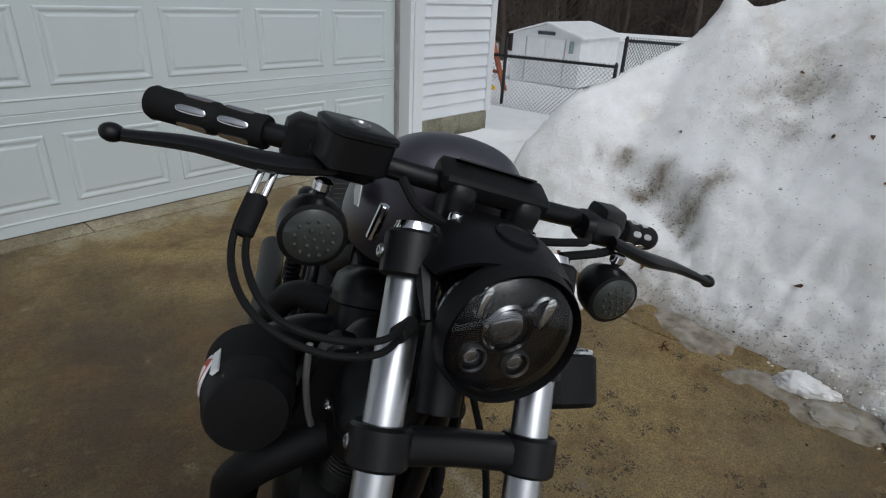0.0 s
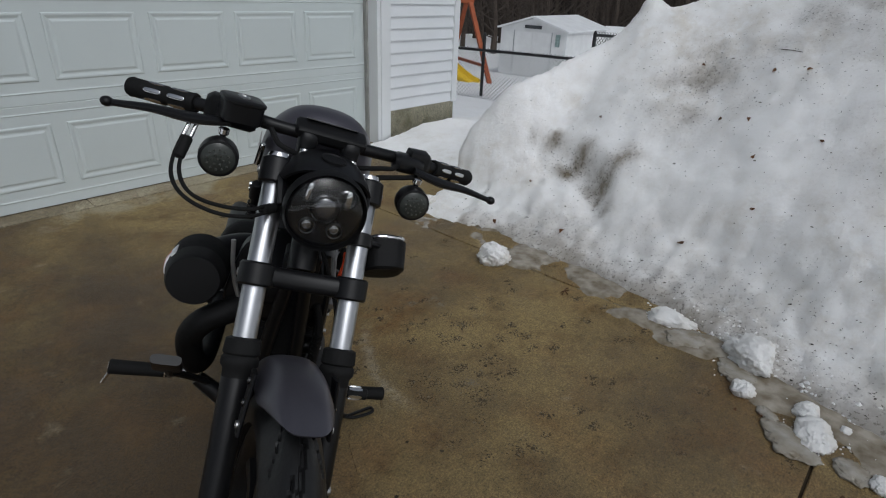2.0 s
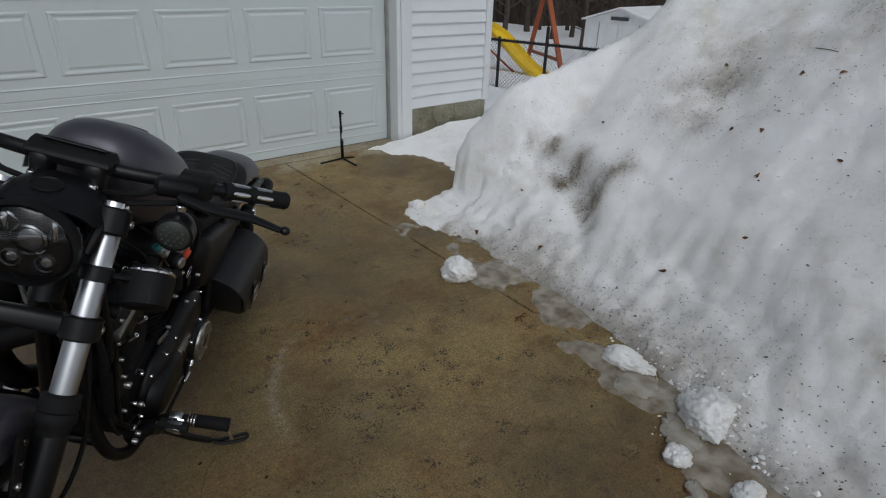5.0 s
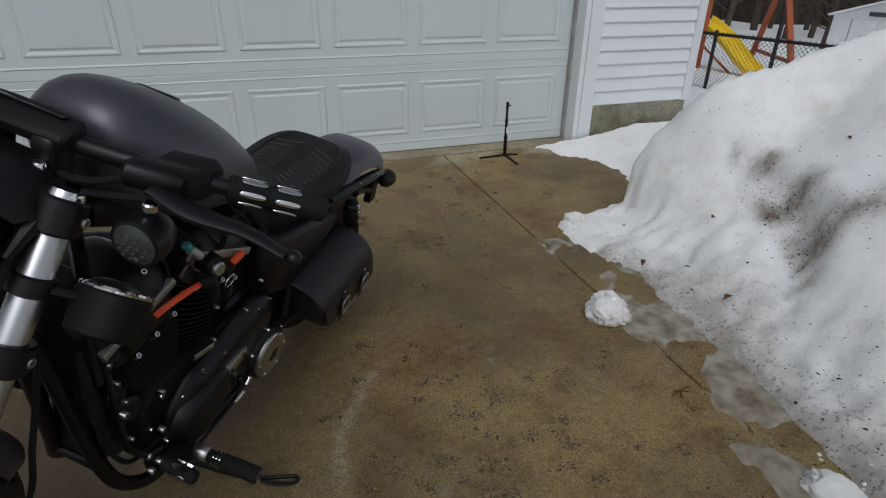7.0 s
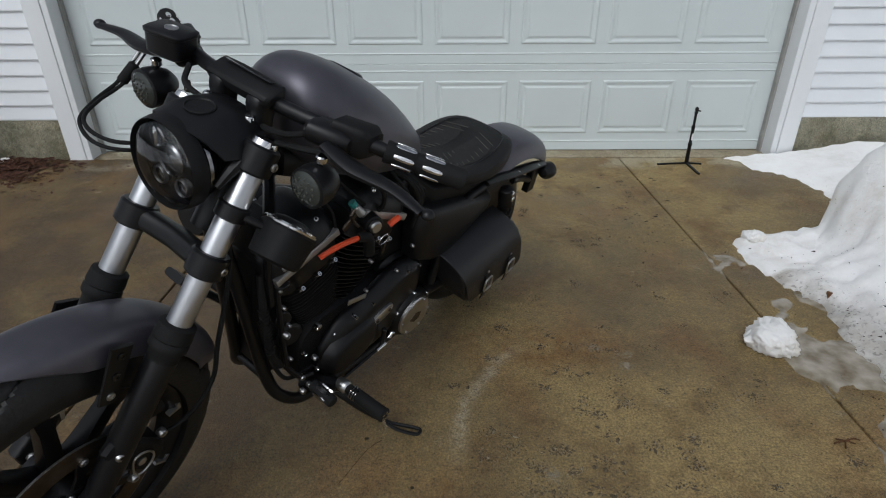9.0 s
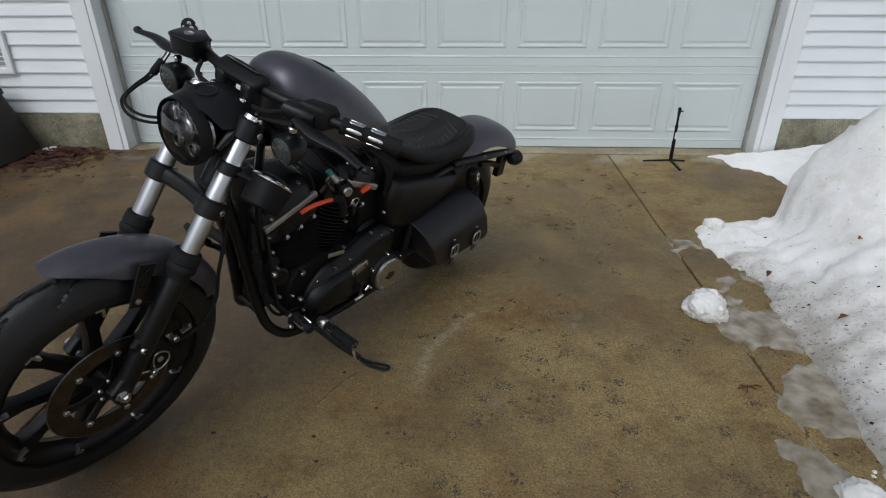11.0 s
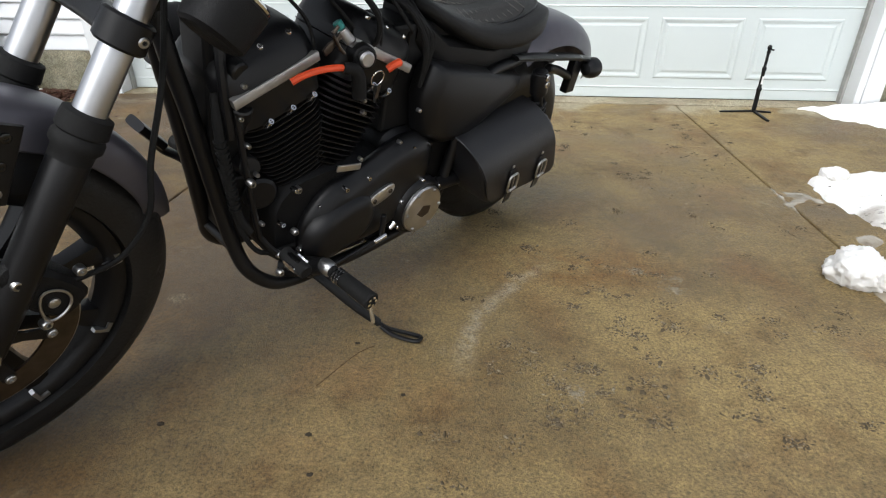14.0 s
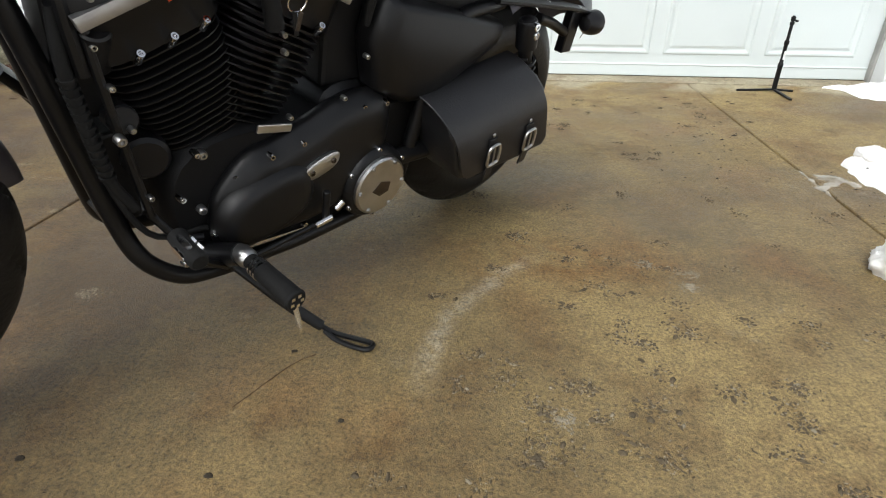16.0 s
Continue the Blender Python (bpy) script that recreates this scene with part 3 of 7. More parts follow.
bm = nbm()
nx = [1.95 + 0.04 * i for i in range(37)] + [3.45 + 0.15 * i for i in range(14)]
ny = [-1.75 + 0.04 * i for i in range(40)]
gridv = [[bm.verts.new((x, y, drift_height(x, y))) for y in ny] for x in nx]
for i in range(len(nx) - 1):
    for j in range(len(ny) - 1):
        q = (gridv[i][j], gridv[i + 1][j], gridv[i + 1][j + 1], gridv[i][j + 1])
        if max(v.co.z for v in q) > -0.025:
            bm.faces.new(q)
bmesh.ops.delete(bm, geom=[v for v in bm.verts if not v.link_faces], context="VERTS")
tagged(part("snow_drift", bm, SNOW, sharp=180), "low wet snow drift against the garage footing", "snow drift", kind="stuff")

# ---- the motorcycle, in its own frame: x ahead, y to its left, z up, rear tyre at 0 ----
BIKE = pose(0.127, -1.918, 0.0, 0, 0, 234) @ pose(0, 0, 0, -15, 0, 0)
bike = thing("motorcycle", BIKE, "black and charcoal cruiser motorcycle leaning on its kickstand", "motorcycle")
FORK = Vector((0.501, 0, -0.865))
AXIS = Vector((1.066, 0, 0.976))
STEER = Matrix.Translation(AXIS) @ Matrix.Rotation(radians(6), 4, -FORK) @ Matrix.Translation(-AXIS)


def fpart(name, bm, material, parent=bike, label="", **kw):
    """A part that turns with the fork."""
    bmesh.ops.transform(bm, matrix=STEER, verts=bm.verts)
    return part(name, bm, material, parent, label, **kw)


def fork_at(s, y=0.0, ahead=0.0):
    return Vector((1.125, y, 1.015)) + FORK * s + Vector((0.865, 0, 0.501)) * ahead


def bolt(name, p, d, r, parent, maker=part, h=0.006, material=None):
    bm = nbm()
    lathe(bm, Vector(p) - Vector(d).normalized() * 0.004, d, [(0, r), (h * 0.7 + 0.004, r), (h + 0.004, r * 0.78), (h + 0.004, r * 0.46), (h * 0.4 + 0.004, r * 0.42)], 12)
    return maker(name, bm, material or STEEL, parent)


def tyre_mesh(bm, c, radius, width, depth, zig, n=220, m=22, blocks=26):
    """A round-shouldered tyre with a zigzag centre groove and slanted side grooves."""
    rows = []
    for i in range(n):
        a = 2 * math.pi * i / n
        row = []
        for j in range(m + 1):
            u = j / m * 2 - 1
            y = u * width / 2
            drop = (abs(u) ** 2.4) * depth
            r = radius - drop
            if abs(u) < 0.8:
                zz = zig * (2 * abs((a * blocks / (2 * math.pi)) % 1 - 0.5) - 0.5)
                g = abs(u - zz) < 0.07
                k = (a * blocks / (2 * math.pi) + (0.8 if u > 0 else 1.3) * abs(u) * 1.3 + (0.5 if u > 0 else 0)) % 1
                g = g or (0.22 < abs(u) < 0.80 and k < 0.10)
                r -= 0.0075 if g else 0.0
            row.append(bm.verts.new((c[0] + r * math.cos(a), c[1] + y, c[2] + r * math.sin(a))))
        for u, rr in ((0.92, radius - depth - 0.03), (0.62, radius - depth - 0.032)):
            row.append(bm.verts.new((c[0] + rr * math.cos(a), c[1] + u * width / 2, c[2] + rr * math.sin(a))))
        for u, rr in ((-0.62, radius - depth - 0.032), (-0.92, radius - depth - 0.03)):
            row.append(bm.verts.new((c[0] + rr * math.cos(a), c[1] + u * width / 2, c[2] + rr * math.sin(a))))
        rows.append(row)
    k = len(rows[0])
    for i in range(n):
        r0, r1 = rows[i], rows[(i + 1) % n]
        for j in range(k):
            bm.faces.new((r0[j], r1[j], r1[(j + 1) % k], r0[(j + 1) % k]))
    return bm


# front wheel
FW = Vector((1.515, 0, 0.352))
bm = nbm()
lathe(bm, FW - Vector((0, 0.038, 0)), (0, 1, 0), [(0, 0.243), (0.0, 0.252), (0.006, 0.254), (0.012, 0.238), (0.038, 0.226), (0.064, 0.238), (0.070, 0.254), (0.076, 0.252), (0.076, 0.243), (0.066, 0.226), (0.038, 0.214), (0.010, 0.226), (0, 0.243)], 64, (False, False))
lathe(bm, FW - Vector((0, 0.06, 0)), (0, 1, 0), [(0, 0.026), (0.004, 0.034), (0.03, 0.04), (0.09, 0.04), (0.116, 0.034), (0.12, 0.026)], 24)
spokes = []
for i in range(9):
    a = 2 * math.pi * i / 9 + 0.2
    rad = Vector((math.cos(a), 0, math.sin(a)))
    tan = Vector((-math.sin(a), 0, math.cos(a)))
    secs = []
    for s, w, h in ((0.03, 0.024, 0.030), (0.09, 0.018, 0.023), (0.17, 0.016, 0.018), (0.224, 0.025, 0.023)):
        secs.append(oval(FW + rad * s, tan, (0, 1, 0), w, h, 8, 4))
    bs = nbm()
    loft(bs, secs)
    spokes.append(bs)
front_wheel = fpart("front_wheel", bm, BLACK_SATIN, label="black cast wheel with machined notches")
for bs in spokes:
    fpart("spoke", bs, BLACK_SATIN, front_wheel)
bm = nbm()
tyre_mesh(bm, FW, 0.348, 0.110, 0.062, 0.16, 300, 30, 13)
fpart("tyre", bm, TYRE, front_wheel, "black grooved rubber tyre")
for i in range(9):
    a = 2 * math.pi * i / 9 + 0.2
    m = Matrix.Translation(FW) @ Matrix.Rotation(-a, 4, "Y")
    bm = nbm()
    box(bm, 0.216, 0.246, 0.028, 0.0400, 0.014, 0.021, m)
    box(bm, 0.238, 0.2465, 0.028, 0.0400, 0.000, 0.021, m)
    fpart("machined_notch", bm, TUBE_STEEL, front_wheel, smooth=False)
bm = nbm()
for r0, r1 in ((0.106, 0.153),):
    rings = []
    for y, r in ((0.062, r0), (0.062, r1), (0.067, r1), (0.067, r0), (0.062, r0)):
        rings.append([bm.verts.new(FW + Vector((r * math.cos(t), y, r * math.sin(t)))) for t in (2 * math.pi * i / 56 for i in range(56))])
    ring_faces(bm, rings, True, (False, False))
disc = fpart("brake_disc", bm, DISC_STEEL, front_wheel, "worn steel brake disc")
bm = nbm()
lathe(bm, FW + Vector((0, 0.0625, 0)), (0, 1, 0), [(0, 0.1532), (0, 0.1545), (0.004, 0.1545), (0.004, 0.1532)], 56, (False, False))
fpart("disc_edge", bm, STEEL, disc, "bright worn edge")
bm = nbm()
lathe(bm, FW + Vector((0, 0.055, 0)), (0, 1, 0), [(0, 0.045), (0.014, 0.045), (0.016, 0.04)], 24)
carrier = fpart("disc_carrier", bm, BLACK_SATIN, front_wheel, "black disc carrier")
for i in range(7):
    a = 2 * math.pi * i / 7
    rad, tan = Vector((math.cos(a), 0, math.sin(a))), Vector((-math.sin(a), 0, math.cos(a)))
    bm = nbm()
    loft(bm, [oval(FW + Vector((0, 0.064, 0)) + rad * s, tan, (0, 1, 0), w, 0.004, 8, 4) for s, w in ((0.03, 0.018), (0.07, 0.010), (0.112, 0.014))])
    fpart("carrier_arm", bm, BLACK_SATIN, front_wheel)
for i in range(7):
    a = 2 * math.pi * i / 7
    bolt("bolt", FW + Vector((0.112 * math.cos(a), 0.067, 0.112 * math.sin(a))), (0, 1, 0), 0.0085, front_wheel, fpart)
    bolt("bolt", FW + Vector((0.036 * math.cos(a + 0.4), 0.07, 0.036 * math.sin(a + 0.4))), (0, 1, 0), 0.006, front_wheel, fpart)
bm = nbm()
rod(bm, FW + Vector((0, -0.125, 0.006)), FW + Vector((0, 0.118, 0.006)), 0.011)
axle = fpart("axle", bm, STEEL)
for s in (1, -1):
    bm = nbm()
    lathe(bm, FW + Vector((0, s * 0.108, 0.006)), (0, s, 0), [(0, 0.019), (0.004, 0.019), (0.005, 0.0155), (0.016, 0.0155), (0.018, 0.011), (0.024, 0.009)], 6)
    fpart("axle_nut", bm, STEEL, axle)

# front fender with its struts
bm = nbm()
secs = []
for i in range(27):
    rr = 0.392 - 0.020 * max(0, i - 12) / 14
    w = 0.066 * (1 - (0.45 if i < 12 else 0.84) * (max(0, abs(i - 12) / 14 - (0.5 if i < 12 else 0.35)) / (0.5 if i < 12 else 0.65)) ** 1.8)
    side = Vector((0, 1, 0))
    outer, inner = [], []
    for k in range(19):
        u = math.sin((k / 18 * 2 - 1) * math.pi / 2)
        a0 = 80 + 8 * abs(u) ** 3.5
        a = radians(a0 + (171 - a0) * i / 26)
        rad = Vector((math.cos(a), 0, math.sin(a)))
        dip = 0.010 * abs(u) ** 2 + 0.050 * min(1.0, 0.25 + i / 6) * abs(u) ** 6
        p = FW + side * (u * w) + rad * (rr - dip)
        outer.append(p)
        inner.append(p - rad * 0.003 - side * 0.002 * u)
    secs.append(outer + inner[::-1])
loft(bm, secs)
fender = fpart("front_fender", bm, CHARCOAL, label="charcoal metallic front fender")
for s in (1, -1):
    bm = nbm()
    secs = []
    for t in (0.0, 0.5, 1.0):
        p = Vector((1.396 + 0.044 * t, s * (0.074 + 0.008 * t), 0.706 - 0.106 * t))
        secs.append(oval(p, (0.92, 0, 0.38), (0, 1, 0), 0.022 - 0.004 * t, 0.004, 10, 4))
    loft(bm, secs)
    strut = fpart("fender_strut", bm, BLACK_SATIN, fender)
    # discs drawn for holes: black for the dark inside, steel imitates bright ground beyond
    for t in (0.15, 0.5, 0.85):
        bolt("strut_plug", (1.396 + 0.044 * t, s * (0.079 + 0.008 * t), 0.706 - 0.106 * t), (0, s, 0), 0.0075, fender, fpart, 0.003, BLACK_GLOSS if t < 0.8 else STEEL)

# fork legs
for s in (1, -1):
    y = s * 0.094
    bm = nbm()
    lathe(bm, fork_at(-0.004, y), FORK, [(0, 0.020), (0.004, 0.0225), (0.40, 0.0225)], 28)
    fpart("fork_tube", bm, TUBE_STEEL, label="polished steel fork tube")
    bm = nbm()
    lathe(bm, fork_at(-0.012, y), FORK, [(0, 0.014), (0.002, 0.022), (0.010, 0.0245), (0.014, 0.0245)], 24)
    fpart("fork_cap", bm, CHROME)
    bm = nbm()
    lathe(bm, fork_at(0.352, y), FORK, [(0, 0.024), (0.004, 0.033), (0.030, 0.035), (0.034, 0.031), (0.040, 0.035), (0.052, 0.035), (0.060, 0.029), (0.075, 0.0285)], 28)
    fpart("dust_boot", bm, RUBBER, label="black rubber fork boot")
    bm = nbm()
    lathe(bm, fork_at(0.42, y), FORK, [(0, 0.027), (0.005, 0.0285), (0.12, 0.0275), (0.25, 0.0265), (0.30, 0.025), (0.345, 0.024), (0.372, 0.016)], 28)
    loft(bm, [oval(fork_at(0.70, y), (1, 0, 0), (0, 1, 0), 0.024, 0.018, 12, 3), oval(FW + Vector((0, y, 0.02)), (1, 0, 0), (0, 1, 0), 0.027, 0.019, 12, 3), oval(FW + Vector((0, y, -0.030)), (1, 0, 0), (0, 1, 0), 0.016, 0.014, 12, 3)])
    fpart("fork_slider", bm, BLACK_SATIN, label="black fork slider")

# caliper behind the left leg
bm = nbm()
CAL = FW + Vector((-0.105, 0.075, 0.075))
loft(bm, [oval(CAL + Vector((0, dy, 0)), (0.6, 0, 0.8), (-0.8, 0, 0.6), a, b, 16, 3.5) for dy, a, b in ((-0.03, 0.05, 0.03), (-0.012, 0.062, 0.036), (0.028, 0.060, 0.036), (0.038, 0.05, 0.028))])
tube(bm, [CAL + Vector((0.03, 0.02, 0.03)), CAL + Vector((0.05, 0.02, 0.06)), fork_at(0.60, 0.094)], 0.014, 8, 3)
caliper = fpart("brake_caliper", bm, BLACK_WRINKLE, label="black brake caliper with a plain silver badge")
bm = nbm()
tube(bm, [CAL + Vector((0.022 * math.cos(t) + 0.007 * math.sin(t) ** 2, 0.041, 0.031 * math.sin(t) - 0.014)) for t in (2 * math.pi * i / 20 for i in range(21))], 0.0024, 6, 2)
fpart("badge_outline", bm, STEEL, caliper)
bm = nbm()
lathe(bm, CAL + Vector((0.002, 0.037, -0.012)), (0, 1, 0), [(0, 0.009), (0.004, 0.009), (0.006, 0.006)], 14)
fpart("badge_plate", bm, STEEL, caliper)
for dx, dz in ((-0.045, 0.03), (0.04, 0.05), (0.02, -0.05)):
    bolt("bolt", CAL + Vector((dx, 0.034, dz)), (0, 1, 0), 0.009, caliper, fpart, 0.01)

# triple clamps
for nm, s, r, hgt, bar in (("upper_triple_clamp", 0.000, 0.0325, 0.052, 0.022), ("lower_triple_clamp", 0.208, 0.0345, 0.046, 0.021)):
    bm = nbm()
    for y in (0.094, -0.094):
        lathe(bm, fork_at(s, y), FORK, [(0, r - 0.004), (0.004, r), (hgt - 0.004, r), (hgt, r - 0.004)], 26)
    a, b, c = FORK, Vector((0.865, 0, 0.501)), None
    loft(bm, [oval(fork_at(s + hgt / 2, y, -0.012 * (1 - abs(y) / 0.094)), FORK, (0.865, 0, 0.501), bar, 0.022, 14, 3) for y in (-0.094, -0.05, 0, 0.05, 0.094)])
    clamp = fpart(nm, bm, BLACK_SATIN, label="black padded fork clamp")
    for y in (0.094, -0.094):
        bolt("bolt", fork_at(s + hgt / 2, y * 1.32, -0.008), (0, math.copysign(1, y), 0), 0.008, clamp, fpart)

# headlight
HL = Vector((1.240, 0.0, 0.970))
HK = 0.88
HD = Vector((0.998, 0, 0.03)).normalized()
bm = nbm()
lathe(bm, HL - HD * 0.115, HD, [(0, 0.02), (0.006, 0.045 * HK), (0.03, 0.066 * HK), (0.07, 0.080 * HK), (0.105, 0.086 * HK)], 36)
headlight = fpart("headlight", bm, BLACK_GLOSS, label="round headlight with dark projector lamps")
bm = nbm()
lathe(bm, HL - HD * 0.018, HD, [(0, 0.086 * HK), (0.0, 0.0905 * HK), (0.012, 0.092 * HK), (0.026, 0.089 * HK), (0.030, 0.0872 * HK), (0.024, 0.0855 * HK), (0.010, 0.0855 * HK), (0, 0.086 * HK)], 44, (False, False))
fpart("headlight_ring", bm, BLACK_PLASTIC, headlight)
HU = Vector((-0.03, 0, 0.998))
HS = Vector((0, 1, 0))
REFLECTOR = mat("dark_reflector", (0.32, 0.32, 0.33), 0.14, 1.0, vary=0.4, scale=30)
bm = nbm()
lathe(bm, HL - HD * 0.03, HD, [(0.0, 0.0855 * HK), (0.010, 0.082 * HK), (0.004, 0.05 * HK), (0.003, 0.03 * HK), (0.003, 0.002)], 36, (False, True))
fpart("reflector", bm, REFLECTOR, headlight)
DARK_PROJ = mat("dark_projector_glass", (0.26, 0.26, 0.27), 0.10, 0.9, vary=0.3, scale=60)
PROJ = mat("projector_glass", (0.42, 0.42, 0.43), 0.07, 0.95, vary=0.3, scale=60)
for cy, cu, rr, nm in ((0.0, 0.004, 0.030, "projector"), (0.027, -0.037, 0.0165, "projector"), (-0.027, -0.037, 0.0165, "projector")):
    bm = nbm()
    c = HL + HS * cy + HU * cu
    lathe(bm, c - HD * 0.03, HD, [(0, rr), (0.024, rr), (0.027, rr * 0.9), (0.024, rr * 0.82)], 20, (True, False))
    fpart("lamp_bowl", bm, STEEL if cu < 0 else REFLECTOR, headlight, smooth=True)
    bm = nbm()
    ball(bm, c - HD * 0.014, rr * 0.8, 16, (0.42, 1, 1))
    fpart(nm, bm, PROJ if cu < 0 else DARK_PROJ, headlight)
for s in (1, -1):
    bm = nbm()
    lathe(bm, HL + HS * (s * 0.036) + HU * 0.030 - HD * 0.026, HD, [(0, 0.020), (0.018, 0.020), (0.020, 0.017), (0.006, 0.010), (0.004, 0.001)], 22)
    bowl = fpart("side_bowl", bm, REFLECTOR, headlight)
    bm = nbm()
    loft(bm, [oval(HL + HS * (s * 0.037) + HU * 0.030 - HD * h, HU, HS, a, b, 14, 3) for h, a, b in ((0.016, 0.021, 0.009), (0.004, 0.019, 0.0075), (0.002, 0.015, 0.005))])
    fpart("side_reflector", bm, CHROME, headlight)
GLASS = bpy.data.materials.new("clear_lens")
GLASS.use_nodes = True
_g = GLASS.node_tree
_g.nodes.clear()
_o, _m, _t, _gl, _f = (_g.nodes.new(n) for n in ("ShaderNodeOutputMaterial", "ShaderNodeMixShader", "ShaderNodeBsdfTransparent", "ShaderNodeBsdfGlossy", "ShaderNodeFresnel"))
_t.inputs[0].default_value = (0.93, 0.94, 0.94, 1)
_gl.inputs["Roughness"].default_value = 0.04
_f.inputs["IOR"].default_value = 1.52
_g.links.new(_f.outputs[0], _m.inputs[0])
_g.links.new(_t.outputs[0], _m.inputs[1])
_g.links.new(_gl.outputs[0], _m.inputs[2])
_g.links.new(_m.outputs[0], _o.inputs[0])
bm = nbm()
lathe(bm, HL + HD * 0.004, HD, [(0.0, 0.0855 * HK), (0.008, 0.077 * HK), (0.016, 0.055 * HK), (0.021, 0.03 * HK), (0.0225, 0.002)], 36, (False, True))
lens = fpart("headlight_lens", bm, GLASS, headlight, "clear domed lens")
lens.visible_shadow = False

# eyebrow cowl over the headlight
bm = nbm()
secs = []
for i in range(10):
    t = i / 9
    x = 1.10 + 0.135 * t
    ztop = 1.050 + 0.010 * math.sin(t * math.pi) - 0.006 * t
    half = 0.084 + 0.009 * math.sin(t * math.pi * 0.9)
    low = 0.990 + 0.016 * t
    sec_o, sec_i = [], []
    for k in range(17):
        u = k / 16 * 2 - 1
        p = Vector((x - 0.035 * t * abs(u) ** 2, u * half, ztop - (ztop - low) * abs(u) ** 3.4))
        sec_o.append(p)
        sec_i.append(p - Vector((0.001, 0.003 * u, 0.004)))
    secs.append(sec_o + sec_i[::-1])
loft(bm, secs)
cowl = fpart("headlight_cowl", bm, BLACK_SATIN, label="satin black headlight eyebrow cowl")
bm = nbm()
lathe(bm, (1.175, 0, 1.053), (0.06, 0, 1), [(0, 0.026), (0.005, 0.026), (0.006, 0.024), (0.004, 0.022)], 26)
fpart("cowl_plug", bm, BLACK_PLASTIC, cowl)
for s in (1, -1):
    bm = nbm()
    tube(bm, [(1.11, s * 0.080, 1.015), (1.17, s * 0.084, 0.99), (1.21, s * 0.080, 0.955)], [0.010, 0.013, 0.006], 8, 4)
    fpart("cowl_bracket", bm, BLACK_SATIN, cowl)
    bolt("bolt", (1.118, s * 0.05, 1.038), (0, 0, 1), 0.009, cowl, fpart, 0.01, CHROME)

# handlebar, risers, gauge
BARP = [(1.075, 0.0, 1.066), (1.070, 0.10, 1.066), (1.045, 0.19, 1.062), (0.998, 0.29, 1.048), (0.942, 0.39, 1.034)]
bm = nbm()
line = [(x, -y, z) for x, y, z in BARP[::-1]] + BARP[1:]
tube(bm, line, 0.0135, 14, 6)
fpart("handlebar", bm, BLACK_SATIN, label="black handlebar")
for s in (1, -1):
    bm = nbm()
    loft(bm, [oval((1.088, s * 0.045, z), (1, 0, 0), (0, 1, 0), a, b, 14, 3.5) for z, a, b in ((1.01, 0.02, 0.018), (1.035, 0.021, 0.018), (1.06, 0.024, 0.020), (1.074, 0.022, 0.019), (1.078, 0.018, 0.015))])
    fpart("riser", bm, BLACK_SATIN)
bm = nbm()
loft(bm, [oval((1.080, y, 1.080), (0.94, 0, -0.34), (0.34, 0, 0.94), a, b, 16, 4) for y, a, b in ((-0.074, 0.018, 0.008), (-0.069, 0.025, 0.012), (-0.03, 0.027, 0.014), (0.03, 0.027, 0.014), (0.069, 0.025, 0.012), (0.074, 0.018, 0.008))])
gauge = fpart("gauge", bm, BLACK_PLASTIC, label="black rectangular gauge housing on the bar clamp")
bm = nbm()
extrude(bm, [(-0.055, -0.014), (0.055, -0.014), (0.055, 0.014), (-0.055, 0.014)], 0.002, Matrix.Translation((1.066, 0, 1.095)) @ Matrix.Rotation(radians(-22), 4, "Y") @ Matrix.Rotation(radians(90), 4, "Z"))
fpart("gauge_face", bm, BLACK_GLOSS, gauge, smooth=False)


def along_bar(f):
    """Place and direction on the bar, f from 0 at the clamp to 1 at the end."""
    line = smooth_path(BARP, 10)
    i = min(int(f * (len(line) - 1)), len(line) - 2)
    t = f * (len(line) - 1) - i
    return line[i].lerp(line[i + 1], t), (line[i + 1] - line[i]).normalized()


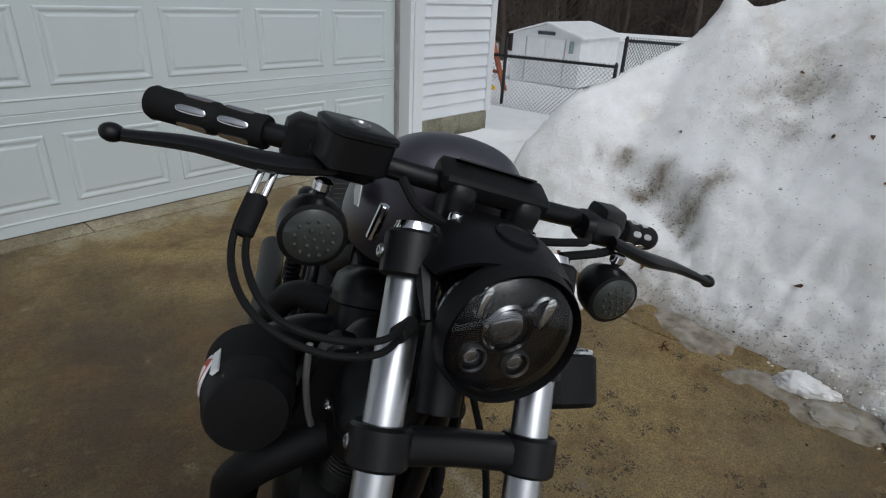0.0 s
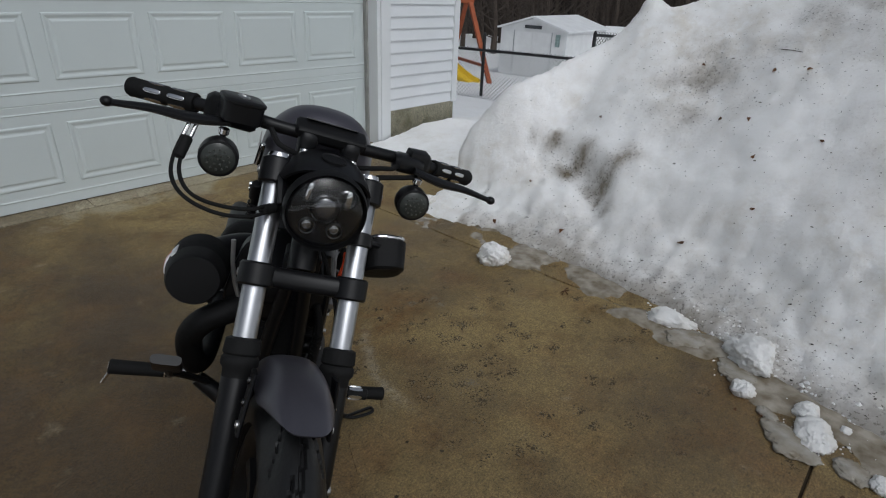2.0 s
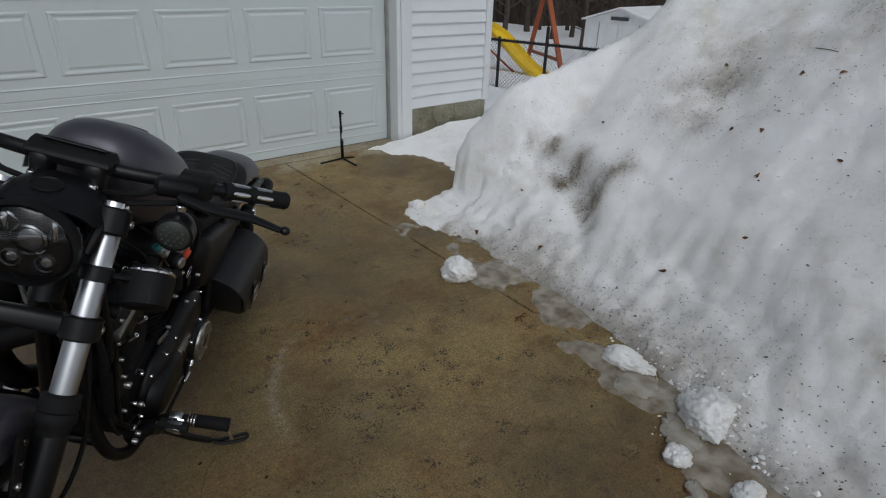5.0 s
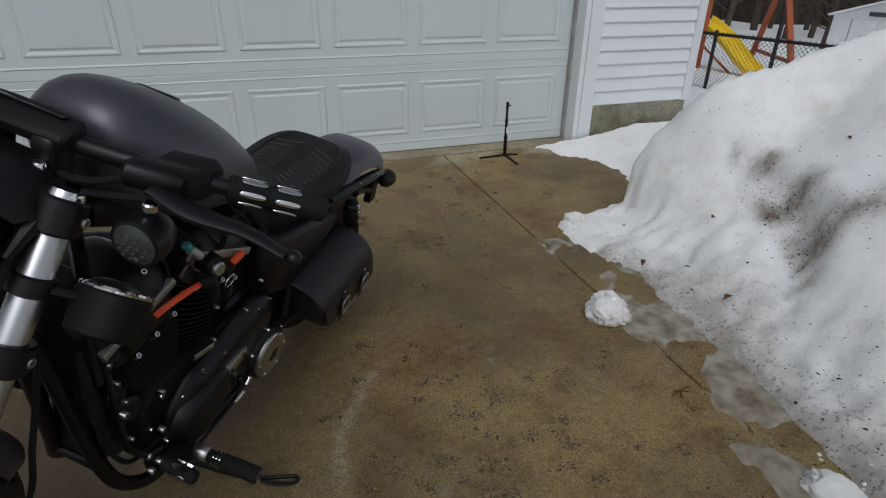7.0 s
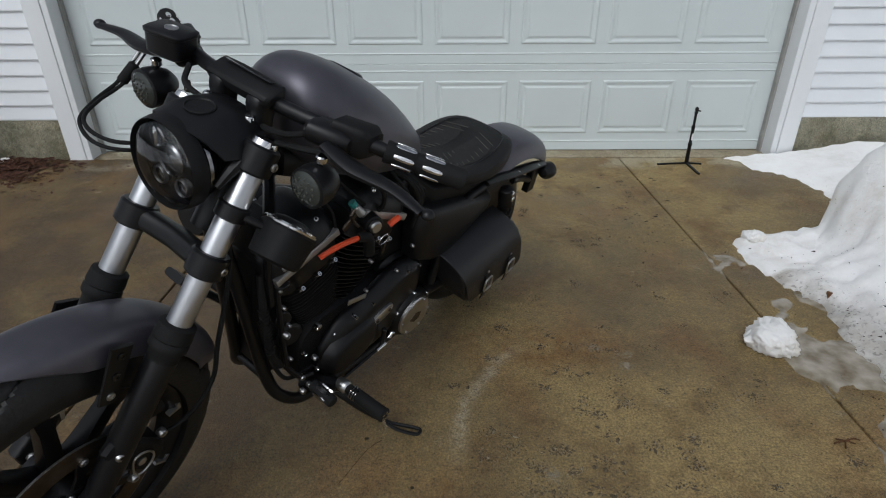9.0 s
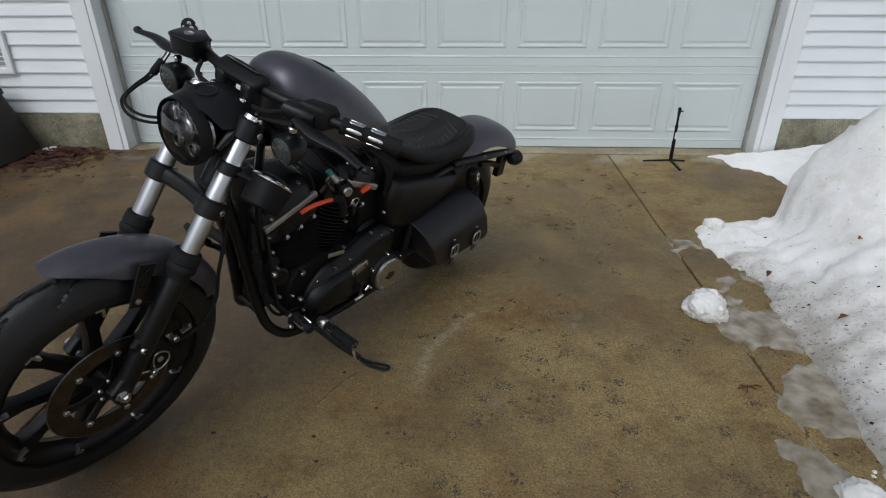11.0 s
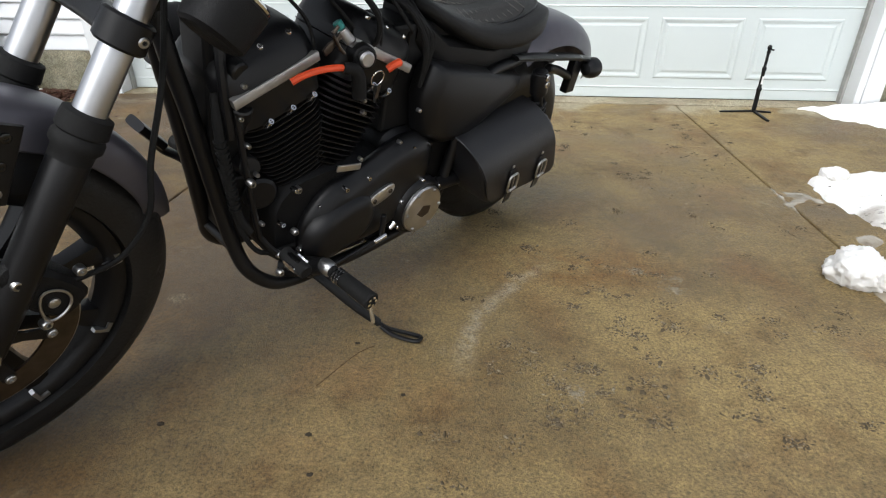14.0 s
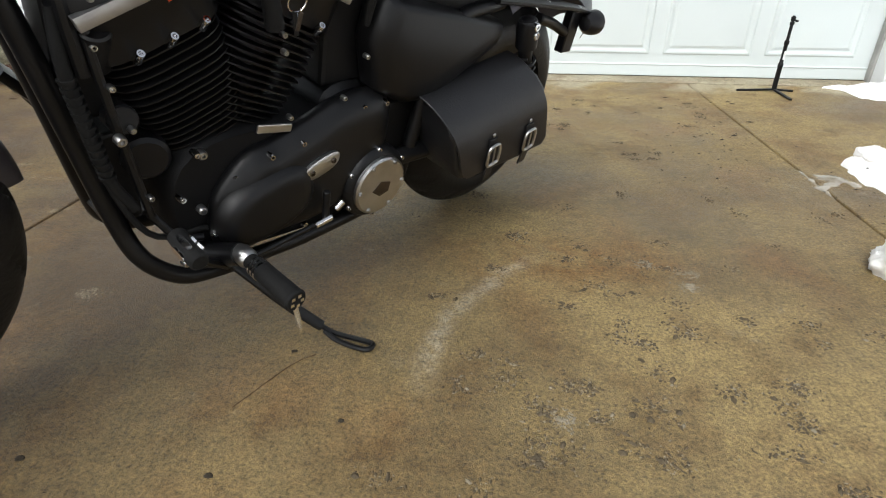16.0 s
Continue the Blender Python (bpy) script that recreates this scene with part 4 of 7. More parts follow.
for s in (1, -1):
    mir = Matrix.Diagonal((1, s, 1, 1))

    def bpart(name, bm, material, parent=bike, label="", **kw):
        if s < 0:
            bmesh.ops.transform(bm, matrix=mir, verts=bm.verts)
            bmesh.ops.reverse_faces(bm, faces=bm.faces)
        return fpart(name, bm, material, parent, label, **kw)

    p0, d = along_bar(0.68)
    p1, d1 = along_bar(1.0)
    dd = (p1 - p0).normalized()
    n = (p1 - p0).length
    bm = nbm()
    lathe(bm, p0, dd, [(0, 0.019), (0.004, 0.0205), (0.012, 0.0195), (0.050, 0.0195), (0.054, 0.0178), (0.060, 0.0178), (0.064, 0.0195), (n - 0.012, 0.0195), (n - 0.006, 0.0205), (n, 0.018)], 24)
    grip = bpart("grip", bm, RUBBER, label="black rubber grip with chrome inlays")
    a, b, _ = basis(dd)
    for ring, off in ((0.018, 0), (0.070, 0)):
        for k in range(6):
            t = 2 * math.pi * k / 6 + 0.4
            out = a * math.cos(t) + b * math.sin(t)
            side = dd.cross(out)
            c = p0 + dd * (ring + 0.016) + out * 0.0192
            bm = nbm()
            loft(bm, [oval(c + out * h, dd, side, 0.019 - e, 0.0048 - e, 12, 3) for h, e in ((-0.002, 0), (0.0012, 0), (0.002, 0.0015))])
            bpart("chrome_inlay", bm, CHROME, grip)
    # switch housing
    q0, qd = along_bar(0.55)
    bm = nbm()
    loft(bm, [oval(q0 + qd * t + Vector((0.0, 0, 0.002)), Vector((0, 0, 1)), Vector((1, 0, 0)), ra, rb, 20, 5) for t, ra, rb in ((-0.030, 0.019, 0.019), (-0.027, 0.025, 0.024), (0.026, 0.029, 0.027), (0.031, 0.027, 0.025), (0.040, 0.020, 0.020))])
    housing = bpart("switch_housing", bm, BLACK_PLASTIC, label="black handlebar switch housing")
    bm = nbm()
    lathe(bm, q0 + Vector((-0.022, 0, 0.012)), (-0.8, 0, 0.5), [(0, 0.009), (0.006, 0.009), (0.007, 0.006)], 12)
    bpart("switch_button", bm, BLACK_GLOSS, housing)
    # lever bracket and lever
    r0, rd = along_bar(0.46)
    bm = nbm()
    loft(bm, [oval(r0 + rd * t + Vector((0.012, 0, -0.004)), Vector((0, 0, 1)), Vector((1, 0, 0)), ra, rb, 14, 3) for t, ra, rb in ((-0.03, 0.015, 0.02), (-0.02, 0.02, 0.03), (0.03, 0.02, 0.032), (0.05, 0.014, 0.022))])
    bracket = bpart("lever_bracket", bm, BLACK_SATIN)
    tip = Vector((1.082, 0.404, 1.030))
    piv = r0 + rd * 0.02 + Vector((0.045, 0, -0.008))
    bm = nbm()
    tube(bm, [piv, piv.lerp(tip, 0.3) + Vector((0.006, 0, -0.003)), piv.lerp(tip, 0.65) + Vector((-0.004, 0, 0)), tip - dd * 0.01], [0.016, 0.020, 0.015, 0.011], 10, 5, 0.5)
    ball(bm, tip, 0.0118, 12, (1, 1, 0.8))
    bpart("lever", bm, BLACK_SATIN, label="black control lever with a ball end")
    # bullet turn signal hanging under the bar
    sc = Vector((1.120, 0.203, 0.990))
    bm = nbm()
    lathe(bm, sc, (-1, 0, 0.05), [(-0.016, 0.030), (-0.014, 0.0365), (0.004, 0.0375), (0.018, 0.036), (0.040, 0.026), (0.052, 0.012), (0.055, 0.003)], 26)
    rod(bm, sc + Vector((-0.012, 0, 0.030)), sc + Vector((-0.014, 0, 0.050)), 0.006)
    signal = bpart("turn_signal", bm, BLACK_SATIN, label="black bullet turn signal with smoked lens")
    bm = nbm()
    lathe(bm, sc + Vector((0.012, 0, 0)), (1, 0, -0.05), [(0, 0.0315), (0.004, 0.0312), (0.009, 0.024), (0.011, 0.010), (0.0115, 0.001)], 26)
    bpart("signal_lens", bm, LENS_SMOKE, signal, "smoked grey lens")
    for rr, cnt in ((0.0, 1), (0.010, 6), (0.020, 12)):
        for k in range(cnt):
            t = 2 * math.pi * k / cnt
            bm = nbm()
            ball(bm, sc + Vector((0.0238 - rr * rr * 5, rr * math.cos(t), rr * math.sin(t))), 0.0024, 6)
            bpart("led_bead", bm, mat("led_bead", (0.050, 0.052, 0.044), 0.4) if "led_bead" not in bpy.data.materials else bpy.data.materials["led_bead"], signal)
    bm = nbm()
    lathe(bm, sc + Vector((-0.014, 0, 0.040)), (0, 0, 1), [(0, 0.008), (0.003, 0.0105), (0.012, 0.0105), (0.014, 0.008)], 12)
    bpart("signal_nut", bm, CHROME, signal)

# brake master cylinder on the right bar
bm = nbm()
loft(bm, [oval((1.088, -0.180, z), (1, 0.25, 0), (-0.25, 1, 0), a, b, 18, 5) for z, a, b in ((1.058, 0.026, 0.030), (1.063, 0.031, 0.036), (1.097, 0.032, 0.037), (1.099, 0.034, 0.039), (1.104, 0.034, 0.039), (1.107, 0.030, 0.035))])
master = fpart("brake_reservoir", bm, BLACK_SATIN, label="black brake fluid reservoir")
bm = nbm()
lathe(bm, (1.116, -0.186, 1.080), (1, 0.2, 0), [(0, 0.013), (0.005, 0.013), (0.006, 0.010), (0.003, 0.009)], 18)
fpart("sight_glass", bm, BLACK_GLOSS, master)
bm = nbm()
lathe(bm, (1.088, -0.180, 1.106), (0, 0, 1), [(0, 0.012), (0.003, 0.012), (0.004, 0.009), (0.002, 0.008)], 18)
fpart("reservoir_emblem", bm, STEEL, master)

# cables and hoses
def cable(name, pts, r=0.0045, material=None, maker=part, label=""):
    bm = nbm()
    tube(bm, pts, r, 8, 6)
    return maker(name, bm, material or RUBBER, bike, label)


for k in range(2):
    o = 0.013 * k
    cable("throttle_cable", [(1.092, -0.252 - o, 1.035), (1.132, -0.266 - o, 0.975), (1.188, -0.258 - o, 0.955 - o * 0.4), (1.234 + o * 0.3, -0.232 - o * 0.6, 0.946 - o * 0.6), (1.252 + o * 0.4, -0.187, 0.944 - o), (1.245 + o * 0.3, -0.135, 0.946 - o), (1.205, -0.098, 0.946 - o), (1.15, -0.06, 0.93)], 0.0038, maker=fpart)
    bm = nbm()
    rod(bm, (1.090, -0.250 - o, 1.042), (1.108, -0.258 - o, 1.010), 0.004, cut=0.001)
    fpart("cable_ferrule", bm, CHROME)
bm = nbm()
rod(bm, (1.108, -0.262, 1.010), (1.134, -0.271, 0.974), 0.0105, cut=0.003)
fpart("cable_boot", bm, RUBBER)
bm = nbm()
rod(bm, (1.222, -0.112, 0.940), (1.196, -0.088, 0.940), 0.010, cut=0.002)
fpart("cable_clip", bm, RUBBER)
cable("brake_line", [(1.10, -0.12, 1.065), (1.125, -0.10, 1.045), (1.12, -0.06, 1.03), (1.09, -0.04, 0.99), (1.12, -0.05, 0.90)], 0.0055, maker=fpart)
cable("clutch_cable", [(1.05, 0.17, 1.05), (1.10, 0.145, 1.045), (1.11, 0.11, 1.04), (1.07, 0.03, 1.0), (1.03, 0.0, 0.9), (1.07, 0.06, 0.72), (1.08, 0.075, 0.5), (1.03, 0.09, 0.33), (0.93, 0.09, 0.3)], 0.0055)
cable("signal_wire", [(1.085, 0.205, 1.04), (1.10, 0.17, 1.035), (1.115, 0.11, 1.025)], 0.006, maker=fpart)
cable("caliper_hose", [(1.14, 0.03, 0.86), (1.19, 0.09, 0.74), (1.235, 0.115, 0.62), (1.25, 0.118, 0.52), (1.30, 0.112, 0.45), (1.37, 0.10, 0.43), (1.41, 0.09, 0.42)], 0.005, maker=fpart)
bm = nbm()
rod(bm, (1.099, -0.128, 1.030), (1.094, -0.131, 0.985), 0.0065, cut=0.001)
fpart("hose_fitting", bm, CHROME)

# horn under the left bar, a short can with a bright rim
bm = nbm()
lathe(bm, fork_at(0.112, 0.094), FORK, [(0, 0.0235), (0.003, 0.0285), (0.027, 0.0285), (0.030, 0.0235)], 24)
tube(bm, [fork_at(0.127, 0.112), fork_at(0.127, 0.150, -0.03), fork_at(0.127, 0.165, -0.06)], 0.007, 8, 4)
fpart("horn_clamp", bm, BLACK_SATIN)
bm = nbm()
HC = Vector((1.128, 0.170, 0.846))
HA = Vector((-0.90, -0.16, 1)).normalized()
loft(bm, [oval(HC + HA * h, (0.743, 0.0, 0.669), (0, 1, 0.16), a, b, 22, 2.6) for h, a, b in ((-0.036, 0.042, 0.040), (-0.031, 0.048, 0.046), (0.028, 0.053, 0.051), (0.032, 0.049, 0.047))])
horn = part("horn", bm, BLACK_WRINKLE, bike, "black horn cover with a chrome rim")
bm = nbm()
top = HC + HA * 0.035
ring = oval(top, (0.743, 0, 0.669), (0, 1, 0.16), 0.048, 0.046, 24, 2.4)
tube(bm, [*ring, ring[0]], 0.0048, 8, 1)
part("horn_rim", bm, CHROME, horn)
bm = nbm()
loft(bm, [oval(top + HA * h, (0.743, 0, 0.669), (0, 1, 0.16), a, b, 22, 2.4) for h, a, b in ((-0.004, 0.045, 0.043), (0.004, 0.042, 0.040), (0.011, 0.034, 0.032), (0.015, 0.02, 0.019))])
part("horn_dome", bm, BLACK_SATIN, horn)
bm = nbm()
tube(bm, [(1.10, 0.10, 0.86), (1.06, 0.05, 0.87), (1.02, 0.0, 0.88)], 0.012, 8, 4)
part("horn_bracket", bm, BLACK_SATIN, horn)

# tank
bm = nbm()
secs = []
TANK = ((1.026, 1.040, 1.005, 0.030), (1.020, 1.076, 0.965, 0.070), (1.000, 1.100, 0.925, 0.103), (0.955, 1.112, 0.885, 0.124), (0.900, 1.100, 0.860, 0.134), (0.820, 1.064, 0.836, 0.133), (0.740, 1.015, 0.818, 0.122), (0.670, 0.958, 0.808, 0.104), (0.615, 0.908, 0.808, 0.084), (0.582, 0.876, 0.816, 0.056), (0.570, 0.856, 0.828, 0.022))
for x, zt, zb, w in TANK:
    c, h = (zt + zb) / 2, (zt - zb) / 2
    secs.append([Vector((x, w * math.copysign(abs(math.cos(t)) ** 0.75, math.cos(t)) * (1.0 - 0.10 * math.sin(t)), c + h * math.copysign(abs(math.sin(t)) ** 0.85, math.sin(t)))) for t in (2 * math.pi * i / 28 for i in range(28))])
loft(bm, secs)
tank = part("fuel_tank", bm, CHARCOAL, bike, "charcoal metallic teardrop fuel tank")
sub = tank.modifiers.new("smooth", "SUBSURF")
sub.levels = sub.render_levels = 1
bm = nbm()
lathe(bm, (0.830, 0.0, 1.060), (-0.43, 0, 0.9), [(0, 0.038), (0.004, 0.038), (0.007, 0.035), (0.008, 0.027), (0.006, 0.025)], 30)
part("tank_cap", bm, BLACK_SATIN, tank)
bm = nbm()
extrude(bm, [(-0.035, -0.012), (0.0, -0.022), (0.035, -0.012), (0.02, 0.018), (-0.02, 0.018)], 0.002, Matrix.Translation((0.96, -0.1325, 1.0)) @ Matrix.Rotation(radians(90), 4, "X"))
part("tank_badge", bm, STEEL, tank, "plain pale badge")


# seat
bm = nbm()
secs = []
for x, zt, zb, w in ((0.600, 0.806, 0.78, 0.035), (0.575, 0.808, 0.765, 0.062), (0.52, 0.782, 0.735, 0.095), (0.45, 0.760, 0.70, 0.124), (0.37, 0.752, 0.682, 0.143), (0.29, 0.762, 0.682, 0.150), (0.22, 0.780, 0.688, 0.143), (0.16, 0.784, 0.70, 0.122), (0.12, 0.774, 0.71, 0.090), (0.10, 0.756, 0.725, 0.05)):
    c, h = (zt + zb) / 2, (zt - zb) / 2
    secs.append([Vector((x, w * math.copysign(abs(math.cos(t)) ** 0.62, math.cos(t)), c + h * math.copysign(abs(math.sin(t)) ** 0.62, math.sin(t)) + (0.010 * abs(math.cos(t)) ** 3 if math.sin(t) > 0 and x < 0.4 else 0))) for t in (2 * math.pi * i / 28 for i in range(28))])
loft(bm, secs)
seat = part("seat", bm, SEAT_VINYL, bike, "black solo seat with two stitched inserts")
sub = seat.modifiers.new("smooth", "SUBSURF")
sub.levels = sub.render_levels = 1
GREYCLOTH = mat("seat_insert", (0.015, 0.0145, 0.014), 0.8, vary=0.4, scale=60, bump=0.4, bscale=300)
THREAD = mat("grey_thread", (0.085, 0.078, 0.070), 0.8)


def seat_top(x, y):
    zt = float(np.interp(x, (0.10, 0.12, 0.16, 0.22, 0.29, 0.37, 0.45, 0.52, 0.6), (0.756, 0.774, 0.784, 0.780, 0.762, 0.752, 0.760, 0.782, 0.806)))
    w = float(np.interp(x, (0.10, 0.12, 0.16, 0.22, 0.29, 0.37, 0.45, 0.52, 0.6), (0.05, 0.090, 0.122, 0.143, 0.150, 0.143, 0.124, 0.095, 0.035)))
    u = min(1, abs(y) / w)
    return zt - 0.045 * (1 - (1 - u**3.2) ** 0.31) + (0.010 * u**3 if x < 0.4 else 0)


for s in (1, -1):
    bm = nbm()
    top = []
    for k in range(16):
        t = 2 * math.pi * k / 16
        x, y = 0.345 + 0.125 * math.cos(t), s * (0.060 + 0.043 * math.sin(t) * (1 - 0.25 * math.cos(t)))
        top.append((x, y))
    cx, cy = 0.345, s * 0.058
    rings = []
    for f, dz in ((1.0, -0.004), (0.97, 0.0012), (0.7, 0.003), (0.35, 0.003)):
        rings.append([bm.verts.new((cx + (x - cx) * f, cy + (y - cy) * f, seat_top(cx + (x - cx) * f, cy + (y - cy) * f) + dz)) for x, y in top])
    ring_faces(bm, rings)
    part("seat_insert", bm, GREYCLOTH, seat, "dark grey ribbed insert")
    for k in range(10):
        x = 0.235 + 0.024 * k
        bm = nbm()
        tube(bm, [(x + 0.034 * (v - 0.5), s * (0.024 + 0.070 * v), seat_top(x, s * (0.024 + 0.070 * v)) + 0.0036) for v in (0.0, 0.33, 0.66, 1.0)], 0.0011, 4, 1)
        part("stitch_line", bm, THREAD, seat)
bm = nbm()
tube(bm, [(x, s2 * y, seat_top(x, y) + 0.001) for s2, lst in ((1, ((0.50, 0.07), (0.42, 0.098), (0.34, 0.108), (0.26, 0.108), (0.19, 0.09), (0.155, 0.05))), (-1, ((0.155, 0.05), (0.19, 0.09), (0.26, 0.108), (0.34, 0.108), (0.42, 0.098), (0.50, 0.07)))) for x, y in lst], 0.002, 5, 4)
part("seat_piping", bm, LEATHER, seat)

# rear fender, struts, tail
RW = Vector((0.045, -0.020, 0.307))
FENDER_C = Vector((0.0, 0, 0.325))
bm = nbm()
secs = []
for i in range(22):
    a = radians(60 + (148 - 60) * i / 21)
    rr = 0.410 - 0.010 * (i / 21)
    w = 0.104 * (1 - 0.35 * max(0, (i - 15) / 6) ** 2)
    rad = Vector((math.cos(a), 0, math.sin(a)))
    o, inn = [], []
    for k in range(15):
        u = k / 14 * 2 - 1
        dip = 0.012 * abs(u) ** 2 + 0.062 * abs(u) ** 6
        p = FENDER_C + Vector((0, u * w, 0)) + rad * (rr - dip)
        o.append(p)
        inn.append(p - rad * 0.003 - Vector((0, 0.002 * u, 0)))
    secs.append(o + inn[::-1])
loft(bm, secs)
part("rear_fender", bm, CHARCOAL, bike, "charcoal metallic chopped rear fender")
for s in (1, -1):
    bm = nbm()
    tube(bm, [(0.26, s * 0.108, 0.655), (0.10, s * 0.112, 0.640), (-0.05, s * 0.112, 0.622), (-0.17, s * 0.108, 0.600), (-0.20, s * 0.106, 0.585)], [0.020, 0.024, 0.024, 0.020, 0.010], 10, 4, 0.4)
    strut = part("fender_strut", bm, BLACK_SATIN, bike)
    for x, z in ((0.06, 0.636), (-0.10, 0.614)):
        bolt("bolt", (x, s * 0.122, z), (0, s, 0), 0.009, strut)
    bm = nbm()
    tube(bm, [(-0.16, s * 0.09, 0.598), (-0.185, s * 0.105, 0.588), (-0.195, s * 0.118, 0.580)], 0.008, 8, 4)
    lathe(bm, (-0.178, s * 0.130, 0.574), (-1, 0, 0), [(-0.034, 0.004), (-0.03, 0.018), (-0.01, 0.030), (0.012, 0.033), (0.022, 0.033), (0.027, 0.026)], 22)
    sg = part("rear_turn_signal", bm, BLACK_SATIN, bike, "black bullet rear turn signal")
    bm = nbm()
    lathe(bm, (-0.205, s * 0.130, 0.574), (-1, 0, 0), [(0, 0.026), (0.004, 0.020), (0.006, 0.002)], 20)
    part("signal_lens", bm, LENS_SMOKE, sg)
bm = nbm()
box(bm, -0.155, -0.105, 0.085, 0.112, 0.490, 0.606)
tube(bm, [(-0.12, 0.098, 0.540), (-0.03, 0.10, 0.575), (0.06, 0.11, 0.600)], 0.014, 8, 4)
plate = part("plate_bracket", bm, BLACK_SATIN, bike, "black side plate bracket", bevel=0.004)

# rear wheel
bm = nbm()
tyre_mesh(bm, RW, 0.307, 0.145, 0.075, 0.1, 160, 16, 22)
rear_tyre = part("rear_tyre", bm, TYRE, bike, "black rear tyre")
bm = nbm()
lathe(bm, RW - Vector((0, 0.05, 0)), (0, 1, 0), [(0, 0.205), (0.01, 0.212), (0.05, 0.185), (0.09, 0.212), (0.1, 0.205), (0.06, 0.06), (0.04, 0.06)], 40)
part("rear_rim", bm, BLACK_SATIN, bike)
for s in (1, -1):
    bm = nbm()
    tube(bm, [(0.50, s * 0.115, 0.335), (0.25, s * 0.12, 0.33), (0.0, s * 0.12, 0.325), (-0.05, s * 0.12, 0.325)], [0.020, 0.022, 0.026, 0.02], 10, 4)
    part("swingarm", bm, BLACK_SATIN, bike)
    bm = nbm()
    lo, hi = Vector((0.070, s * 0.142, 0.36)), Vector((0.158, s * 0.142, 0.618))
    rod(bm, lo, hi, 0.017)
    lathe(bm, hi - (hi - lo).normalized() * 0.07, hi - lo, [(0, 0.026), (0.05, 0.027), (0.066, 0.022), (0.07, 0.012)], 18)
    shock = part("shock_absorber", bm, BLACK_SATIN, bike, "black rear shock with an exposed spring")
    bm = nbm()
    dz = (hi - lo).normalized()
    a, b, _ = basis(dz)
    tube(bm, [lo + dz * (0.02 + 0.16 * k / 72) + (a * math.cos(k * 0.7) + b * math.sin(k * 0.7)) * 0.024 for k in range(73)], 0.0045, 6, 1)
    part("shock_spring", bm, BLACK_SATIN, shock)
    for q in (hi - dz * 0.012, hi - dz * 0.034):
        bolt("bolt", q + Vector((0, s * 0.024, 0)), (0, s, 0), 0.010, shock, part, 0.006, CHROME)

# side cover and frame
bm = nbm()
secs = []
for y, e in ((0.060, 0.0), (0.100, 0.0), (0.116, 0.006), (0.127, 0.016), (0.133, 0.032)):
    pts = [(0.592, 0.668), (0.606, 0.60), (0.582, 0.50), (0.50, 0.460), (0.42, 0.455), (0.215, 0.560), (0.198, 0.592), (0.215, 0.608), (0.40, 0.648), (0.575, 0.682)]
    cx, cz = 0.43, 0.58
    secs.append([(cx + (x - cx) * (1 - e / 0.15), y, cz + (z - cz) * (1 - e / 0.12)) for x, z in pts])
loft(bm, secs)
part("side_cover", bm, BLACK_SATIN, bike, "satin black side cover", bevel=0.008)
for s in (1, -1):
    bm = nbm()
    tube(bm, [(1.150, s * 0.012, 0.805), (1.137, s * 0.020, 0.728), (1.115, s * 0.030, 0.627), (1.090, s * 0.040, 0.494), (1.064, s * 0.055, 0.350), (1.042, s * 0.078, 0.272), (0.990, s * 0.095, 0.220), (0.93, s * 0.10, 0.206), (0.86, s * 0.10, 0.202), (0.70, s * 0.10, 0.200), (0.50, s * 0.10, 0.23), (0.46, s * 0.11, 0.34), (0.40, s * 0.11, 0.60), (0.22, s * 0.10, 0.645)], 0.0160, 12, 5)
    part("frame_tube", bm, BLACK_SATIN, bike)
bm = nbm()
tube(bm, [(1.04, 0, 0.90), (0.85, 0, 0.86), (0.62, 0, 0.80), (0.42, 0, 0.70)], 0.024, 12, 5)
part("frame_backbone", bm, BLACK_SATIN, bike)
bm = nbm()
rod(bm, AXIS + FORK * 0.015, AXIS + FORK * 0.20, 0.030)
part("steering_head", bm, BLACK_SATIN, bike)
bm = nbm()
rod(bm, (1.056, -0.065, 0.32), (1.056, 0.065, 0.32), 0.012)
part("frame_brace", bm, BLACK_SATIN, bike)
# pan under the seat
bm = nbm()
loft(bm, [oval((x, 0, z), (0, 1, 0), (0, 0, 1), w, h, 18, 4) for x, z, w, h in ((0.10, 0.690, 0.060, 0.020), (0.18, 0.668, 0.098, 0.040), (0.35, 0.655, 0.104, 0.042), (0.52, 0.680, 0.092, 0.045), (0.60, 0.745, 0.060, 0.040))])
part("seat_pan", bm, BLACK_PLASTIC, bike)
# added dark block at the regulator's place, filling the gap between the down tubes
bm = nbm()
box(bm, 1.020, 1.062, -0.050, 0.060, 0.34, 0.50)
part("regulator", bm, BLACK_PLASTIC, bike, "black filler block in the regulator's place", smooth=False, bevel=0.006)

# added dark block standing for electrics, closes the see-through gap behind the fork
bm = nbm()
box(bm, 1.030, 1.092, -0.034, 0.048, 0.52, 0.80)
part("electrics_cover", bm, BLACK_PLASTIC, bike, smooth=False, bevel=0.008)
# added dark mass filling the see-through space under the tank
bm = nbm()
loft(bm, [oval((x, 0, z), (0, 1, 0), (0, 0, 1), w, h, 16, 4) for x, z, w, h in ((0.60, 0.830, 0.035, 0.022), (0.64, 0.842, 0.055, 0.032), (0.80, 0.872, 0.062, 0.036), (0.96, 0.898, 0.060, 0.036), (1.02, 0.915, 0.045, 0.032))])
part("wiring_tray", bm, BLACK_PLASTIC, bike)
# added dark block closing the see-through gap under the seat nose
bm = nbm()
box(bm, 0.43, 0.67, -0.055, 0.055, 0.50, 0.755)
part("battery_box", bm, BLACK_PLASTIC, bike, smooth=False, bevel=0.01)
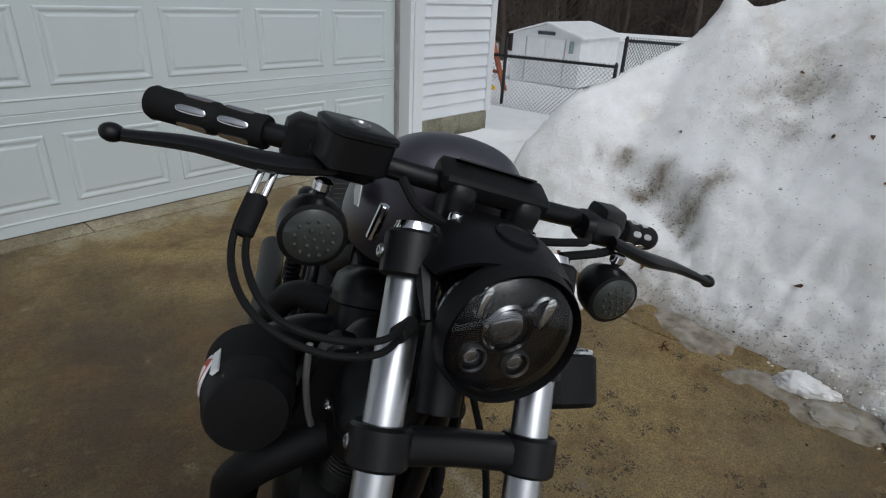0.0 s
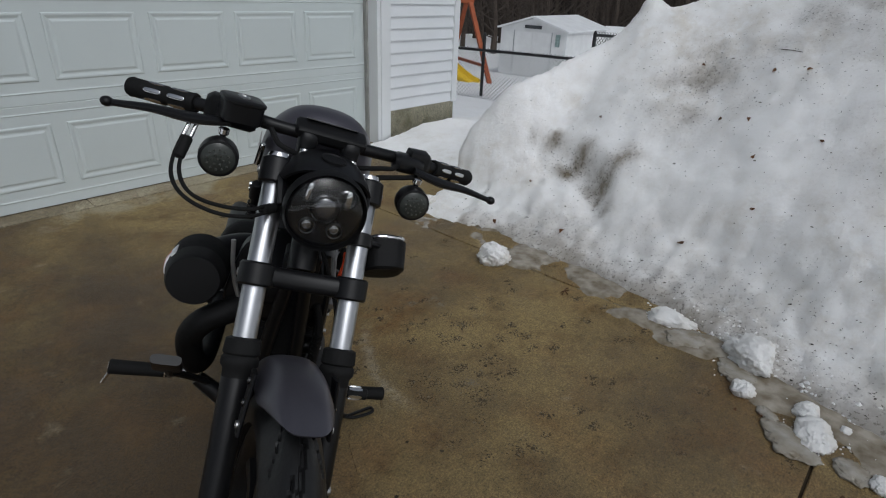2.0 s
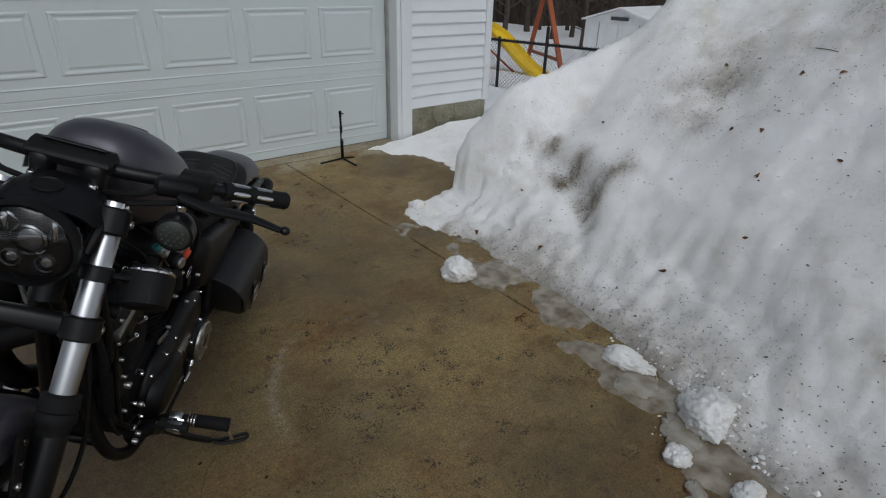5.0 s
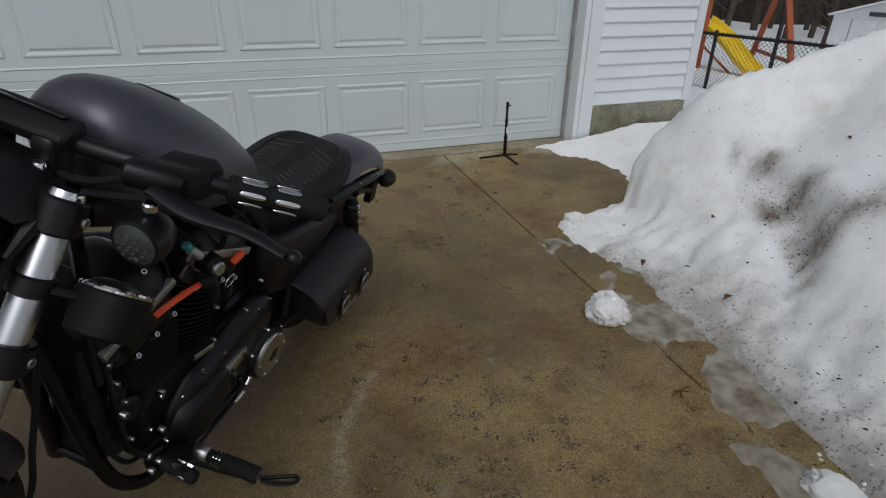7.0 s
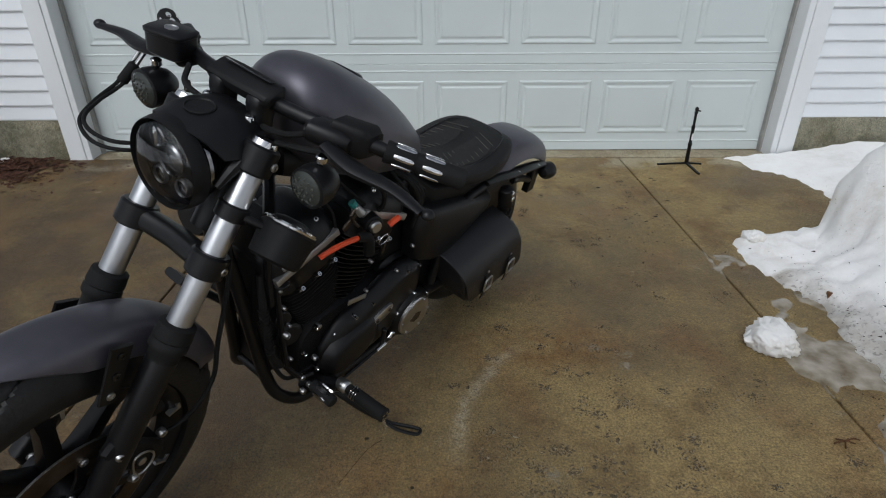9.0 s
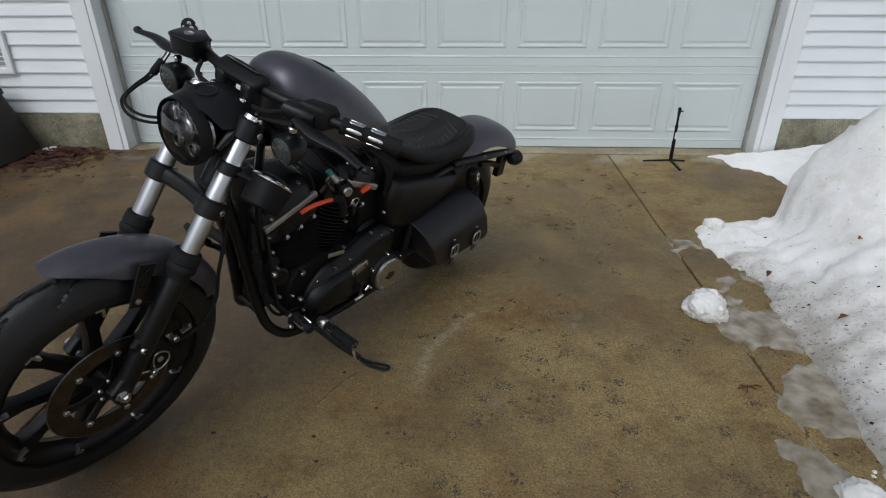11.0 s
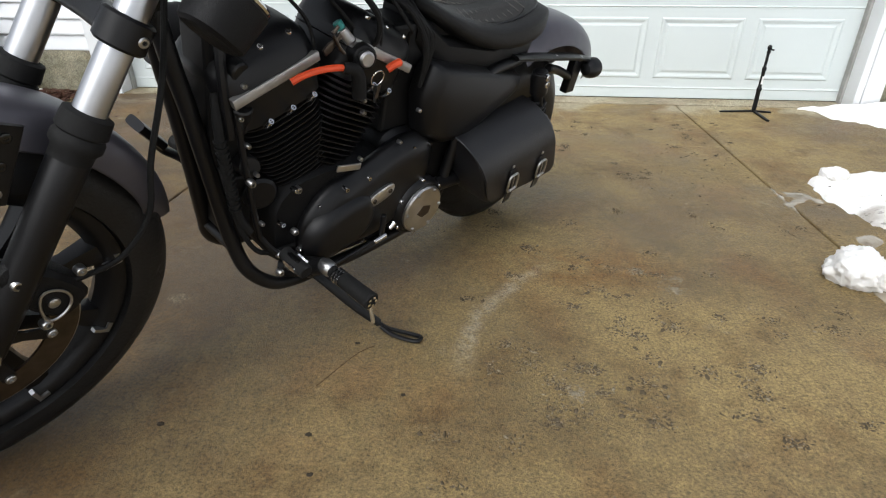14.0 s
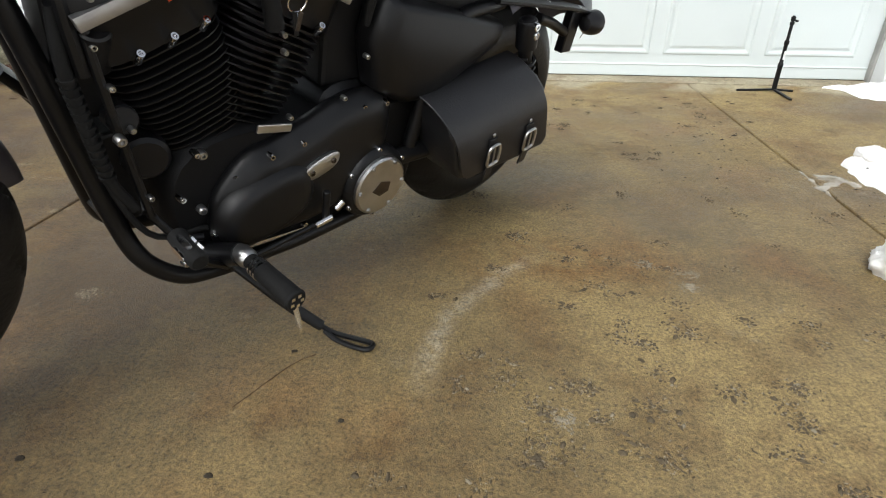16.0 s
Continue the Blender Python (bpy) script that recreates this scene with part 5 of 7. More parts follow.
# engine
bm = nbm()
loft(bm, [oval((0.76, y, 0.335), (1, 0, 0.08), (0, 0, 1), a, b, 26, 3.0) for y, a, b in ((-0.115, 0.20, 0.11), (-0.10, 0.23, 0.135), (0.06, 0.235, 0.14), (0.085, 0.22, 0.125))])
part("crankcase", bm, BLACK_WRINKLE, bike, "wrinkle black crankcase")
# added dark masses closing see-through gaps around the primary cover
bm = nbm()
loft(bm, [oval((0.470, y, 0.372), (1, 0, 0.05), (0, 0, 1), a, b, 24, 4.0) for y, a, b in ((-0.09, 0.10, 0.08), (-0.075, 0.112, 0.092), (0.075, 0.112, 0.092), (0.088, 0.10, 0.08))])
part("transmission_case", bm, BLACK_WRINKLE, bike, "wrinkle black filler mass behind the primary cover")
bm = nbm()
loft(bm, [oval((0.588, y, 0.452), (1, 0, 0.05), (0, 0, 1), a, b, 20, 2.8) for y, a, b in ((-0.08, 0.075, 0.045), (-0.068, 0.088, 0.056), (0.058, 0.088, 0.056), (0.07, 0.075, 0.045))])
part("starter_motor", bm, BLACK_SATIN, bike)
# primary cover: long bulged cover with a raised nose
bm = nbm()
secs = []
for y, e in ((0.060, 0.0), (0.096, 0.0), (0.106, 0.006), (0.126, 0.030), (0.132, 0.046)):
    ring = []
    for i in range(36):
        t = 2 * math.pi * i / 36
        co, si = math.cos(t), math.sin(t)
        x = 0.725 + (0.205 - e) * math.copysign(abs(co) ** 0.8, co)
        half = (0.125 if co < 0 else 0.112) - e
        z = 0.335 - 0.062 * co + half * math.copysign(abs(si) ** 0.8, si) * (1.0 - 0.10 * co) + (0.02 if co > 0.5 and si > 0 else 0) + 0.052
        ring.append((x, y, z - 0.028))
    secs.append(ring)
loft(bm, secs)
primary = part("primary_cover", bm, BLACK_SATIN, bike, "satin black primary cover")
sub = primary.modifiers.new("smooth", "SUBSURF")
sub.levels = sub.render_levels = 1
for x, z in ((0.945, 0.460), (0.879, 0.396), (0.818, 0.428), (0.752, 0.437), (0.683, 0.448), (0.614, 0.480), (0.556, 0.478), (0.975, 0.385), (0.915, 0.325), (0.925, 0.292), (0.83, 0.245), (0.73, 0.235)):
    bolt("bolt", (x, 0.098, z), (0, 1, 0), 0.0062, primary, part, 0.026 if 0.4 < z and x < 0.9 else 0.012, CHROME)
# raised oval over the stator
bm = nbm()
loft(bm, [oval((0.828, y, 0.333), (1, 0, -0.3), (0.2, 0, 1), a, b, 24, 2.6) for y, a, b in ((0.112, 0.098, 0.066), (0.136, 0.090, 0.060), (0.146, 0.076, 0.048), (0.149, 0.06, 0.036))])
part("stator_bulge", bm, BLACK_SATIN, primary)
bm = nbm()
DB = Vector((0.570, 0.106, 0.302))
lathe(bm, DB, (0, 1, 0), [(0, 0.086), (0.022, 0.085), (0.034, 0.078), (0.038, 0.071)], 36)
derby = part("clutch_cover", bm, BLACK_SATIN, primary)
bm = nbm()
lathe(bm, DB + Vector((0, 0.036, 0)), (0, 1, 0), [(0, 0.0695), (0.008, 0.0685), (0.012, 0.064), (0.0125, 0.001)], 36)
part("derby_cover", bm, STEEL, primary, "brushed steel derby cover")
bm = nbm()
extrude(bm, [(-0.024, -0.012), (0.004, -0.020), (0.026, 0.0), (0.004, 0.016), (-0.020, 0.010)], 0.0015, Matrix.Translation(DB + Vector((0.0, 0.0485, -0.006))) @ Matrix.Rotation(radians(-90), 4, "X"))
part("derby_emblem", bm, DISC_STEEL, primary, smooth=False)
for k in range(6):
    t = 2 * math.pi * k / 6
    bolt("bolt", DB + Vector((0.060 * math.cos(t), 0.047, 0.060 * math.sin(t))), (0, 1, 0), 0.0055, primary, part, 0.004)
    bolt("bolt", DB + Vector((0.081 * math.cos(t + 0.5), 0.026, 0.081 * math.sin(t + 0.5))), (0, 1, 0), 0.006, primary, part, 0.006, CHROME)
bm = nbm()
loft(bm, [oval((0.720, y, 0.389), (1, 0, -0.30), (0, 0, 1), a, b, 18, 2.6) for y, a, b in ((0.118, 0.040, 0.019), (0.138, 0.040, 0.019), (0.140, 0.037, 0.016))])
insp = part("inspection_cover", bm, STEEL, primary, "small brushed steel inspection cover")
for dx in (-0.024, 0.024):
    bolt("bolt", (0.72 + dx, 0.138, 0.389 - 0.3 * dx), (0, 1, 0), 0.006, primary, part, 0.005, DISC_STEEL)
bm = nbm()
box(bm, -0.035, 0.035, 0, 0.005, -0.008, 0.008, Matrix.Translation((0.80, 0.098, 0.470)) @ Matrix.Rotation(radians(-10), 4, "Y"))
part("engine_badge", bm, STEEL, primary, "plain worn metal name strip", smooth=False, bevel=0.002)


# cylinders with fins, rocker boxes
def cylinder(foot, lean):
    d = Vector((math.sin(radians(lean)), 0, math.cos(radians(lean))))
    side = Vector((0, 1, 0))
    fwd = d.cross(side) * -1
    c0 = Vector(foot)
    bm = nbm()
    rod(bm, c0, c0 + d * 0.22, 0.058, seg=24)
    cyl = part("cylinder", bm, BLACK_SATIN, bike, "black finned cylinder")
    for k in range(15):
        s = 0.018 + 0.0125 * k
        g = 0.080 + 0.018 * min(1, k / 9)
        bm = nbm()
        loft(bm, [oval(c0 + d * (s + h), fwd, side, g + e, g * 0.95 + e, 26, 3.4) for h, e in ((0, -0.003), (0.0012, 0), (0.0032, 0), (0.0044, -0.003))])
        part("fin", bm, BLACK_SATIN, cyl)
    for k in range(3):
        bolt("head_bolt", c0 + d * 0.205 + fwd * (-0.05 + 0.05 * k) + side * 0.098, (0, 0.7, 0.7), 0.0068, cyl, part, 0.020, CHROME)
    # head and rocker box
    bm = nbm()
    loft(bm, [oval(c0 + d * h, fwd, side, a, b, 22, 4.5) for h, a, b in ((0.205, 0.100, 0.095), (0.262, 0.100, 0.096), (0.265, 0.104, 0.098))])
    head = part("cylinder_head", bm, BLACK_SATIN, bike)
    bm = nbm()
    loft(bm, [oval(c0 + d * h, fwd, side, a, b, 22, 5) for h, a, b in ((0.264, 0.100, 0.094), (0.286, 0.100, 0.094))])
    part("rocker_spacer", bm, BLACK_SATIN, head)
    bm = nbm()
    loft(bm, [oval(c0 + d * 0.275 + side * 0.094 + fwd * f, d, side, 0.010, 0.008, 10, 5) for f in (-0.092, -0.088, 0.088, 0.092)])
    part("rocker_gasket", bm, ALLOY, head, "bare aluminium rocker spacer")
    bm = nbm()
    loft(bm, [oval(c0 + d * h, fwd, side, a, b, 22, 4.5) for h, a, b in ((0.285, 0.105, 0.099), (0.315, 0.100, 0.092), (0.332, 0.086, 0.074), (0.338, 0.06, 0.05))])
    rb = part("rocker_box", bm, BLACK_SATIN, bike, "black rocker box with chrome bolts")
    for u in (-0.06, 0.0, 0.06):
        bolt("bolt", c0 + d * 0.325 + fwd * u + side * 0.072, d + side * 0.5, 0.0065, rb, part, 0.008, CHROME)
    return c0, d, fwd


CF = cylinder((0.889, 0.0, 0.446), 21)
CR = cylinder((0.848, 0.0, 0.462), -24)
# spark leads and plugs
bm = nbm()
tube(bm, [(0.970, 0.114, 0.702), (0.950, 0.120, 0.713), (0.925, 0.125, 0.720), (0.895, 0.128, 0.722), (0.867, 0.130, 0.720)], 0.0065, 8, 5)
part("spark_lead", bm, ORANGE, bike, "orange spark lead")
bm = nbm()
tube(bm, [(0.870, 0.130, 0.721), (0.835, 0.132, 0.708), (0.820, 0.130, 0.655)], [0.010, 0.013, 0.015], 10, 4)
part("lead_boot", bm, RUBBER, bike)
bm = nbm()
tube(bm, [(0.732, 0.110, 0.690), (0.720, 0.114, 0.699), (0.702, 0.114, 0.703)], 0.0085, 8, 5)
part("spark_lead", bm, ORANGE, bike, "orange spark lead")
bm = nbm()
rod(bm, (0.790, 0.055, 0.725), (0.812, 0.128, 0.730), 0.024, cut=0.003)
coil = part("ignition_switch", bm, BLACK_PLASTIC, bike, "black ignition switch with a hanging key ring")
bm = nbm()
lathe(bm, (0.813, 0.127, 0.730), (0.24, 0.96, 0.05), [(0, 0.016), (0.008, 0.016), (0.012, 0.012)], 16)
part("switch_face", bm, STEEL, coil)
bm = nbm()
kc = Vector((0.797, 0.150, 0.697))
tube(bm, [kc + Vector((0.016 * math.cos(t), 0.003 * math.sin(t), 0.016 * math.sin(t))) for t in (2 * math.pi * i / 14 for i in range(15))], 0.0014, 6, 1)
part("key_ring", bm, CHROME, coil)
for k, (dx, ln) in enumerate(((0.004, 0.036), (-0.006, 0.028))):
    bm = nbm()
    box(bm, -0.004, 0.004, -0.0012, 0.0012, -ln, 0, Matrix.Translation(kc + Vector((dx, 0.002 * k, -0.014))) @ Matrix.Rotation(radians(8 - 20 * k), 4, "Y"))
    part("key", bm, DISC_STEEL if k else BLACK_PLASTIC, coil, smooth=False, bevel=0.001)

# air filter in its cloth sock, with a patch
CLOTH = mat("filter_sock", (0.008, 0.008, 0.0085), 0.85, vary=0.3, scale=40, bump=0.5, bscale=350, spec=0.2)
A0, A1 = Vector((0.888, -0.222, 0.642)), Vector((1.073, -0.217, 0.679))
bm = nbm()
lathe(bm, A0, A1 - A0, [(-0.02, 0.045), (0, 0.066), (0.01, 0.071), (0.08, 0.070), (0.12, 0.067)], 32)
filt = part("air_filter", bm, CLOTH, bike, "black air filter in a cloth cover with a round patch")
bm = nbm()
lathe(bm, A0, A1 - A0, [(0.118, 0.0675), (0.122, 0.066), (0.165, 0.061), (0.175, 0.056), (0.178, 0.001)], 32)
part("filter_cap", bm, BLACK_PLASTIC, filt)
ad = (A1 - A0).normalized()
out = (Vector((0, -1, 0.12)) - ad * ad.dot(Vector((0, -1, 0.12)))).normalized()
tan = ad.cross(out)
for rr, mt, lift, nm in ((0.034, WHITE_PAINT, 0.0712, "patch"), (0.027, mat("patch_red", (0.5, 0.12, 0.08), 0.7), 0.0722, "patch_disc"), (0.015, WHITE_PAINT, 0.0732, "patch_mark")):
    bm = nbm()
    rows = []
    for h in (0.0, -0.006):
        row = []
        for i in range(20):
            t = 2 * math.pi * i / 20
            v = rr * math.sin(t)
            ang = v / 0.07
            row.append(bm.verts.new(A0 + ad * (0.085 + rr * 0.8 * math.cos(t)) + (out * math.cos(ang) + tan * math.sin(ang)) * (lift + h)))
        rows.append(row)
    ring_faces(bm, rows[::-1])
    part(nm, bm, mt, filt, smooth=False)
bm = nbm()
tube(bm, [(0.79, -0.06, 0.66), (0.80, -0.13, 0.66), (0.84, -0.19, 0.645), A0], [0.03, 0.035, 0.042, 0.045], 16, 5)
part("intake_elbow", bm, BLACK_SATIN, bike)

# lettering strip of the patch as a plain pale bar
bm = nbm()
rows = []
for h in (0.0, -0.005):
    row = []
    for u, v in ((-0.048, -0.006), (0.02, -0.006), (0.02, 0.006), (-0.048, 0.006)):
        ang = (v - 0.040) / 0.07
        row.append(bm.verts.new(A0 + ad * (0.095 - u) + (out * math.cos(ang) + tan * math.sin(ang)) * (0.0716 + h)))
    rows.append(row)
ring_faces(bm, rows[::-1])
part("patch_strip", bm, WHITE_PAINT, filt, "plain pale strip", smooth=False)
# front face of the right head with a bare edge
bm = nbm()
loft(bm, [oval((x, -0.098, 0.672), (0, 1, -0.25), (0, 0.2, 1), a, b, 18, 4) for x, a, b in ((0.955, 0.045, 0.095), (0.992, 0.045, 0.095), (0.998, 0.040, 0.090))])
face = part("head_cover", bm, BLACK_SATIN, bike, "black cover with a bare metal edge")
bm = nbm()
tube(bm, [(0.998, -0.150, 0.765), (1.001, -0.142, 0.70), (1.001, -0.122, 0.630), (0.999, -0.095, 0.588), (0.998, -0.060, 0.578)], 0.0055, 8, 5)
part("bare_edge", bm, ALLOY, face)
for y, z in ((-0.075, 0.755), (-0.05, 0.65), (-0.10, 0.66)):
    bolt("bolt", (0.997, y, z), (1, 0, 0), 0.008, face, part, 0.008, CHROME)

# exhaust
for pts in ([(0.985, -0.06, 0.60), (1.005, -0.12, 0.585), (1.014, -0.185, 0.545), (0.985, -0.215, 0.47), (0.93, -0.20, 0.36), (0.80, -0.185, 0.29), (0.60, -0.18, 0.27), (0.45, -0.18, 0.28)], [(0.62, -0.07, 0.62), (0.56, -0.15, 0.60), (0.52, -0.19, 0.52), (0.48, -0.20, 0.42), (0.38, -0.2, 0.37)]):
    bm = nbm()
    tube(bm, pts, 0.032, 16, 6)
    part("exhaust_pipe", bm, BLACK_WRINKLE, bike, "black wrapped exhaust pipe")
bm = nbm()
rod(bm, (0.47, -0.19, 0.28), (-0.28, -0.205, 0.32), 0.043, seg=20, cut=0.006)
part("muffler", bm, BLACK_SATIN, bike, "black muffler")
bm = nbm()
rod(bm, (1.01, -0.03, 0.59), (1.012, -0.03, 0.62), 0.02)
part("exhaust_flange", bm, BLACK_SATIN, bike)

# controls: pegs, shifter, brake pedal
def peg(name, p0, p1, label):
    p0, p1 = Vector(p0), Vector(p1)
    d = (p1 - p0).normalized()
    n = (p1 - p0).length
    bm = nbm()
    lathe(bm, p0, d, [(0, 0.014), (0.02, 0.014), (0.024, 0.0175), (n - 0.008, 0.019), (n - 0.004, 0.020), (n, 0.017)], 20)
    ob = part(name, bm, RUBBER, bike, label)
    for k in range(3):
        bm = nbm()
        lathe(bm, p0 + d * (0.022 + 0.008 * k), d, [(0, 0.0185), (0.004, 0.0185)], 20)
        part("chrome_ring", bm, CHROME, ob)
    bm = nbm()
    for k in range(5):
        t = 2 * math.pi * k / 5
        a, b, _ = basis(d)
        o = a * math.cos(t) + b * math.sin(t)
        box(bm, -0.002, 0.002, -0.002, 0.002, 0, 0.0015, Matrix.Translation(p1 + o * 0.010) @ d.to_track_quat("Z", "Y").to_matrix().to_4x4() @ Matrix.Diagonal((1.6, 1.6, 1, 1)))
    part("peg_star", bm, CHROME, ob, smooth=False)
    bm = nbm()
    rod(bm, p1 + d * -0.004 + Vector((0, 0, -0.014)), p1 + d * 0.012 + Vector((0, 0, -0.052)), 0.0045)
    part("feeler_bolt", bm, CHROME, ob)
    bm = nbm()
    lathe(bm, p0 - d * 0.03, d, [(0, 0.014), (0.01, 0.018), (0.03, 0.018), (0.036, 0.014)], 16)
    part("peg_clevis", bm, STEEL, ob)
    return ob


peg("foot_peg", (0.920, 0.205, 0.303), (0.917, 0.337, 0.308), "black rubber foot peg with chrome rings")
peg("foot_peg", (0.936, -0.225, 0.325), (0.953, -0.395, 0.332), "black rubber foot peg with chrome rings")
for s in (1, -1):
    bm = nbm()
    tube(bm, [(0.945, s * 0.08, 0.235), (0.935, s * 0.12, 0.26), (0.922, s * 0.185, 0.30)], [0.026, 0.024, 0.020], 10, 4)
    part("peg_mount", bm, BLACK_SATIN, bike)
bm = nbm()
tube(bm, [(0.935, 0.155, 0.262), (0.985, 0.17, 0.31), (1.022, 0.185, 0.382)], [0.013, 0.010, 0.010], 8, 4, 0.7)
shifter = part("shift_lever", bm, BLACK_SATIN, bike, "black shift lever")
bm = nbm()
rod(bm, (1.026, 0.185, 0.388), (1.028, 0.258, 0.386), 0.0150, cut=0.003)
part("shift_peg", bm, RUBBER, shifter)
for k in range(5):
    t = 2 * math.pi * k / 5
    bm = nbm()
    c = Vector((1.027 + 0.0148 * math.cos(t), 0.224, 0.387 + 0.0148 * math.sin(t)))
    loft(bm, [oval(c + Vector((math.cos(t), 0, math.sin(t))) * h, (0, 1, 0), (-math.sin(t), 0, math.cos(t)), 0.019, 0.0052, 10, 3) for h in (-0.001, 0.0030)])
    part("chrome_inlay", bm, CHROME, shifter)
bm = nbm()
rod(bm, (0.905, 0.150, 0.245), (0.725, 0.150, 0.268), 0.005)
link = part("shift_rod", bm, BLACK_SATIN, bike)
for p0, p1 in (((0.74, 0.152, 0.266), (0.700, 0.152, 0.272)), ((0.69, 0.150, 0.285), (0.672, 0.150, 0.300)), ((0.71, 0.146, 0.268), (0.712, 0.146, 0.335))):
    bm = nbm()
    rod(bm, p0, p1, 0.0075, cut=0.002)
    part("rod_end", bm, CHROME if p1[2] < 0.31 else BLACK_SATIN, link)
bm = nbm()
tube(bm, [(0.95, -0.16, 0.315), (1.015, -0.225, 0.382), (1.050, -0.24, 0.408), (1.068, -0.243, 0.436)], 0.013, 8, 4, 0.7)
loft(bm, [oval((1.079 + 0.034 * t, -0.245, 0.456 + 0.042 * t), (0, 1, 0), (0.75, 0, -0.65), 0.034, 0.012, 12, 4) for t in (-0.66, -0.56, 0.56, 0.66)])
part("brake_pedal", bm, BLACK_SATIN, bike, "black brake pedal")
bm = nbm()
tube(bm, [(0.925, 0.10, 0.262), (0.895, 0.165, 0.225), (0.845, 0.220, 0.160), (0.800, 0.265, 0.112)], [0.016, 0.014, 0.013, 0.012], 10, 5, 0.7)
kick = part("kickstand", bm, BLACK_SATIN, bike, "black kickstand swung out with a loop foot")
bm = nbm()
tube(bm, [(0.806, 0.255, 0.116), (0.790, 0.282, 0.104), (0.778, 0.300, 0.101), (0.752, 0.352, 0.109), (0.752, 0.366, 0.112), (0.768, 0.368, 0.113), (0.780, 0.345, 0.107), (0.793, 0.305, 0.101), (0.800, 0.275, 0.106)], 0.0055, 8, 5)
part("kickstand_foot", bm, BLACK_SATIN, kick)
bm = nbm()
rod(bm, (0.900, 0.130, 0.250), (0.868, 0.190, 0.198), 0.006)
part("kickstand_spring", bm, BLACK_SATIN, kick)

# saddlebag on the left
BAG = Matrix.Translation((0.262, 0.0, 0.425)) @ Matrix.Rotation(radians(9), 4, "Y")
bm = nbm()
prof = [(0.180, 0.066), (0.184, 0.03), (0.166, -0.06), (0.140, -0.108), (0.100, -0.120), (-0.125, -0.154), (-0.170, -0.146), (-0.182, -0.05), (-0.150, 0.05), (-0.122, 0.078)]
secs = []
for y, f in ((0.105, 0.94), (0.112, 1.0), (0.15, 1.0), (0.185, 1.0), (0.212, 1.0), (0.224, 0.965)):
    cap = -0.042 + 0.120 * math.sqrt(max(0.0, 1 - ((y - 0.108) / 0.128) ** 2)) if y > 0.108 else 0.078
    secs.append([BAG @ Vector((x * f, y, min(z * f, cap))) for x, z in prof])
loft(bm, secs)
bag = part("saddlebag", bm, LEATHER, bike, "black leather saddlebag with two buckled straps", bevel=0.010)


def flap_edge(z, front):
    """The slanted front and rear edges of the flap."""
    return float(np.interp(z, (-0.10, 0.085), (0.150, 0.198))) if front else float(np.interp(z, (-0.14, 0.09), (-0.190, -0.122)))


bm = nbm()
secs = []
for u in (0.0, 0.06, 0.2, 0.4, 0.6, 0.8, 0.94, 1.0):
    hang = -0.100 - 0.040 * u + (0.022 if u in (0.0, 1.0) else 0.0)
    arc = [radians(9 * i) for i in range(11)]
    outer = [(0.106 + 0.129 * math.sin(a), -0.030 + 0.119 * math.cos(a)) for a in arc] + [(0.235, -0.07), (0.234, hang)]
    inner = [(0.229, hang), (0.230, -0.07)] + [(0.106 + 0.124 * math.sin(a), -0.030 + 0.114 * math.cos(a)) for a in reversed(arc)]
    secs.append([BAG @ Vector((flap_edge(z, True) * (1 - u) + flap_edge(z, False) * u, y, z)) for y, z in outer + inner])
loft(bm, secs)
part("bag_flap", bm, LEATHER, bag, "smooth leather flap", bevel=0.003)
for x in (0.060, -0.082):
    bm = nbm()
    zz = -0.060 - 0.12 * (0.060 - x)
    secs = []
    for y, z in ((0.2365, zz + 0.040), (0.238, zz + 0.01), (0.240, zz - 0.02), (0.236, zz - 0.05), (0.232, zz - 0.075)):
        secs.append([BAG @ Vector((x + dx, y + dy, z)) for dx, dy in ((-0.013, 0), (0.013, 0), (0.013, 0.004), (-0.013, 0.004))])
    loft(bm, secs)
    part("strap", bm, LEATHER, bag)
    bm = nbm()
    fr = [(-0.018, -0.024), (0.018, -0.024), (0.021, 0.0), (0.017, 0.022), (0.0, 0.026), (-0.017, 0.022), (-0.021, 0.0), (-0.018, -0.024)]
    tube(bm, [BAG @ Vector((x + a, 0.2465, zz + b)) for a, b in fr], 0.0038, 8, 3)
    rod(bm, BAG @ Vector((x, 0.2465, zz - 0.024)), BAG @ Vector((x, 0.2475, zz + 0.022)), 0.002)
    part("buckle", bm, STEEL, bag, "worn steel buckle")
    bm = nbm()
    ball(bm, BAG @ Vector((x, 0.239, zz + 0.050)), 0.005, 10, (1, 0.5, 1))
    part("rivet", bm, STEEL, bag)

# wiring and hoses tucked under the tank
random.seed(4)
for k in range(4):
    x = 0.93 - 0.08 * k
    cable("wire", [(x + 0.05, 0.05 + 0.01 * (k % 3), 0.86), (x + random.uniform(-0.02, 0.02), 0.10 + random.uniform(-0.02, 0.01), 0.80 + random.uniform(-0.03, 0.03)), (x - 0.03, 0.09, 0.74 + random.uniform(-0.03, 0.03)), (x - 0.06, 0.06, 0.70)], random.choice((0.0034, 0.0042, 0.005)))
for k in range(4):
    cable("wire", [(0.72 - 0.02 * k, 0.05, 0.83), (0.675 - 0.016 * k, 0.095 + 0.006 * (k % 2), 0.80 - 0.01 * k), (0.635 - 0.010 * k, 0.112, 0.745), (0.618 - 0.004 * k, 0.110, 0.69), (0.612, 0.100, 0.63)], 0.0046 if k % 2 else 0.0062)
cable("fuel_hose", [(0.80, 0.045, 0.85), (0.80, 0.09, 0.835), (0.775, 0.11, 0.80), (0.765, 0.105, 0.755), (0.775, 0.08, 0.72)], 0.0062, label="black fuel hose")
bm = nbm()
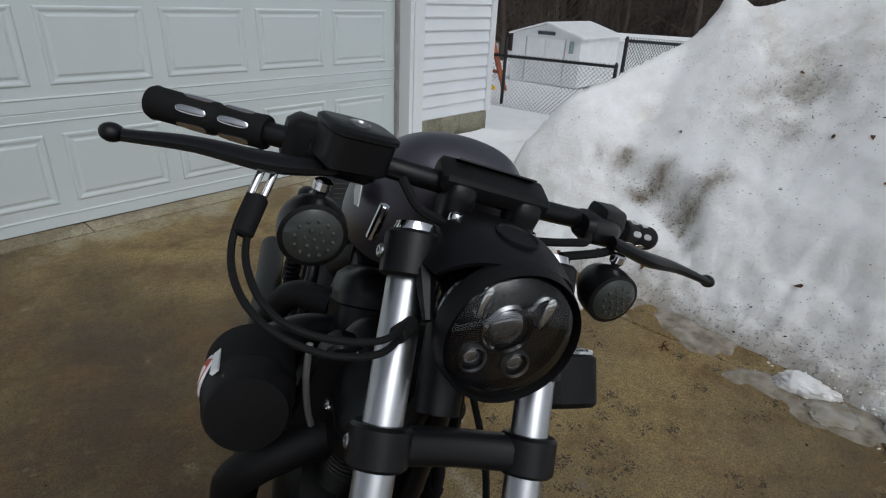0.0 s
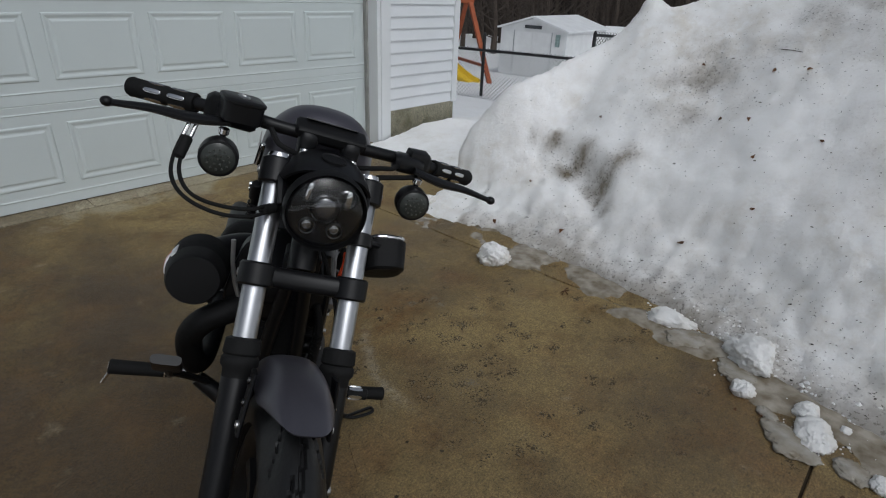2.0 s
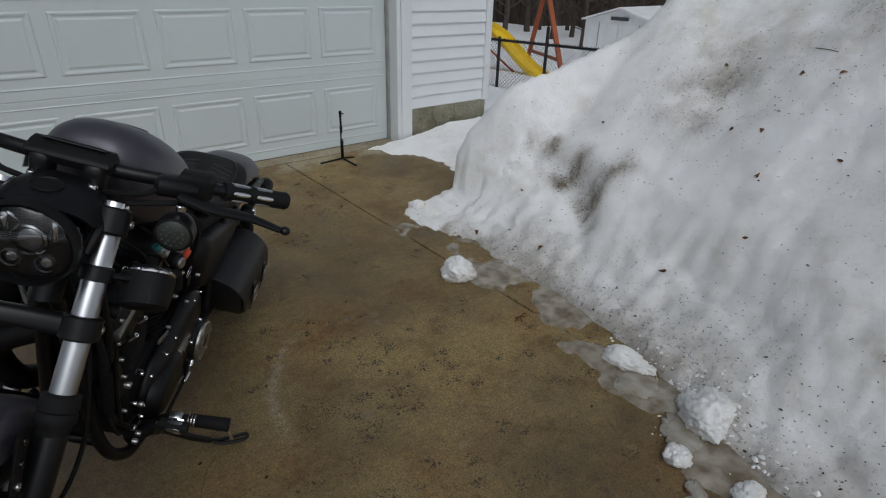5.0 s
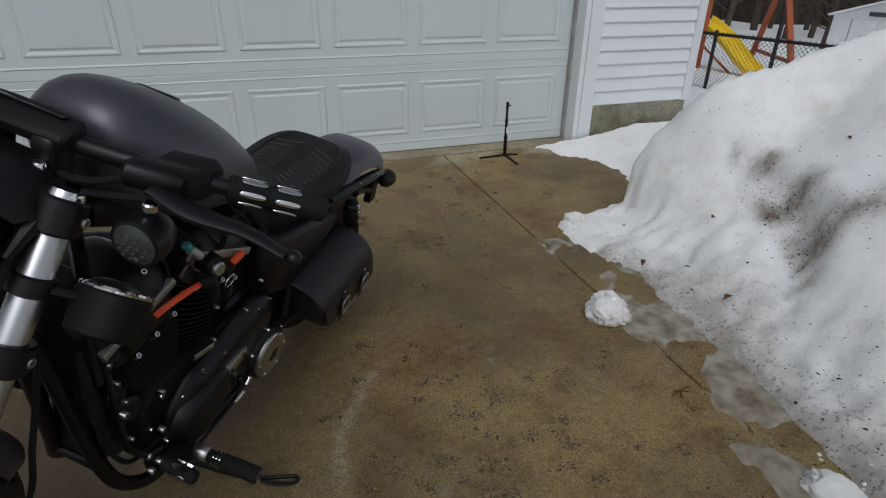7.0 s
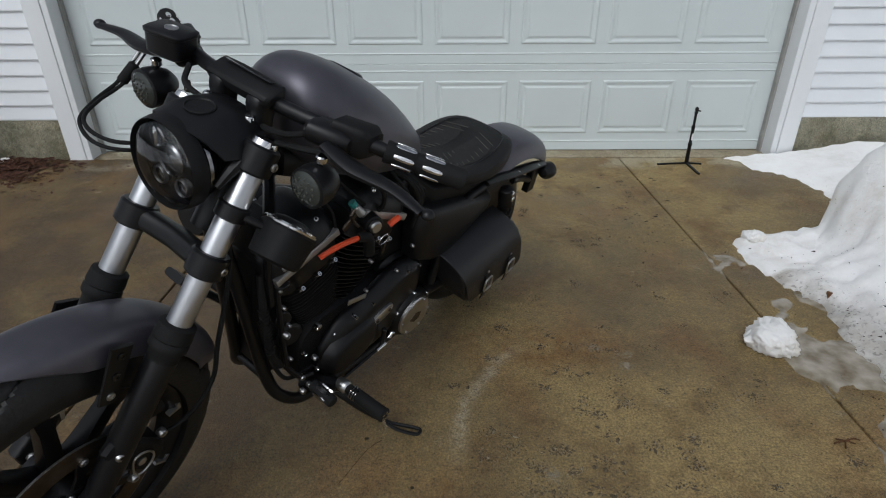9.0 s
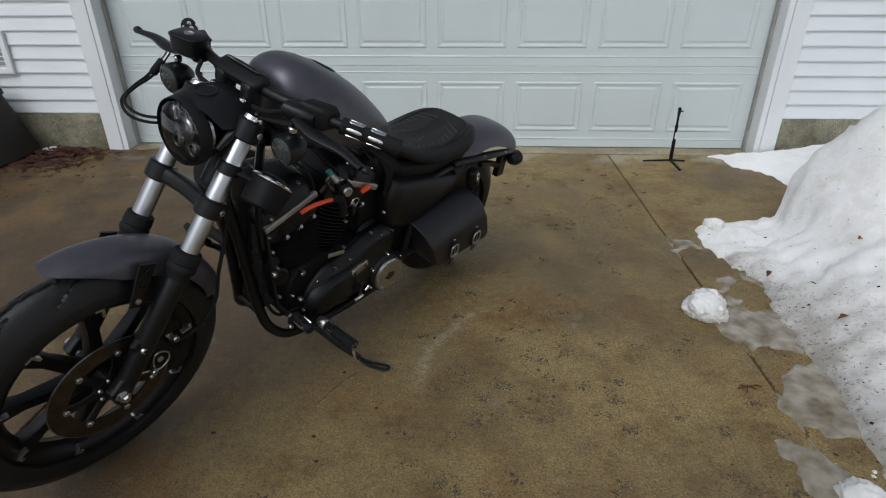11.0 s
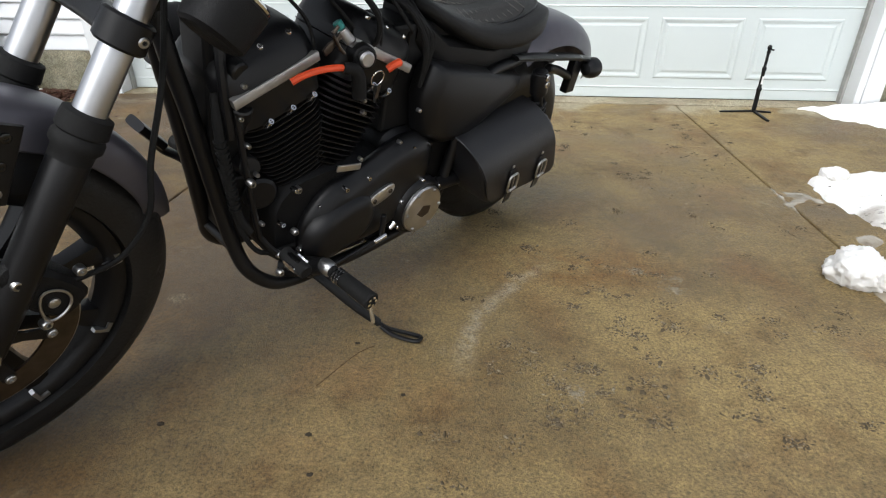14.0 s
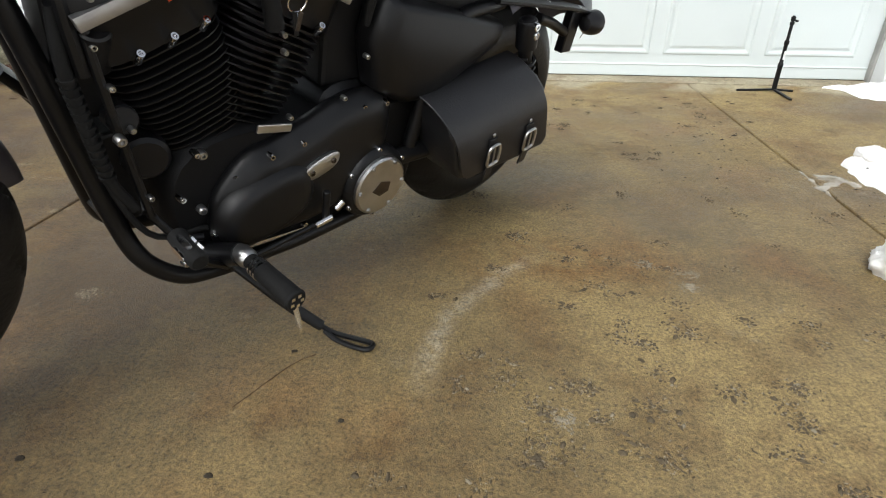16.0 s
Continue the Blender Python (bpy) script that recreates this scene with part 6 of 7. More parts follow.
rod(bm, (0.842, 0.085, 0.772), (0.826, 0.098, 0.752), 0.011, cut=0.002)
connector = part("wire_connector", bm, ALLOY, bike, "pale plastic wire connector")
bm = nbm()
rod(bm, (0.850, 0.080, 0.786), (0.843, 0.086, 0.774), 0.0095, cut=0.001)
part("connector_seal", bm, mat("teal_seal", (0.03, 0.22, 0.20), 0.5), connector, "teal seal")
# bare bracket and clips between the rocker boxes
bm = nbm()
loft(bm, [oval((x, 0.108, z), (0.5, 0, 0.86), (0, 1, 0), a, 0.003, 10, 4) for x, z, a in ((0.897, 0.742, 0.007), (0.885, 0.752, 0.009), (0.872, 0.763, 0.005), (0.862, 0.772, 0.006))])
for p, q in (((0.882, 0.112, 0.775), (0.868, 0.116, 0.752)), ((0.868, 0.114, 0.752), (0.856, 0.116, 0.740)), ((0.872, 0.112, 0.790), (0.884, 0.112, 0.778))):
    rod(bm, p, q, 0.0035)
part("cable_bracket", bm, DISC_STEEL, bike, "bare metal cable bracket")
# small boxes and pipes in front of the engine
for p0, p1, r in (((1.045, 0.055, 0.60), (1.050, 0.085, 0.66), 0.020), ((1.030, 0.040, 0.52), (1.035, 0.085, 0.53), 0.022), ((1.060, 0.035, 0.73), (1.052, 0.090, 0.72), 0.018)):
    bm = nbm()
    rod(bm, p0, p1, r, cut=0.003)
    part("pipe_joint", bm, BLACK_SATIN, bike)
for pts, r in (([(1.055, 0.07, 0.74), (1.062, 0.085, 0.66), (1.050, 0.088, 0.55), (1.035, 0.085, 0.46), (1.02, 0.09, 0.36)], 0.0065), ([(1.075, 0.06, 0.80), (1.080, 0.078, 0.70), (1.072, 0.082, 0.60)], 0.009), ([(1.02, 0.085, 0.36), (0.99, 0.105, 0.315), (0.95, 0.11, 0.30)], 0.007)):
    cable("oil_line", pts, r, BLACK_SATIN)
for p in ((1.052, 0.092, 0.700), (1.047, 0.094, 0.585), (1.030, 0.095, 0.520), (1.058, 0.090, 0.640), (1.020, 0.096, 0.400), (0.800, 0.120, 0.640), (0.797, 0.120, 0.612), (0.628, 0.124, 0.585), (0.660, 0.110, 0.505), (0.770, 0.100, 0.485)):
    bolt("engine_bolt", p, (0, 1, 0), 0.005, bike, part, 0.008, STEEL)
bm = nbm()
tube(bm, [(1.085, 0.06, 0.68), (1.092, 0.080, 0.605), (1.070, 0.084, 0.45), (1.04, 0.085, 0.38)], 0.009, 10, 4)
for k in range(14):
    c = Vector((1.092, 0.080, 0.600)).lerp(Vector((1.070, 0.084, 0.45)), k / 13)
    lathe(bm, c, (-0.15, 0.0, -0.99), [(0, 0.012), (0.005, 0.012)], 10)
part("corrugated_sleeve", bm, RUBBER, bike)
for p, d in (((0.945, 0.105, 0.355), (0, 1, 0)), ((0.985, 0.105, 0.31), (0, 1, 0)), ((0.96, 0.11, 0.265), (0, 1, 0)), ((0.93, 0.09, 0.45), (0, 1, 0)), ((1.055, 0.115, 0.52), (0, 1, 0)), ((0.985, 0.112, 0.262), (0, 1, 0))):
    bolt("engine_bolt", p, d, 0.008, bike, part, 0.010, STEEL)
bm = nbm()
lathe(bm, (1.000, 0.035, 0.455), (0.2, 1, 0), [(0, 0.038), (0.04, 0.036), (0.046, 0.03)], 20)
part("oil_filter", bm, BLACK_SATIN, bike)

# ---- behind the garage: fence, shed, play set, woods ----
FENCE_BLACK = mat("black_vinyl_wire", (0.012, 0.012, 0.013), 0.5, vary=0.3)


def fence_run(p0, p1, top0, top1, base0, base1, posts, tag):
    """Chain-link: posts, a top rail, and one sheet of crossed wires."""
    p0, p1 = Vector(p0), Vector(p1)
    n = (p1 - p0).length
    ob = thing("chain_link_fence", Matrix.Identity(4), tag, "fence")
    at = lambda u, f: Vector((*p0.lerp(p1, u).to_2d(), (base0 + (base1 - base0) * u) * (1 - f) + (top0 + (top1 - top0) * u) * f))
    for k in range(posts + 1):
        u = k / posts
        bm = nbm()
        lathe(bm, at(u, 0) - Vector((0, 0, 0.3)), (0, 0, 1), [(0, 0.026), (at(u, 1).z - at(u, 0).z + 0.33, 0.026), (at(u, 1).z - at(u, 0).z + 0.36, 0.010)], 10)
        part("post", bm, FENCE_BLACK, ob)
    bm = nbm()
    rod(bm, at(0, 1), at(1, 1), 0.021, seg=8)
    part("rail", bm, FENCE_BLACK, ob)
    bm = nbm()
    step, h = 0.062, abs(top0 - base0)
    cnt = int(n / step)
    for k in range(-int(h / step), cnt):
        for sgn in (1, -1):
            a, b = k * step, k * step + h
            ua, ub = max(0.0, a) / n, min(n, b) / n
            if ub <= ua:
                continue
            fa, fb = (ua * n - a) / h, (ub * n - a) / h
            if sgn < 0:
                fa, fb = 1 - fa, 1 - fb
            q0, q1 = at(ua, fa * 1.04), at(ub, fb * 1.04)
            d = (q1 - q0).normalized()
            s1, s2 = d.cross(Vector((0.9, 0.3, 0.1))).normalized() * 0.0028, None
            s2 = d.cross(s1).normalized() * 0.0028
            r0 = [bm.verts.new(q0 + v) for v in (s1, s2, -s1, -s2)]
            r1 = [bm.verts.new(q1 + v) for v in (s1, s2, -s1, -s2)]
            ring_faces(bm, [r0, r1], True, (False, False))
    mesh = part("wire_mesh", bm, FENCE_BLACK, ob, "black diamond wire mesh", smooth=False)
    mesh["kind"] = "stuff"
    return ob


fence_run((5.2, 7.6, 0), (6.88, 0.31, 0), 0.41, 0.41, -0.52, -0.52, 3, "black chain-link fence standing in the snow")
fence_run((6.95, 0.25, 0), (14.0, -1.6, 0), 0.76, 0.40, -0.52, -1.2, 3, "taller black chain-link fence beyond the corner post")

# garden shed
SHED = Matrix.Translation((15.25, 6.78, -1.32)) @ Matrix.Rotation(radians(5), 4, "Z")
shed = thing("garden_shed", SHED, "white metal garden shed with double doors and snowy roof", "shed")
SHED_WHITE = mat("shed_panel", (0.76, 0.77, 0.77), 0.5, vary=0.1, scale=4)
bm = nbm()
for y0, y1 in ((-1.15, 1.15),):
    outline = [(-1.2, 0), (1.2, 0), (1.2, 1.47), (0, 1.82), (-1.2, 1.47)]
    loft(bm, [[(x, y, z) for y, z in outline] for x in (0.0, 3.1)])
part("wall", bm, SHED_WHITE, shed, smooth=False)
for s in (1, -1):
    bm = nbm()
    box(bm, -0.02, -0.004, min(s * 0.01, s * 0.66), max(s * 0.01, s * 0.66), 0.06, 1.40)
    d = part("door", bm, SHED_WHITE, shed, smooth=False, bevel=0.008)
    bm = nbm()
    box(bm, -0.018, -0.006, min(s * 0.675, s * 0.70), max(s * 0.675, s * 0.70), 0.05, 1.42)
    part("door_frame", bm, mat("shed_grey", (0.4, 0.42, 0.43), 0.6), shed, smooth=False)
    bm = nbm()
    vs = [(-0.12, 0, 1.88), (3.2, 0, 1.88), (3.2, s * 1.30, 1.50), (-0.12, s * 1.30, 1.50)]
    lo = [bm.verts.new(Vector(v) - Vector((0, 0, 0.05))) for v in vs]
    hi = [bm.verts.new(v) for v in vs]
    ring_faces(bm, [lo, hi] if s > 0 else [hi, lo])
    part("roof", bm, mat("roof_frost", (0.80, 0.81, 0.82), 0.7, vary=0.1, scale=3), shed, smooth=False)
bm = nbm()
box(bm, -0.03, -0.006, -0.30, 0.30, 1.50, 1.60)
part("gable_vent", bm, mat("vent_dark", (0.06, 0.065, 0.07), 0.7), shed, "dark gable vent", smooth=False)
bm = nbm()
box(bm, -0.06, -0.006, -0.98, -0.84, 1.02, 1.38)
part("wall_plaque", bm, mat("plaque_teal", (0.30, 0.40, 0.38), 0.6, vary=0.4, scale=20), shed, "small pale teal plaque", smooth=False, bevel=0.01)

# swing set with a slide
CEDAR = mat("orange_cedar", (0.36, 0.085, 0.025), 0.6, vary=0.3, scale=6, bump=0.2, bscale=40)
YELLOW = mat("yellow_slide", (0.82, 0.56, 0.02), 0.35, vary=0.08, scale=5)
play = thing("swing_set", Matrix.Translation((-0.3, -0.5, 0.0)), "orange cedar swing set with a yellow plastic slide", "swing set")


def beam(p0, p1, w, name="leg"):
    p0, p1 = Vector(p0), Vector(p1)
    bm = nbm()
    m = Matrix.Translation(p0) @ (p1 - p0).to_track_quat("Z", "Y").to_matrix().to_4x4()
    box(bm, -w, w, -w * 0.7, w * 0.7, 0, (p1 - p0).length, m)
    return part(name, bm, CEDAR, play, smooth=False, bevel=0.006)


beam((10.55, 5.05, -0.95), (11.38, 6.55, 1.0), 0.055)
beam((12.15, 7.85, -1.1), (11.42, 6.70, 1.0), 0.055)
beam((10.78, 5.45, -0.45), (12.02, 7.62, -0.50), 0.045, "crossbar")
beam((11.45, 6.5, 0.98), (8.9, 8.3, 1.12), 0.07, "top_beam")
beam((9.45, 6.55, -0.9), (9.45, 6.55, 0.8), 0.05)
beam((9.2, 7.4, -0.9), (9.2, 7.4, 1.0), 0.05)
beam((9.42, 6.5, -0.2), (9.95, 5.9, -0.85), 0.03, "brace")
bm = nbm()
secs = []
for i in range(9):
    t = i / 8
    c = Vector((9.75, 6.95, 0.22)).lerp(Vector((10.02, 5.15, -0.80)), t) + Vector((0, 0, 0.06 * math.sin(t * math.pi * 2)))
    sd = Vector((0.99, 0.15, 0))
    secs.append([c + sd * a + Vector((0, 0, b)) for a, b in ((-0.28, 0.10), (-0.24, 0.12), (-0.20, 0.0), (0.20, 0.0), (0.24, 0.12), (0.28, 0.10), (0.24, -0.04), (-0.24, -0.04))])
loft(bm, secs)
part("slide", bm, YELLOW, play, "bright yellow plastic slide", bevel=0.01)
for k in range(4):
    bm = nbm()
    p = Vector((11.2, 6.65, 0.96)).lerp(Vector((9.6, 7.8, 1.05)), 0.15 + 0.2 * k)
    rod(bm, p, p - Vector((0, 0, 0.14)), 0.012)
    part("swing_hook", bm, STEEL, play)

# long pale outbuilding beyond the shed
OUT = Matrix.Translation((22.9, 7.7, -1.75)) @ Matrix.Rotation(radians(22), 4, "Z")
outbuilding = thing("outbuilding", OUT, "long low pale outbuilding with a snowy roof", "outbuilding")
bm = nbm()
box(bm, 0.0, 2.6, -6.5, 0.4, 0.0, 1.45)
part("wall", bm, SHED_WHITE, outbuilding, smooth=False)
bm = nbm()
loft(bm, [[(x, y, z) for x, z in ((-0.12, 1.45), (-0.12, 1.56), (1.3, 1.72), (2.75, 1.56), (2.75, 1.45))] for y in (-6.6, 0.5)])
part("roof", bm, YARD_SNOW, outbuilding, smooth=False)
# lone tall post by the fence
post = thing("fence_post", Matrix.Translation((6.95, 2.28, -0.55)), "tall black metal post beside the wire fence", "post")
bm = nbm()
lathe(bm, (0, 0, -0.2), (0, 0, 1), [(0, 0.028), (1.36, 0.028), (1.39, 0.012)], 10)
part("shaft", bm, FENCE_BLACK, post)

# dark woods
BARK = mat("wet_bark", (0.075, 0.058, 0.046), 0.9, vary=0.4, scale=5, bump=0.6, bscale=24)
random.seed(11)


def bare_tree(height, seed):
    rng = random.Random(seed)
    ob = thing("tree", Matrix.Identity(4), "bare leafless tree with grey-brown bark", "tree", "bare trees behind the yard")
    bm = nbm()
    pts = [(rng.uniform(-0.12, 0.12) * k, rng.uniform(-0.12, 0.12) * k, height * k / 5) for k in range(6)]
    tube(bm, pts, [0.17, 0.13, 0.10, 0.07, 0.045, 0.02], 8, 3)
    part("trunk", bm, BARK, ob)
    bm = nbm()
    for k in range(46):
        h = rng.uniform(0.10, 0.95)
        i = min(int(h * 5), 4)
        base = Vector(pts[i]).lerp(Vector(pts[i + 1]), h * 5 - i)
        a = rng.uniform(0, 6.28)
        ln = height * 0.26 * (1.15 - h) * rng.uniform(0.6, 1.3)
        d = Vector((math.cos(a), math.sin(a), rng.uniform(0.3, 0.9)))
        q1, q2 = base + d * ln * 0.5, base + d * ln + Vector((0, 0, ln * 0.2))
        tube(bm, [base, q1, q2], [0.030 * (1.2 - h), 0.016 * (1.2 - h), 0.005], 5, 2)
        for j in range(3):
            a2 = a + rng.uniform(-1, 1)
            s = base.lerp(q2, rng.uniform(0.35, 0.9))
            tube(bm, [s, s + Vector((math.cos(a2), math.sin(a2), rng.uniform(0.2, 0.8))) * ln * 0.45], [0.010, 0.003], 4, 1)
    limbs = part("bough", bm, BARK, ob)
    limbs["kind"] = "stuff"
    return ob


protos = [bare_tree(8.5, 1), bare_tree(10.0, 2), bare_tree(7.5, 3)]
spots = []
for k in range(64):
    az = radians(random.uniform(12, 58))
    r = random.uniform(29.5, 45)
    spots.append((-0.8 + r * math.cos(az), -3.3 + r * math.sin(az)))
for k, (x, y) in enumerate(spots):
    m = Matrix.Translation((x, y, grade(x, y) - 0.15)) @ Matrix.Rotation(random.uniform(0, 6.28), 4, "Z") @ Matrix.Scale(random.uniform(0.8, 1.25), 4)
    if k < 3:
        protos[k].matrix_world = m
    else:
        o = copy_thing(protos[k % 3], m)
        o.matrix_world = m

# distant thicket closing the view
THICKET = bpy.data.materials.new("distant_thicket")
THICKET.use_nodes = True
nt = THICKET.node_tree
b = nt.nodes["Principled BSDF"]
b.inputs["Roughness"].default_value = 1.0
co = nt.nodes.new("ShaderNodeTexCoord").outputs["Object"]
mp = nt.nodes.new("ShaderNodeMapping")
mp.inputs["Scale"].default_value = (2.6, 2.6, 0.35)
nz = nt.nodes.new("ShaderNodeTexNoise")
nz.inputs["Scale"].default_value, nz.inputs["Detail"].default_value, nz.inputs["Roughness"].default_value = 1.2, 8.0, 0.7
cr = nt.nodes.new("ShaderNodeValToRGB")
cr.color_ramp.elements[0].position, cr.color_ramp.elements[0].color = 0.38, (0.012, 0.010, 0.009, 1)
cr.color_ramp.elements[1].position, cr.color_ramp.elements[1].color = 0.68, (0.105, 0.080, 0.062, 1)
nt.links.new(co, mp.inputs["Vector"])
nt.links.new(mp.outputs[0], nz.inputs["Vector"])
nt.links.new(nz.outputs["Fac"], cr.inputs["Fac"])
nt.links.new(cr.outputs[0], b.inputs["Base Color"])
bm = nbm()
lo, hi = [], []
for k in range(41):
    az = radians(-5 + 75 * k / 40)
    r = 47 + 1.5 * math.sin(k * 1.7)
    x, y = -0.8 + r * math.cos(az), -3.3 + r * math.sin(az)
    lo.append((x, y, -4.0))
    hi.append((x, y, 8.5 + 1.2 * math.sin(k * 2.3) + 0.8 * math.sin(k * 5.1)))
back = [(x * 1.03, y * 1.03, z) for x, y, z in lo], [(x * 1.03, y * 1.03, z) for x, y, z in hi]
loft(bm, [lo, hi, back[1], back[0]], (False, False), closed=False)
tagged(part("backdrop", bm, THICKET, smooth=False), "dark leafless thicket far beyond the yard", "woods", kind="structure")

# ---- things on the drive and the snow ----
DIRT = mat("dark_grit", (0.042, 0.032, 0.020), 0.85, vary=0.5, scale=60)
LEAF = mat("dead_leaf", (0.15, 0.065, 0.022), 0.75, vary=0.5, scale=40, object_random=0.4)
ORANGE_LEAF = mat("orange_leaf", (0.42, 0.15, 0.03), 0.6, vary=0.4, scale=60)
TWIG = mat("twig_bark", (0.060, 0.034, 0.020), 0.85, vary=0.4, scale=40)


def ground_z(x, y):
    hit = SHELL.ray_cast(Vector((x, y, 6.0)), Vector((0, 0, -1)))[0]
    return max(0.0, hit.z) if hit else 0.0


def lump(name, x, y, sx, sy, sz, seed, label, spin=0.0, sink=0.40):
    bm = nbm()
    res = bmesh.ops.create_icosphere(bm, subdivisions=5, radius=1.0)
    off = Vector((seed * 3.7, seed * 1.3, seed * 7.1))
    for v in res["verts"]:
        p = v.co.copy()
        q = Vector((p.x * sx, p.y * sy, p.z * sz)) / max(sx, sy, sz)
        k = 0.97 + 0.30 * noise.noise(q * 1.3 + off) + 0.16 * noise.noise(q * 2.8 + off) + 0.16 * (0.25 - abs(noise.noise(q * 4.5 + off))) + 0.10 * noise.noise(q * 9 + off) + 0.06 * noise.noise(q * 18 + off) + 0.03 * noise.noise(q * 34 + off)
        p = Vector((p.x * sx, p.y * sy, p.z * sz)) * k
        p.z = max(p.z, -sz * 0.45 - (0.40 - sink) * 0.02)
        v.co = p
    ob = part(name, bm, LUMP_SNOW, sharp=180)
    ob.matrix_world = Matrix.Translation((x, y, ground_z(x, y) + sz * sink)) @ Matrix.Rotation(radians(spin), 4, "Z")
    return tagged(ob, label, "snow lump", "fallen snow lumps")


lump("snow_lump", 1.23, -2.335, 0.080, 0.090, 0.068, 1, "rounded lump of white snow on wet concrete", 30)
lump("snow_lump", 1.56, -1.535, 0.048, 0.05, 0.036, 2, "small pointed knob of snow at the bank's end")
lump("snow_lump", 1.325, -3.265, 0.055, 0.125, 0.042, 3, "long low slab of snow at the bank's foot", 12, 0.2)
lump("snow_lump", 1.265, -3.615, 0.125, 0.095, 0.075, 4, "large crumbling lump of dirty snow", 40, 0.2)
lump("snow_lump", 1.03, -3.655, 0.044, 0.040, 0.034, 5, "small ball of snow beside a larger lump")
lump("snow_lump", 0.955, -3.905, 0.095, 0.060, 0.030, 6, "broken crust of white snow on grey ice", 10)
lump("snow_lump", 1.07, -3.86, 0.055, 0.04, 0.026, 7, "small icy lump of grey snow")
lump("snow_lump", 1.06, -3.98, 0.02, 0.018, 0.014, 15, "pea of snow on wet concrete")
lump("snow_lump", 0.853, -4.107, 0.040, 0.032, 0.020, 8, "small ball of grey snow on wet concrete")
lump("snow_lump", 0.812, -4.155, 0.026, 0.024, 0.018, 9, "small ball of grey snow on wet concrete")
for x, y, sx, sy, seed in ((0.868, -3.855, 0.100, 0.075, 21), (0.955, -3.765, 0.050, 0.030, 22), (1.13, -3.60, 0.10, 0.06, 23), (1.235, -3.37, 0.07, 0.09, 24), (0.86, -4.03, 0.06, 0.05, 25)):
    floe = lump("ice_floe", x, y, sx, sy, 0.012, seed, "thin plate of grey melting ice on the concrete", 50)
    floe["category"], floe["group"] = "ice plate", "ice plates at the foot of the bank"
    floe.data.materials[0] = ICE

# thin melt ice along the foot of the bank
bm = nbm()
ice_x = [0.45 + 0.016 * i for i in range(88)]
ice_y = [-4.7 + 0.02 * i for i in range(162)]
rows = []
for x in ice_x:
    row = []
    for y in ice_y:
        d = x - ramp(TOE, y)
        k = 0.62 - ((d + 0.05) / (0.15 if y < -1.75 else 0.13)) ** 2
        n = noise.noise(Vector((x * 3.9, y * 3.9, 9))) * 1.9 + 0.8 * noise.noise(Vector((x * 9, y * 9, 4))) + 0.45 * noise.noise(Vector((x * 24, y * 24, 6)))
        lx, ly = x - 1.30, y + 2.40
        k += 0.9 * math.exp(-(lx * lx + ly * ly) / 0.012)
        z = 0.018 * (k + n - 0.15)
        row.append(bm.verts.new((x, y, max(-0.006, min(z, 0.006 + 0.002 * n)))))
    rows.append(row)
for i in range(len(rows) - 1):
    for j in range(len(ice_y) - 1):
        q = (rows[i][j], rows[i + 1][j], rows[i + 1][j + 1], rows[i][j + 1])
        if max(v.co.z for v in q) > -0.005:
            bm.faces.new(q)
bmesh.ops.delete(bm, geom=[v for v in bm.verts if not v.link_faces], context="VERTS")
tagged(part("melt_ice", bm, MELT), "thin grey melting ice along the foot of the snow bank", "ice", kind="stuff")


def crumbs(name, spots, material, label, category, zf, flat=0.35, sizes=(0.002, 0.006)):
    """Many tiny bits in one mesh."""
    verts, faces = [], []
    rng = random.Random(len(spots))
    for x, y in spots:
        r = rng.uniform(*sizes) * (2.0 if rng.random() < 0.06 else 1.0)
        a = rng.uniform(0, 6.28)
        st = rng.uniform(0.5, 1.8)
        z = zf(x, y)
        b = len(verts)
        for k in range(5):
            t = 2 * math.pi * k / 5
            u, v = r * st * math.cos(t), r / st * math.sin(t)
            verts.append((x + u * math.cos(a) - v * math.sin(a), y + u * math.sin(a) + v * math.cos(a), z - 0.001))
        verts.append((x, y, z + r * flat))
        faces += [(b + k, b + (k + 1) % 5, b + 5) for k in range(5)]
    me = bpy.data.meshes.new(name)
    me.from_pydata(verts, [], faces)
    me.materials.append(material)
    return tagged(new(name, me), label, category, kind="stuff")


rng = random.Random(5)
spots = []
NEAR_PITS = ((0.255, -2.809), (0.304, -2.864), (0.327, -2.891), (0.415, -2.893), (0.407, -2.817), (0.309, -2.962), (0.306, -2.995), (0.361, -2.975), (0.368, -2.81), (0.458, -2.463), (0.52, -2.97), (0.66, -2.8), (0.74, -2.83), (0.70, -2.94), (0.48, -2.66), (0.64, -2.63), (0.60, -2.34), (0.22, -3.05))
centres = [(x, y, 1.0) for x, y in NEAR_PITS]
centres += [(rng.uniform(0.05, 0.8), rng.uniform(-3.35, -2.7), rng.uniform(0.4, 0.9)) for _ in range(16)]
centres += [(rng.uniform(0.1, 1.25), rng.uniform(-3.9, -1.9), rng.uniform(0.3, 0.9)) for _ in range(56)]
centres += [(rng.uniform(0.4, 1.2), rng.uniform(-1.9, -0.6), rng.uniform(0.3, 0.8)) for _ in range(22)] + [(rng.uniform(-1.0, 0.1), rng.uniform(-3.9, -2.9), rng.uniform(0.2, 0.6)) for _ in range(10)]
for cx, cy, big in centres:
    sx, sy = rng.uniform(0.010, 0.024) * (0.5 + big * 0.6), rng.uniform(0.008, 0.020) * (0.5 + big * 0.6)
    for _ in range(int(rng.randint(18, 40) * (0.4 + big))):
        spots.append((cx + rng.gauss(0, sx), cy + rng.gauss(0, sy)))
PIT = mat("pit_grit", (0.105, 0.080, 0.048), 0.9, vary=0.5, scale=90)
